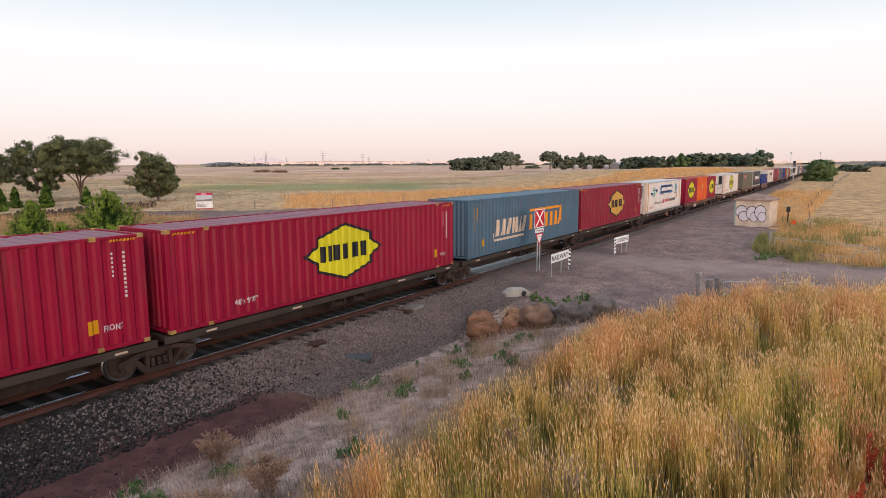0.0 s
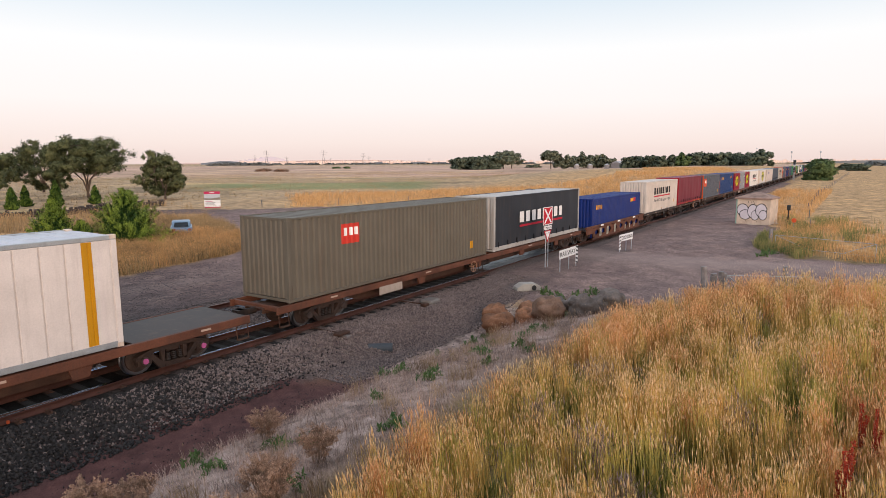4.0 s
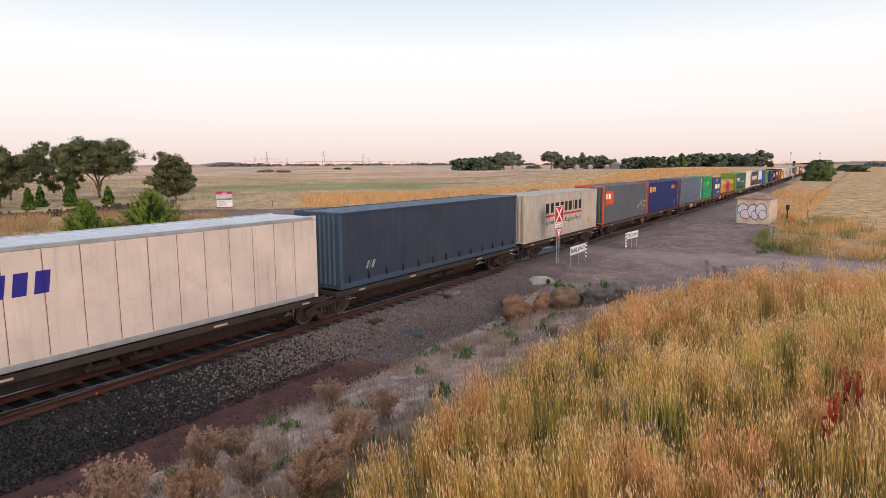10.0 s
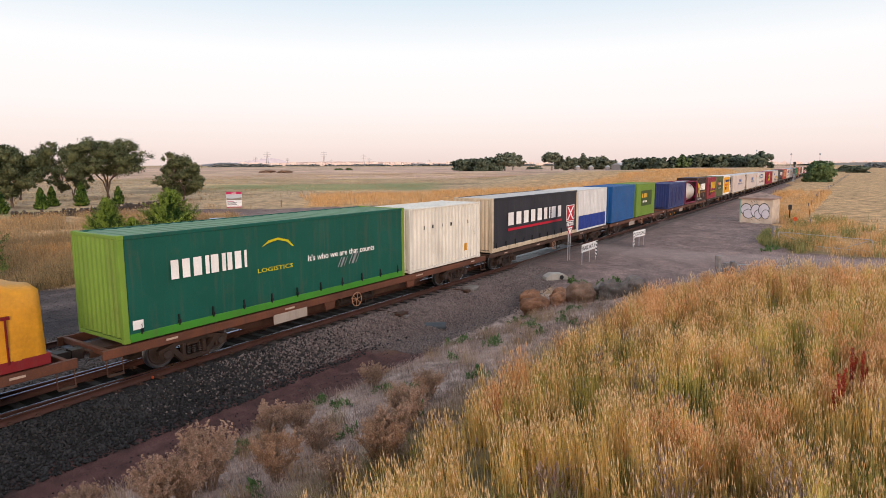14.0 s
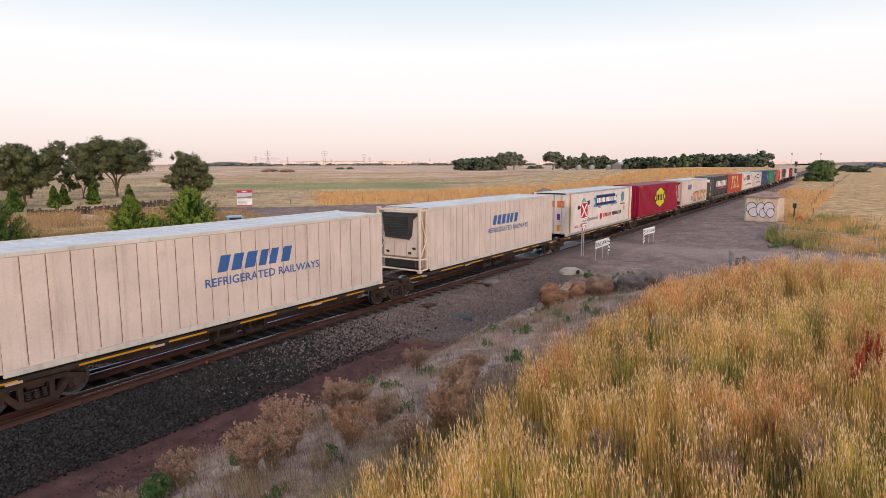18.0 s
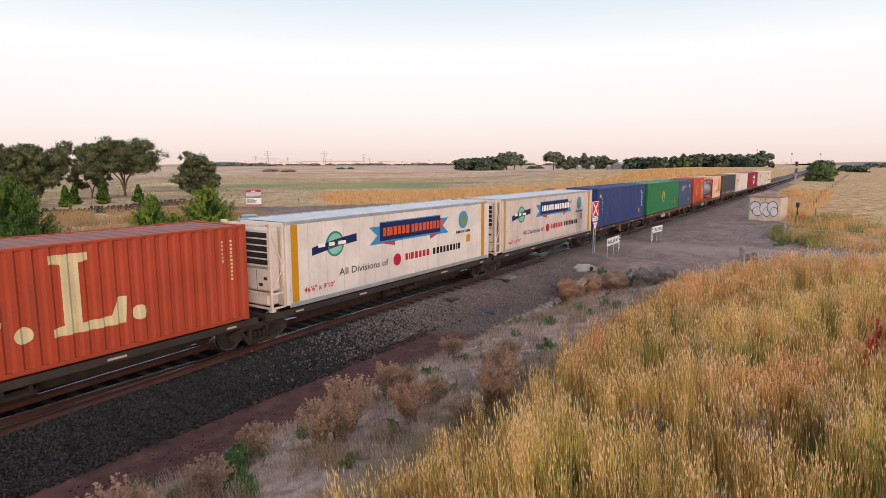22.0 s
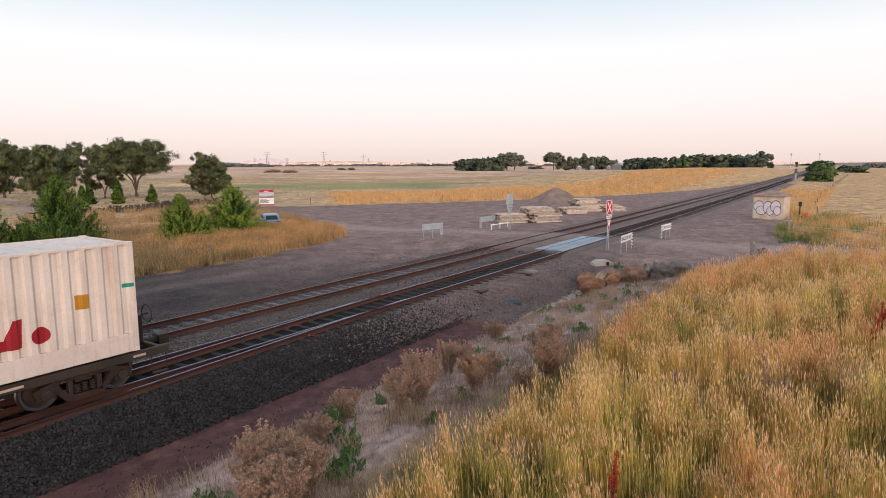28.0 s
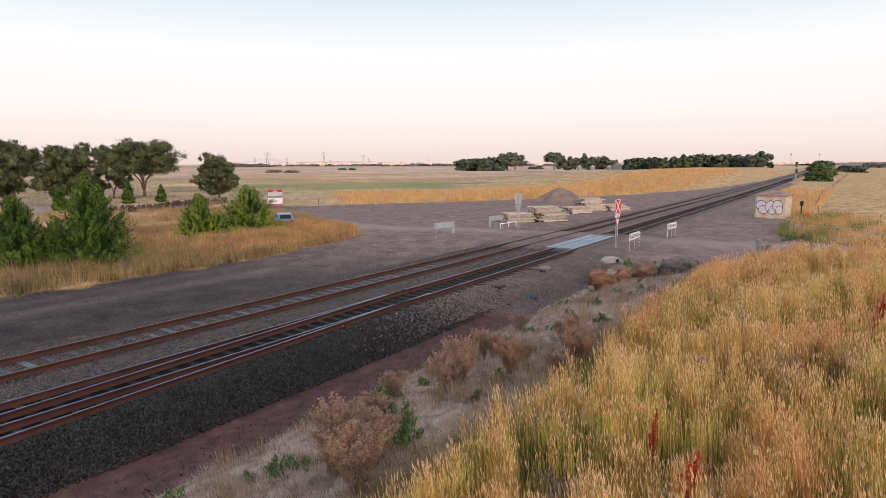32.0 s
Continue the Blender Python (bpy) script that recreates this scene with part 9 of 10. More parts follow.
def cross_sign(m, back=False):
    th = thing("crossing_sign", "red and white crossing sign with give way triangle on twin posts" if not back else "bare metal back of a crossing sign on twin posts", "road sign", G_SIGN, m)
    for x in (-0.16, 0.16):
        bm = bmesh.new()
        tube(bm, (x, 0.03, -0.3), (x, 0.03, 3.4), 0.03, seg=10)
        part("post", bm, STEEL, th)
    a, c, e = (SIGNBACK,) * 3 if back else (SIGNRED, SIGNWHITE, SIGNRED)
    p = plate(th, "cross_plate", rect_pts(-0.62, 0.62, 2.42, 3.42), -0.012, SIGNWHITE if not back else SIGNBACK, "red plate with white cross" if not back else "")
    w = plate(th, "tracks_plate", rect_pts(-0.52, 0.52, 2.15, 2.36), -0.012, c)
    t = plate(th, "give_way_plate", [(-0.5, 2.10), (0.0, 1.42), (0.5, 2.10)], -0.012, a, "give way triangle" if not back else "")
    if not back:
        flat(p, "red_field", rect_pts(-0.58, 0.58, 2.46, 3.38), -0.016, SIGNRED)
        flat(p, "cross_arm", [(-0.52, 2.52), (-0.34, 2.52), (0.52, 3.32), (0.34, 3.32)], -0.020, SIGNWHITE)
        flat(p, "cross_arm", [(0.52, 2.52), (0.34, 2.52), (-0.52, 3.32), (-0.34, 3.32)], -0.023, SIGNWHITE)
        words(w, "2 TRACKS", -0.46, 2.195, 0.15, 0.92, -0.017, INK)
        flat(t, "triangle_face", [(-0.36, 2.04), (0.0, 1.56), (0.36, 2.04)], -0.016, SIGNWHITE)
        words(t, "GIVE WAY", -0.24, 1.90, 0.09, 0.48, -0.020, INK)
    else:
        for zz in (1.7, 2.0, 2.6, 3.2):
            bm = bmesh.new()
            rbox(bm, -0.3, 0.3, 0.0, 0.03, zz - 0.02, zz + 0.02, 0.004)
            part("bracket", bm, STEEL, th)
    return th


cross_sign(on_ground(33.1, -2.62, 0))


def word_sign(m, body, stripe_left, back=False, w=1.95):
    """A long low board with slanted end stripes, on legs."""
    th = thing("crossing_board", f"white board lettered {body} with black stripes" if not back else "bare back of a low crossing board", "road sign", G_SIGN, m)
    for x in (-w / 2 + 0.2, 0.1, w / 2 - 0.15):
        bm = bmesh.new()
        tube(bm, (x, 0.03, -0.3), (x, 0.03, 1.1), 0.025, seg=8)
        part("leg", bm, STEEL, th)
    mat = SIGNBACK if back else SIGNWHITE
    board = plate(th, "board", rect_pts(-w / 2, w / 2, 0.72, 1.2), -0.01, mat, "white lettered board" if not back else "")
    s = -1 if stripe_left else 1
    x0 = s * (w / 2 - 0.17)
    tail = plate(th, "stripe_board", rect_pts(x0 - 0.17, x0 + 0.17, 0.18, 0.70), -0.01, mat, "striped end board" if not back else "")
    if not back:
        words(board, body, -w / 2 + (0.4 if stripe_left else 0.08), 0.83, 0.36, w - 0.5, -0.016, INK)
        for k in range(5):
            z = 0.16 + k * 0.22
            z2 = min(z + 0.12 + 0.2, 1.19)
            flat(tail, "stripe", [(x0 - 0.16, z + (0.12 if s < 0 else 0.0) + (0.08 if s > 0 else 0)), (x0 + 0.16, z + (0.0 if s > 0 else 0.2) - (0.0)), (x0 + 0.16, min(z + 0.1 + (0.0 if s > 0 else 0.2), 1.19)), (x0 - 0.16, z + 0.1 + (0.12 if s < 0 else 0.08))], -0.016, INK)
    return th


word_sign(on_ground(33.33, -3.83, 1, 0.0), "RAILWAY", False, w=2.75)
word_sign(on_ground(43.1, -3.97, -4, 0.0), "CROSSING", True, w=2.45)
cross_sign(on_ground(42.85, 10.1, 178, 0.0), True)
word_sign(on_ground(32.55, 11.65, 170, 0.0), "RAILWAY", True, True, 2.4)
word_sign(on_ground(41.55, 11.75, 174, 0.0), "CROSSING", False, True, 2.4)
bm = bmesh.new()
tube(bm, (0, 0, 0.42), (3.0, 0.4, 0.42), 0.05, seg=8)
for x in (0.1, 1.5, 2.8):
    tube(bm, (x, x * 0.13, 0), (x, x * 0.13, 0.42), 0.045, seg=8)
boom = new("low_rail", mesh("low_rail", bm, SIGNWHITE))
boom.matrix_basis = on_ground(40.7, 10.9, -12)
tagged(boom, "low white pipe rail beside the track sign", "rail")

# ---- stones, drain and loose things by the track ----
def boulder(x, y, r, seed, mat, sq=(1, 1, 0.8), label="rounded red-brown boulder with pale scrapes"):
    g = np.random.default_rng(seed)
    bm = bmesh.new()
    bmesh.ops.create_icosphere(bm, subdivisions=4, radius=1.0)
    off = g.uniform(0, 50, 3)
    for v in bm.verts:
        d = 1.0 + 0.34 * noise.noise(Vector(v.co) * 1.2 + Vector(off)) + 0.24 * noise.noise(Vector(v.co) * 2.9 + Vector(off)) + 0.05 * noise.noise(Vector(v.co) * 8.0 + Vector(off))
        v.co = Vector((v.co.x * sq[0], v.co.y * sq[1], v.co.z * sq[2])) * r * d
    ob = new("boulder", mesh("boulder", bm, mat, True))
    ob.matrix_basis = on_ground(x, y, g.uniform(0, 360), r * sq[2] * 0.62)
    return tagged(ob, label, "boulder", "boulders by the drain")


for i, (x, y, r, m) in enumerate(((22.9, -5.05, 0.52, ROCK), (21.9, -5.75, 0.60, ROCK), (23.3, -6.35, 0.50, ROCK), (22.3, -6.75, 0.46, ROCK), (22.2, -7.75, 0.64, BROWNROCK), (24.2, -7.0, 0.50, GREYROCK), (22.6, -8.85, 0.56, GREYROCK), (23.9, -8.1, 0.5, GREYROCK), (24.2, -9.3, 0.60, GREYROCK))):
    boulder(x, y, r, 90 + i, m, (1.1, 0.95, 0.85), "rounded red-brown boulder by the drain" if m is ROCK else "wide brown boulder with a scraped face" if m is BROWNROCK else "dark grey boulder by the drain")
bm = bmesh.new()
prism(bm, [(-0.85, 0.0), (0.85, 0.0), (0.85, 0.22), (0.5, 0.42), (-0.4, 0.45), (-0.85, 0.20)], -0.42, 0.42)
bmesh.ops.bevel(bm, geom=bm.edges[:], offset=0.05, segments=2, affect="EDGES")
slab = thing("drain_block", "pale concrete drain block with a round pipe hole", "concrete block", "", on_ground(27.5, -4.15, -40, 0.0) @ Matrix.Diagonal((0.74, 0.74, 0.8, 1)))
part("block", bm, CONCRETE, slab)
# black disc in place of the shade inside the block's hole
bm = bmesh.new()
tube(bm, (0.3, -0.47, 0.2), (0.3, -0.38, 0.2), 0.16, seg=18)
part("pipe_mouth", bm, VENT, slab, "dark round pipe mouth")
bm = bmesh.new()
ring(bm, (0.3, -0.44, 0.2), 0.17, 0.02, "y", 20, 6)
part("pipe_rim", bm, CONCRETE, slab)
pipe = thing("drain_pipe", "grey plastic drain pipe end in the ballast", "pipe", "", pose(17.6, -3.35, -0.72, 0, 0, 40))
bm = bmesh.new()
for r0, r1, sgn in ((0.19, 0.19, 1), (0.17, 0.17, -1)):
    tube(bm, (0, -0.36, 0), (0, 0.5, 0), r0, r1, 20, False)
ring(bm, (0, -0.36, 0), 0.18, 0.012, "y", 20, 5)
part("shell", bm, surf("grey_plastic_pipe", (0.05, 0.057, 0.066), 0.6), pipe)
# black disc across the pipe, painted shade for its unlit depth
bm = bmesh.new()
tube(bm, (0, 0.1, 0), (0, 0.12, 0), 0.17, seg=18)
part("shadowed_back", bm, VENT, pipe)

# points motor and its long timbers
motor = thing("points_machine", "grey points machine on long timbers beside the rail", "points machine", "", pose(22.5, -1.5, -0.26, 0, 0, 3))
for i, (x, l) in enumerate(((-0.35, 1.0), (0.35, 1.05), (-3.3, 0.45), (-5.6, 0.6))):
    bm = bmesh.new()
    rbox(bm, x - 0.10, x + 0.10, -l, 0.9, -0.10, 0.02, 0.015)
    part("timber", bm, GREYWOOD, motor)
bm = bmesh.new()
rbox(bm, -0.30, 0.50, -0.70, -0.10, 0.0, 0.22, 0.07)
part("housing", bm, surf("pale_grey_housing", (0.17, 0.145, 0.13), 0.6, 0, 0.15, 3, 30, 0.1, 0.2), motor, "pale grey motor housing")
bm = bmesh.new()
tube(bm, (-0.5, -0.6, 0.12), (-0.5, 1.0, 0.10), 0.025, seg=6)
rbox(bm, -0.75, -0.45, -0.7, -0.45, 0.05, 0.18, 0.02)
part("rodding", bm, RUST, motor)
bm = bmesh.new()
rbox(bm, -6.0, -5.4, -0.5, -0.2, 0.05, 0.14, 0.02)
tube(bm, (-5.7, -0.4, 0.1), (-5.7, 1.0, 0.09), 0.02, seg=6)
part("lever_box", bm, RUST, motor)
for i, (x, y, l) in enumerate(((16.7, -1.85, 0.7), (19.3, -1.8, 0.6))):
    bm = bmesh.new()
    rbox(bm, -0.10, 0.10, -l / 2, l / 2, -0.09, 0.0, 0.015)
    ob = new("timber_end", mesh("timber_end", bm, TIMBER))
    ob.matrix_basis = pose(x, y, -0.22, 0, 0, 3)
    tagged(ob, "weathered end of a long turnout timber", "timber", "turnout timbers")
marker = thing("track_marker", "small orange marker on the rail foot", "marker", "", pose(6.9, -0.95, -0.17))
bm = bmesh.new()
rbox(bm, -0.03, 0.03, -0.03, 0.03, 0, 0.08, 0.01)
part("cap", bm, paint(190, 84, 48), marker)

# ---- graffiti-covered hut ----
hut = thing("relay_hut", "cream concrete relay hut covered in black graffiti", "hut", "", pose(67.6, -8.62, float(height(67, -9)) - 0.05, 0, 0, -6) @ Matrix.Diagonal((1, 0.88, 1, 1)))
HUTM = surf("cream_render", (0.56, 0.44, 0.35), 0.85, 0, 0.15, 1.5, 40, 0.2, 0.4, (0.28, 0.20, 0.15), 0.3)
for nm, a in (("wall_panel", (0.0, 0.14, -1.75, 1.75)), ("wall_panel", (3.0, 3.14, -1.75, 1.75)), ("wall_panel", (0.14, 3.0, -1.75, -1.61)), ("wall_panel", (0.14, 3.0, 1.61, 1.75))):
    bm = bmesh.new()
    rbox(bm, a[0], a[1], a[2], a[3], 0, 2.55, 0.02)
    part(nm, bm, HUTM, hut)
bm = bmesh.new()
a = [bm.verts.new(p) for p in ((-0.15, -1.9, 2.5), (3.29, -1.9, 2.5), (3.29, 1.9, 2.5), (-0.15, 1.9, 2.5))]
c = [bm.verts.new(p) for p in ((-0.15, -1.9, 2.64), (3.29, -1.9, 2.64), (3.29, 1.9, 2.64), (-0.15, 1.9, 2.64))]
d = [bm.verts.new(p) for p in ((1.4, -0.2, 3.15), (1.75, -0.2, 3.15), (1.75, 0.2, 3.15), (1.4, 0.2, 3.15))]
bm.faces.new(a[::-1])
bm.faces.new(d)
for lo, hi in ((a, c), (c, d)):
    for i in range(4):
        j = (i + 1) % 4
        bm.faces.new((lo[i], lo[j], hi[j], hi[i]))
part("roof", bm, surf("stained_roof_concrete", (0.27, 0.175, 0.14), 0.9, 0, 0.3, 1.5, 30.0, 0.3), hut, "low hipped concrete roof")
bm = bmesh.new()
rbox(bm, -0.3, 3.4, -2.1, 2.1, -0.35, 0.04, 0.02)
part("plinth", bm, CONCRETE, hut)
bm = bmesh.new()
rbox(bm, -0.012, 0.0, 1.62, 1.75, 0.05, 2.5, 0.003)
part("corner_strip", bm, paint(150, 180, 168), hut)


def spray(parent, pts, mat, x=-0.006):
    bm = bmesh.new()
    fill(bm, [(x, y, z) for y, z in pts])
    part("graffiti", bm, mat, parent, "sprayed graffiti")


def loop(cy, cz, ry, rz, n=22, turn=0.3):
    return [(cy + ry * math.cos(2 * math.pi * i / n + turn) * (1 + 0.08 * math.sin(3 * i)), cz + rz * math.sin(2 * math.pi * i / n + turn)) for i in range(n)]


PALE = paint(214, 206, 214, 0.05, 0.0, k=0.86)
for k, (cy, cz, ry, rz) in enumerate(((1.05, 1.45, 0.62, 0.62), (0.75, 1.0, 0.62, 0.5), (0.0, 1.35, 0.55, 0.7), (-0.25, 0.95, 0.42, 0.5), (-0.85, 1.45, 0.6, 0.68), (-1.05, 1.0, 0.42, 0.5))):
    spray(hut, loop(cy, cz, ry, rz), INK, -0.006 - 0.006 * k)
    spray(hut, loop(cy, cz, ry * 0.885, rz * 0.885), PALE, -0.009 - 0.006 * k)
for y, z, s in ((0.42, 2.24, 0.26), (0.14, 2.28, 0.22), (-0.14, 2.22, 0.24), (0.6, 0.40, 0.16), (0.3, 0.38, 0.14), (-0.5, 0.36, 0.14)):
    spray(hut, [(y, z - s / 2), (y + 0.04, z - s / 2), (y + 0.16, z + s / 2), (y + 0.12, z + s / 2)], INK, -0.007)
bm = bmesh.new()
tube(bm, (0, 0, -0.3), (0, 0, 1.9), 0.06, seg=8)
sp = thing("marker_posts", "dark post with small box beside the hut", "post", "", on_ground(68.5, -11.6))
part("post", bm, GRIME, sp)
bm = bmesh.new()
rbox(bm, -0.16, 0.16, -0.16, 0.16, 1.5, 2.0, 0.03)
part("box", bm, VENT, sp)
om = thing("orange_marker", "orange marker disc on a short stake", "marker", "", on_ground(64.5, -12.4))
bm = bmesh.new()
tube(bm, (0, 0, -0.1), (0, 0, 0.75), 0.025, seg=6)
part("stake", bm, STEEL, om)
bm = bmesh.new()
tube(bm, (-0.03, 0, 0.85), (0.03, 0, 0.85), 0.2, seg=14)
part("disc", bm, paint(232, 96, 50), om)

# ---- stacks of old sleepers and spoil ----
bm = bmesh.new()
rbox(bm, -1.5, 1.5, -0.13, 0.13, 0, 0.15, 0.02)
stack_me = mesh("sleeper", bm, surf("old_sleeper", (0.42, 0.335, 0.275), 0.9, 0, 0.3, 3.0, 30, 0.4, 0.0, (0.2, 0.15, 0.12), 0.4, per=0.25))


def stack(x, y, layers, turn, label):
    th = thing("sleeper_stack", label, "sleeper stack", "stacks of old sleepers", on_ground(x, y, turn))
    g = random.Random(int(x))
    for k, (n, off, span) in enumerate(layers):
        for i in range(n):
            again("sleeper", stack_me, th, pose(off + g.uniform(-0.25, 0.25), -span / 2 + span * i / max(n - 1, 1) + g.uniform(-0.04, 0.04), k * 0.155 + 0.02, 0, 0, g.uniform(-3, 3)))
    return th


stack(49.7, 13.9, [(10, 0, 3.4), (9, 0, 3.2), (9, 0.2, 3.2), (8, 0.1, 2.6), (7, 0.3, 2.2), (4, 0.2, 1.5)], -40, "stack of weathered concrete and timber sleepers")
stack(52.4, 11.6, [(10, 0, 3.4), (10, -0.2, 3.4), (9, 0.2, 3.2), (9, 0.1, 3.0), (8, 0.3, 2.8), (8, 0.0, 2.8), (7, -0.3, 2.4), (6, -0.3, 2.0), (5, -0.4, 1.6), (4, -0.4, 1.4)], -37, "tall uneven stack of weathered sleepers")
stack(64.4, 13.0, [(8, 0, 3.0), (8, 0.2, 2.8), (7, 0.1, 2.6), (5, 0.2, 2.0), (3, 0, 1.2)], -32, "low tumbled stack of weathered sleepers")
stack(68.0, 12.6, [(9, 0, 3.2), (9, 0.2, 3.2), (8, -0.2, 3.0), (8, 0.1, 2.8), (8, 0, 2.8), (7, 0.2, 2.4), (7, 0, 2.4), (6, -0.1, 2.2), (5, 0, 2.0), (5, 0.2, 1.6), (4, 0.1, 1.4)], -38, "tall stack of weathered sleepers")
stack(71.4, 10.4, [(9, 0, 3.4), (8, 0, 3.0), (7, 0.2, 2.6), (6, 0, 2.2), (5, -0.2, 1.8)], -35, "low stack of weathered sleepers")
g = np.random.default_rng(77)
mv = []
nr, na = 14, 36
for i in range(nr + 1):
    r = i / nr
    for j in range(na):
        a = 2 * math.pi * j / na
        rr = r * (1 + 0.12 * math.sin(3 * a + 1) + 0.08 * math.sin(7 * a))
        mv.append((rr * 5.0 * math.cos(a), rr * 4.0 * math.sin(a), 2.3 * (1 - r ** 1.5) ** 1.3 * (1 + 0.2 * math.sin(2 * a) * r) - 0.1 + g.uniform(-0.05, 0.05)))
mf = np.array([(i * na + j, i * na + (j + 1) % na, (i + 1) * na + (j + 1) % na, (i + 1) * na + j) for i in range(nr) for j in range(na)])
mound = new("spoil_mound", arrays("spoil_mound", np.array(mv), mf, surf("spoil", (0.20, 0.138, 0.112), 0.95, 0, 0.3, 0.8, 20, 0.6, 0.0, (0.16, 0.15, 0.07), 0.5)))
mound.matrix_basis = on_ground(84.0, 23.5, -35)
tagged(mound, "brown heap of spoil behind the yard", "mound")

# ---- estate board, car, stone wall, fences ----
board = thing("notice_board", "large pink and white notice board on posts by the yard", "sign board", "", on_ground(52.2, 55.0, -38, 0.0))
for x in (-0.85, 0.85):
    bm = bmesh.new()
    rbox(bm, x - 0.06, x + 0.06, 0.0, 0.1, -0.3, 2.2, 0.01)
    part("post", bm, GREYWOOD, board)
plate(board, "panel", rect_pts(-1.02, 1.02, 0.12, 2.3), -0.03, SIGNWHITE, "white panel with pink ends")
flat(board, "header", rect_pts(-1.02, 1.02, 1.95, 2.3), -0.04, paint(206, 36, 92, 0.05, 0))
flat(board, "footer", rect_pts(-1.02, 1.02, 0.12, 0.24), -0.04, paint(206, 36, 92, 0.05, 0))
flat(board, "picture", rect_pts(-1.0, 1.0, 1.15, 1.93), -0.04, paint(150, 138, 126, 0.05, 0))
flat(board, "picture_light", [(-1.0, 1.42), (-0.2, 1.36), (1.0, 1.52), (1.0, 1.93), (-1.0, 1.93)], -0.044, paint(200, 204, 210, 0.05, 0))
for k, (z, w, m) in enumerate(((0.95, 0.9, paint(190, 60, 110)), (0.78, 1.3, GREYTEXT), (0.64, 1.1, GREYTEXT), (0.5, 1.25, GREYTEXT))):
    flat(board, "text_bar", rect_pts(-0.9, -0.9 + w, z - 0.03, z + 0.04), -0.042, m)
flat(board, "text_bar", rect_pts(-0.3, 0.3, 2.08, 2.18), -0.046, SIGNWHITE)
bm = bmesh.new()
tube(bm, (-1.0, 0.05, 1.6), (-1.0, 1.2, 0.0), 0.03, seg=6)
part("stay", bm, STEEL, board)

car = thing("car", "small blue hatchback parked behind the verge", "car", "", on_ground(31.3, 29.8, 57, -0.02))
BLUECAR = surf("blue_car_paint", (0.15, 0.23, 0.33), 0.3, 0.2, 0.05, 2, 40, 0.01, spec=0.6)
GLASS = surf("dark_car_glass", (0.02, 0.025, 0.03), 0.08, 0, 0.05, spec=0.8)
bm = bmesh.new()
prism(bm, [(-1.95, 0.3), (1.95, 0.3), (1.98, 0.62), (1.9, 0.86), (1.0, 0.95), (-1.75, 0.98), (-1.98, 0.8)], -0.82, 0.82)
bmesh.ops.bevel(bm, geom=bm.edges[:], offset=0.07, segments=2, affect="EDGES")
part("body", bm, BLUECAR, car, "pale blue car body")
bm = bmesh.new()
prism(bm, [(-1.75, 0.95), (1.0, 0.92), (0.45, 1.36), (0.2, 1.43), (-1.2, 1.44), (-1.5, 1.35)], -0.70, 0.70)
bmesh.ops.bevel(bm, geom=bm.edges[:], offset=0.06, segments=2, affect="EDGES")
cabin = part("cabin", bm, BLUECAR, car)
for s in (-1, 1):
    for x0, x1 in ((-0.45, 0.55), (-1.35, -0.52)):
        bm = bmesh.new()
        prism(bm, [(x0, 1.0), (x1, 1.0), (x1 - 0.25 if x1 > 0 else x1, 1.34), (x0 + (0.12 if x0 < -1 else 0), 1.34)], s * 0.70, s * 0.715)
        part("side_window", bm, GLASS, cabin)
for pts in ([(1.03, -0.6, 0.96), (1.03, 0.6, 0.96), (0.47, 0.52, 1.37), (0.47, -0.52, 1.37)], [(-1.80, -0.55, 1.0), (-1.80, 0.55, 1.0), (-1.53, 0.5, 1.35), (-1.53, -0.5, 1.35)]):
    bm = bmesh.new()
    bm.faces.new([bm.verts.new(p) for p in pts])
    bmesh.ops.solidify(bm, geom=bm.faces[:], thickness=-0.01)
    part("windscreen", bm, GLASS, cabin)
for x in (-1.25, 1.25):
    for y in (-0.76, 0.76):
        bm = bmesh.new()
        tube(bm, (x, y - 0.09, 0.31), (x, y + 0.09, 0.31), 0.31, seg=18)
        wh = part("wheel", bm, VENT, car, "black tyre")
        bm = bmesh.new()
        tube(bm, (x, y - 0.1, 0.31), (x, y + 0.1, 0.31), 0.19, seg=14)
        part("rim", bm, STEEL, wh)
for y in (-0.6, 0.6):
    bm = bmesh.new()
    rbox(bm, -2.0, -1.93, y - 0.14, y + 0.14, 0.7, 0.86, 0.02)
    part("tail_light", bm, paint(150, 20, 24), car)
    bm = bmesh.new()
    rbox(bm, 1.9, 1.97, y - 0.16, y + 0.16, 0.62, 0.76, 0.02)
    part("headlight", bm, SIGNWHITE, car)

# dry-stone wall, stone by stone
wall = thing("stone_wall", "low dark dry-stone wall across the paddock", "stone wall", kind="structure")
WALLROCK = surf("dark_field_stone", (0.075, 0.056, 0.046), 0.9, 0.0, 0.4, 2.5, 18.0, 0.8, 0.0, (0.13, 0.09, 0.06), 0.6, per=0.3)
stone_mes = []
for k in range(4):
    bm = bmesh.new()
    bmesh.ops.create_icosphere(bm, subdivisions=1, radius=0.22)
    gg = random.Random(k)
    for v in bm.verts:
        v.co = Vector((v.co.x * gg.uniform(0.8, 1.3), v.co.y * gg.uniform(0.8, 1.2), v.co.z * gg.uniform(0.6, 0.95)))
    stone_mes.append(mesh("stone", bm, WALLROCK))
gg = random.Random(4)
line = [(28.0, 63.0), (36.0, 60.5), (44.0, 66.0), (52.5, 66.5)]
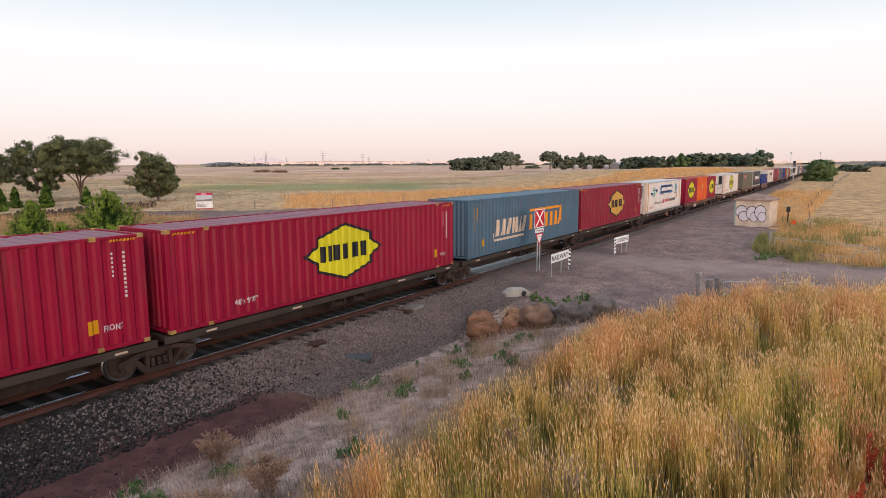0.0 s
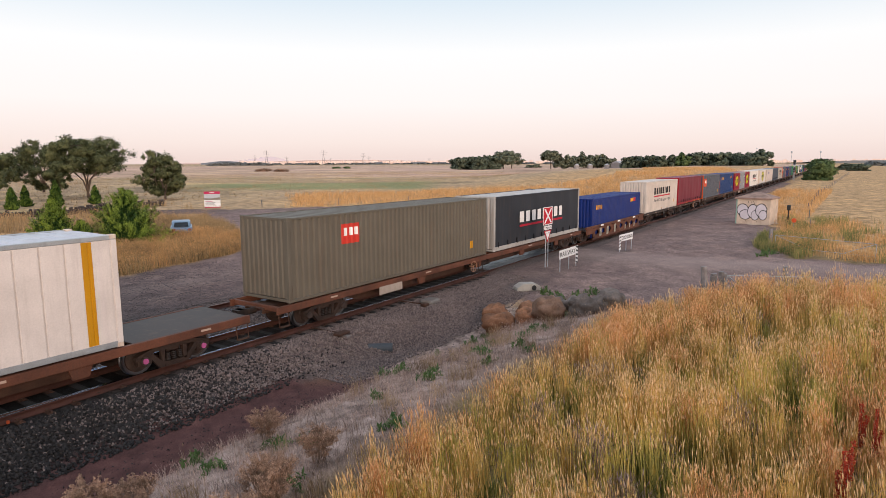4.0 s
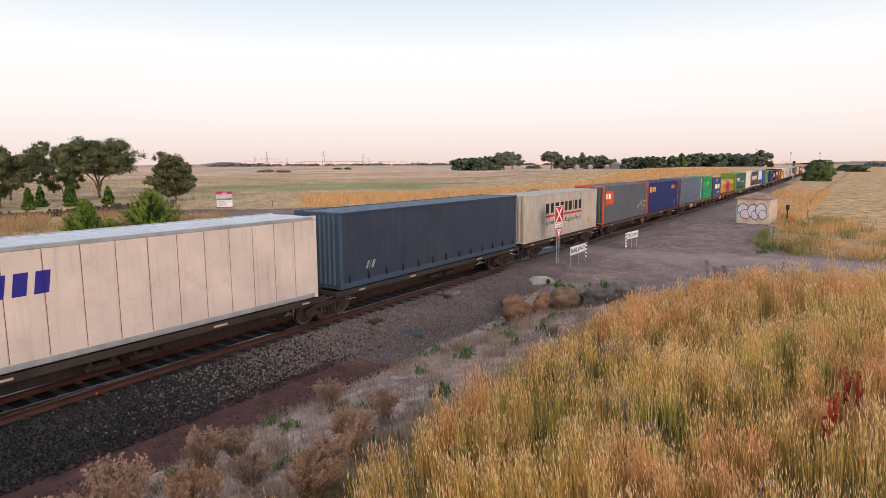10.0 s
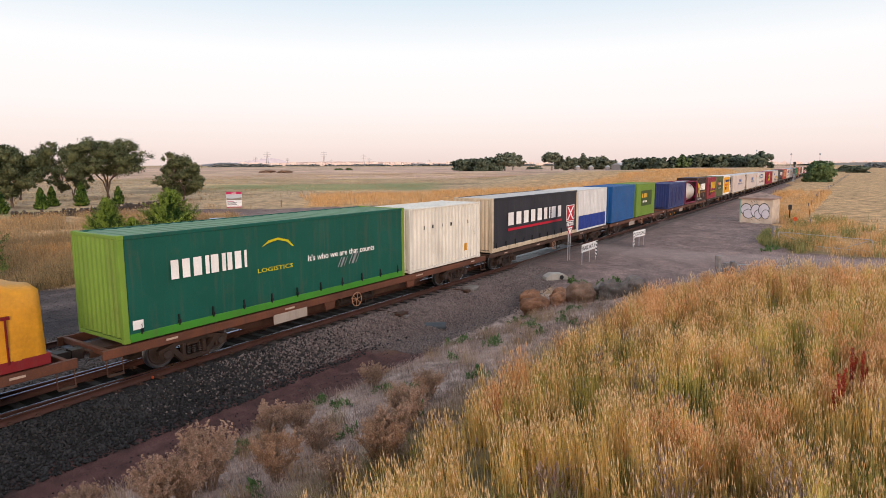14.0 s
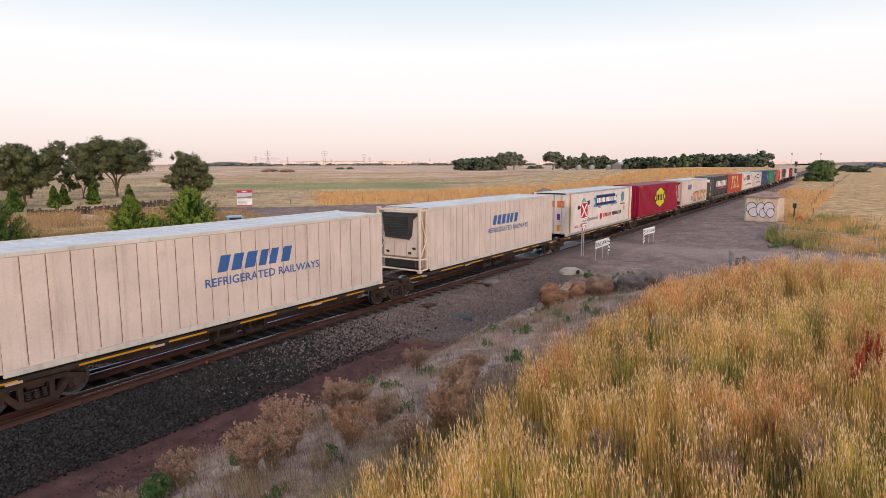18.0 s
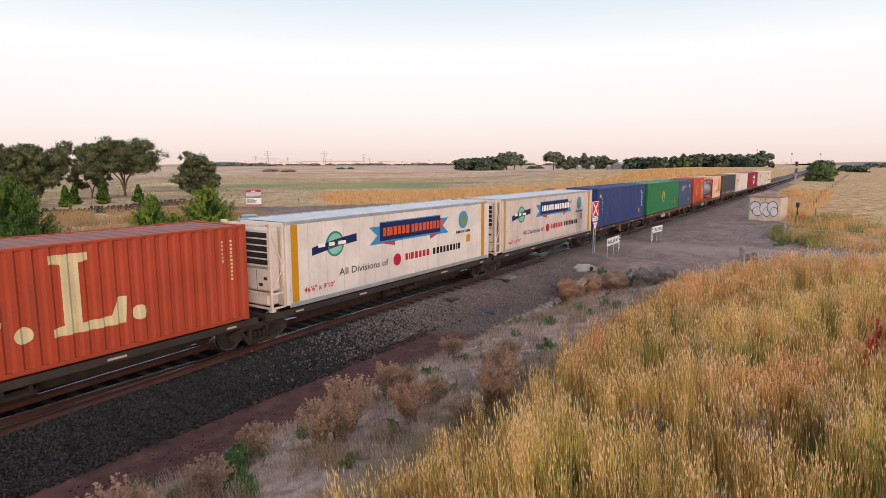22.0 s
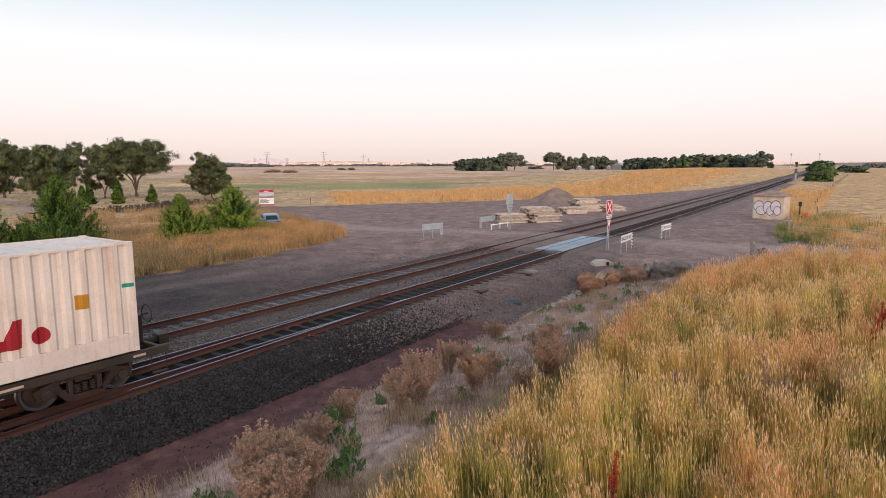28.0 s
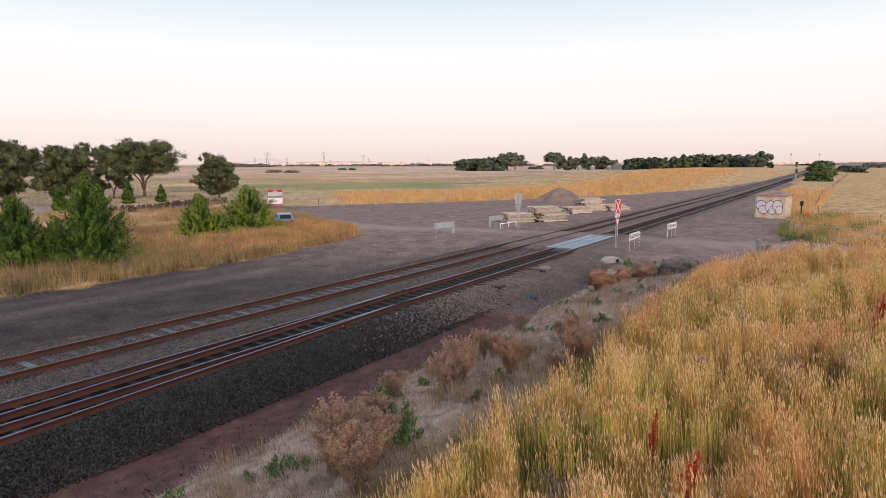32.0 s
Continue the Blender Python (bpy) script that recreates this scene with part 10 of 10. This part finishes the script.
for (xa, ya), (xb, yb) in zip(line[:-1], line[1:]):
    n = int(math.hypot(xb - xa, yb - ya) / 0.36)
    for i in range(n):
        for layer in range(4):
            if layer == 3 and gg.random() < 0.5:
                continue
            t = (i + gg.uniform(-0.2, 0.2)) / n
            x, y = xa + (xb - xa) * t, ya + (yb - ya) * t
            again("stone", stone_mes[gg.randrange(4)], wall, pose(x, y + gg.uniform(-0.08, 0.08), float(height(x, y)) + 0.08 + layer * 0.23, gg.uniform(0, 40), gg.uniform(0, 40), gg.uniform(0, 360)))


DULLWIRE = surf("weathered_fence_wire", (0.26, 0.22, 0.19), 0.7, 0.2, 0.2, 5.0, 40.0, 0.05)


def wire_fence(name, pts, gap, h, label, lean=3, r=0.06, mat=GREYWOOD):
    th = thing(name, label, "fence", "wire fences")
    gq = random.Random(int(pts[0][0]))
    ends = []
    for (xa, ya), (xb, yb) in zip(pts[:-1], pts[1:]):
        n = max(int(math.hypot(xb - xa, yb - ya) / gap), 1)
        for i in range(n + 1):
            x, y = xa + (xb - xa) * i / n, ya + (yb - ya) * i / n
            z = float(height(x, y))
            bm = bmesh.new()
            tube(bm, (x, y, z - 0.3), (x + gq.uniform(-lean, lean) * 0.02, y + gq.uniform(-lean, lean) * 0.02, z + h * gq.uniform(0.9, 1.05)), r, r * 0.85, 7)
            part("post", bm, mat, th)
            ends.append((x, y, z + h * 0.9))
    bm = bmesh.new()
    for p, q in zip(ends[:-1], ends[1:]):
        for k in (1.0, 0.6):
            tube(bm, (p[0], p[1], p[2] - h * (1 - k)), (q[0], q[1], q[2] - h * (1 - k)), 0.006, seg=4, caps=False)
    part("wire", bm, DULLWIRE, th)
    return th


gate = wire_fence("gate_posts", [(25.3, -12.6), (27.2, -12.62), (27.75, -12.75), (33.0, -14.6)], 6.0, 1.4, "leaning grey timber posts with a wire strand", 8, 0.135)
wire_fence("paddock_fence", [(66.0, -13.6), (90, -12.0), (128, -11.2), (359, -12.7)], 9.0, 0.95, "grey timber post and wire fence along the paddock", 2, 0.055)
wire_fence("verge_fence", [(9.0, 18.0), (16.5, 18.3)], 7.0, 0.95, "old pale posts in the verge grass", 5, 0.06)
wire_fence("yard_fence", [(42.0, 56.0), (58.0, 52.0), (76.0, 40.0), (95, 30.0)], 9.0, 1.0, "thin posts along the far edge of the yard", 2, 0.05)

def pipe_gate(x0, y0, x1, y1, h, label):
    """A farm gate: a pipe frame with one brace and a hung post."""
    th = thing("farm_gate", label, "gate", "farm gates")
    za, zb = float(height(x0, y0)), float(height(x1, y1))
    for nm, a, b in (("top_pipe", (x0, y0, za + h), (x1, y1, zb + h)), ("bottom_pipe", (x0, y0, za + 0.2), (x1, y1, zb + 0.2)), ("end_pipe", (x0, y0, za + 0.2), (x0, y0, za + h)),
                     ("end_pipe", (x1, y1, zb - 0.1), (x1, y1, zb + h)), ("brace", (x0, y0, za + h), (x0 + (x1 - x0) * 0.35, y0 + (y1 - y0) * 0.35, za + 0.2)),
                     ("brace", (x1, y1, zb + h), (x1 + (x0 - x1) * 0.3, y1 + (y0 - y1) * 0.3, zb + 0.2))):
        bm = bmesh.new()
        tube(bm, a, b, 0.018, seg=6)
        part(nm, bm, STEEL, th)
    return th


pipe_gate(27.95, -12.85, 31.2, -15.7, 1.3, "pale pipe farm gate by the leaning posts")
pipe_gate(50.0, -12.4, 47.8, -18.2, 1.0, "pale pipe farm gate across the road")
post = thing("gate_post", "thick weathered grey timber gate post", "post", "", pose(51.6, -11.95, float(height(51.6, -11.95))))
bm = bmesh.new()
tube(bm, (0, 0, -0.3), (0.03, 0.02, 1.2), 0.15, 0.13, 9)
part("timber", bm, GREYWOOD, post)

# ---- signal, masts, towers ----
signal = thing("signal_post", "railway colour light signal on a grey mast", "signal", "", pose(228, 0.5, float(height(228, 0.5))))
bm = bmesh.new()
tube(bm, (0, 0, -0.3), (0, 0, 6.2), 0.12, seg=8)
part("mast", bm, STEEL, signal)
for z in (5.6, 3.4):
    bm = bmesh.new()
    rbox(bm, -0.2, 0.2, -0.4, 0.4, z - 0.8, z + 0.8, 0.08)
    hd = part("signal_head", bm, VENT, signal, "black signal head")
bm = bmesh.new()
for i in range(10):
    tube(bm, (-0.25, 0.25, 0.6 + 0.5 * i), (-0.25, -0.25, 0.6 + 0.5 * i), 0.03, seg=5)
for y in (-0.25, 0.25):
    tube(bm, (-0.25, y, 0), (-0.25, y, 5.6), 0.03, seg=5)
part("ladder", bm, STEEL, signal)
for x, y, h in ((454.4, 20.1, 12.4), (488.4, 5.8, 12.7), (689.8, 70.0, 19.5)):
    mast = thing("radio_mast", "thin grey radio mast near the line", "mast", "radio masts", pose(x, y, 0))
    bm = bmesh.new()
    tube(bm, (0, 0, -0.5), (0, 0, h), 0.15, 0.10, 6)
    part("pole", bm, STEEL, mast)
    bm = bmesh.new()
    rbox(bm, -0.5, 0.5, -0.5, 0.5, h - 1.6, h - 0.4, 0.1)
    part("antenna", bm, STEEL, mast)
# far steel with the haze of distance mixed into its colour
HAZE = surf("haze_tinted_steel", (0.30, 0.27, 0.28), 0.8, 0, 0.05)


def tower(x, y, h):
    th = thing("power_tower", "lattice power line tower far across the plain", "power tower", "power line towers", pose(x, y, 0, 0, 0, 35))
    w = h * 0.1
    bm = bmesh.new()
    for sx in (-1, 1):
        for sy in (-1, 1):
            tube(bm, (sx * w, sy * w, -1), (sx * w * 0.25, sy * w * 0.25, h * 0.62), 0.35, 0.3, 4)
            tube(bm, (sx * w * 0.25, sy * w * 0.25, h * 0.62), (0, 0, h), 0.3, 0.2, 4)
    for k in range(6):
        z0, z1 = h * 0.1 * k, h * 0.1 * (k + 1)
        a0, a1 = w * (1 - 0.75 * z0 / (h * 0.62)), w * (1 - 0.75 * z1 / (h * 0.62))
        for sy in (-1, 1):
            tube(bm, (-a0, sy * a0, z0), (a1, sy * a1, z1), 0.2, seg=4)
            tube(bm, (a0, sy * a0, z0), (-a1, sy * a1, z1), 0.2, seg=4)
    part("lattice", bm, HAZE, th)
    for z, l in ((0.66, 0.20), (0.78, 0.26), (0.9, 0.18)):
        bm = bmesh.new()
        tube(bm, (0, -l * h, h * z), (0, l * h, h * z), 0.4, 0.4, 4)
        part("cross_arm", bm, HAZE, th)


def ray_place(p, depth):
    s = (p - 784.0) / 1081.0 * depth
    ang = math.atan2(1.105, 1.643)
    return -9.3 + math.cos(ang) * depth + math.sin(ang) * s, -16.3 + math.sin(ang) * depth - math.cos(ang) * s


for p, d, h in ((477, 1800, 44), (576, 1900, 46), (645, 2000, 38), (511, 2300, 30), (455, 2600, 40), (654, 2500, 32), (587, 2800, 28), (759, 2600, 26)):
    tower(*ray_place(p, d), h)

# ---- far sheds, suburb and hills ----
ROOFM, WALLM = paint(196, 190, 190, 0.1, 0.05), paint(176, 166, 164, 0.1, 0.05)
for i, (p, d, w) in enumerate(((1024, 560, 4.6), (1047, 560, 4.6), (1076, 565, 4.6), (1096, 600, 14), (1103, 640, 10))):
    x, y = ray_place(p, d)
    shed = thing("farm_silo" if i < 3 else "farm_shed", "pale round grain silo by the trees" if i < 3 else "pale farm shed among trees", "farm building", "farm buildings", pose(x, y, 0, 0, 0, 20 * i))
    bm = bmesh.new()
    if i < 3:
        tube(bm, (0, 0, -0.5), (0, 0, 2.8), w / 2, seg=18)
        part("wall", bm, WALLM, shed)
        bm = bmesh.new()
        tube(bm, (0, 0, 2.8), (0, 0, 4.2), w / 2 + 0.1, 0.4, 18)
    else:
        rbox(bm, -w / 2, w / 2, -4, 4, -0.5, 4.2, 0.05)
        part("wall", bm, WALLM, shed)
        bm = bmesh.new()
        prism(bm, [(-w / 2 - 0.3, 4.2), (w / 2 + 0.3, 4.2), (0, 6.6)], -4.3, 4.3)
    part("roof", bm, ROOFM, shed)
gs = random.Random(12)
sub = bmesh.new()
for i in range(260):
    p = gs.choice((gs.uniform(420, 800), gs.uniform(380, 1000), gs.uniform(1330, 1580)))
    x, y = ray_place(p, gs.uniform(2300, 3300))
    w, d, h = gs.uniform(12, 44), gs.uniform(8, 16), gs.uniform(6, 15)
    box(sub, x - w / 2, x + w / 2, y - d / 2, y + d / 2, -1, h)
tagged(new("far_suburb", mesh("far_suburb", sub, surf("pale_render", (0.86, 0.66, 0.58), 0.9, 0, 0.1))), "pale roofs of a distant suburb", "buildings", kind="stuff")


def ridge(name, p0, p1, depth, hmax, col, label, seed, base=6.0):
    """A far ridge of land as a long low wedge; its colour carries the distance haze."""
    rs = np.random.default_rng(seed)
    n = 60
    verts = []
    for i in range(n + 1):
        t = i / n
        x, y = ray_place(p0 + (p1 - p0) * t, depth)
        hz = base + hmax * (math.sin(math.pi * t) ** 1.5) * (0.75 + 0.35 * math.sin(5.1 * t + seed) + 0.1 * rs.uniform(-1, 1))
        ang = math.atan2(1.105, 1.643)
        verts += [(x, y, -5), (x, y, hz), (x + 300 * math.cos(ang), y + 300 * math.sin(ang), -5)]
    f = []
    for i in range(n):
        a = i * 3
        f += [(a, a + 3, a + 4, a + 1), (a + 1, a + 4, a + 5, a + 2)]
    ob = new(name, arrays(name, np.array(verts), np.array(f), surf("haze_tinted_land", col, 0.95, 0, 0.08, 0.01, 0.05, 0.0)))
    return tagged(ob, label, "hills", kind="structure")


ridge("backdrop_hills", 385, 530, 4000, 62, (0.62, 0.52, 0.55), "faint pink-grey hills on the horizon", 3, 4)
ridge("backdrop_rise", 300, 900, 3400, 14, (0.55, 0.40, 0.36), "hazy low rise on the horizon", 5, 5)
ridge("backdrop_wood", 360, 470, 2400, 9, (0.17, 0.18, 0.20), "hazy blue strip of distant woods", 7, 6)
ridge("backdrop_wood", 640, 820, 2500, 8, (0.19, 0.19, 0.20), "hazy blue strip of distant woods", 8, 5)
ridge("backdrop_wood", 1440, 1700, 1500, 6, (0.17, 0.17, 0.17), "hazy strip of distant woods", 9, 5)


def motions():
    """The whole train rolls back along the line at a steady speed."""
    for ob, x0, z in CARS:
        rows = []
        for k in range(17):
            x = x0 - SPEED * 2.0 * k
            turn = math.degrees(math.atan2(float(track_y(x + 1.0)) - float(track_y(x - 1.0)), 2.0))
            rows.append((2.0 * k, pose(x, float(track_y(x)), z, 0, 0, turn)))
        walk(ob, rows)


motions()
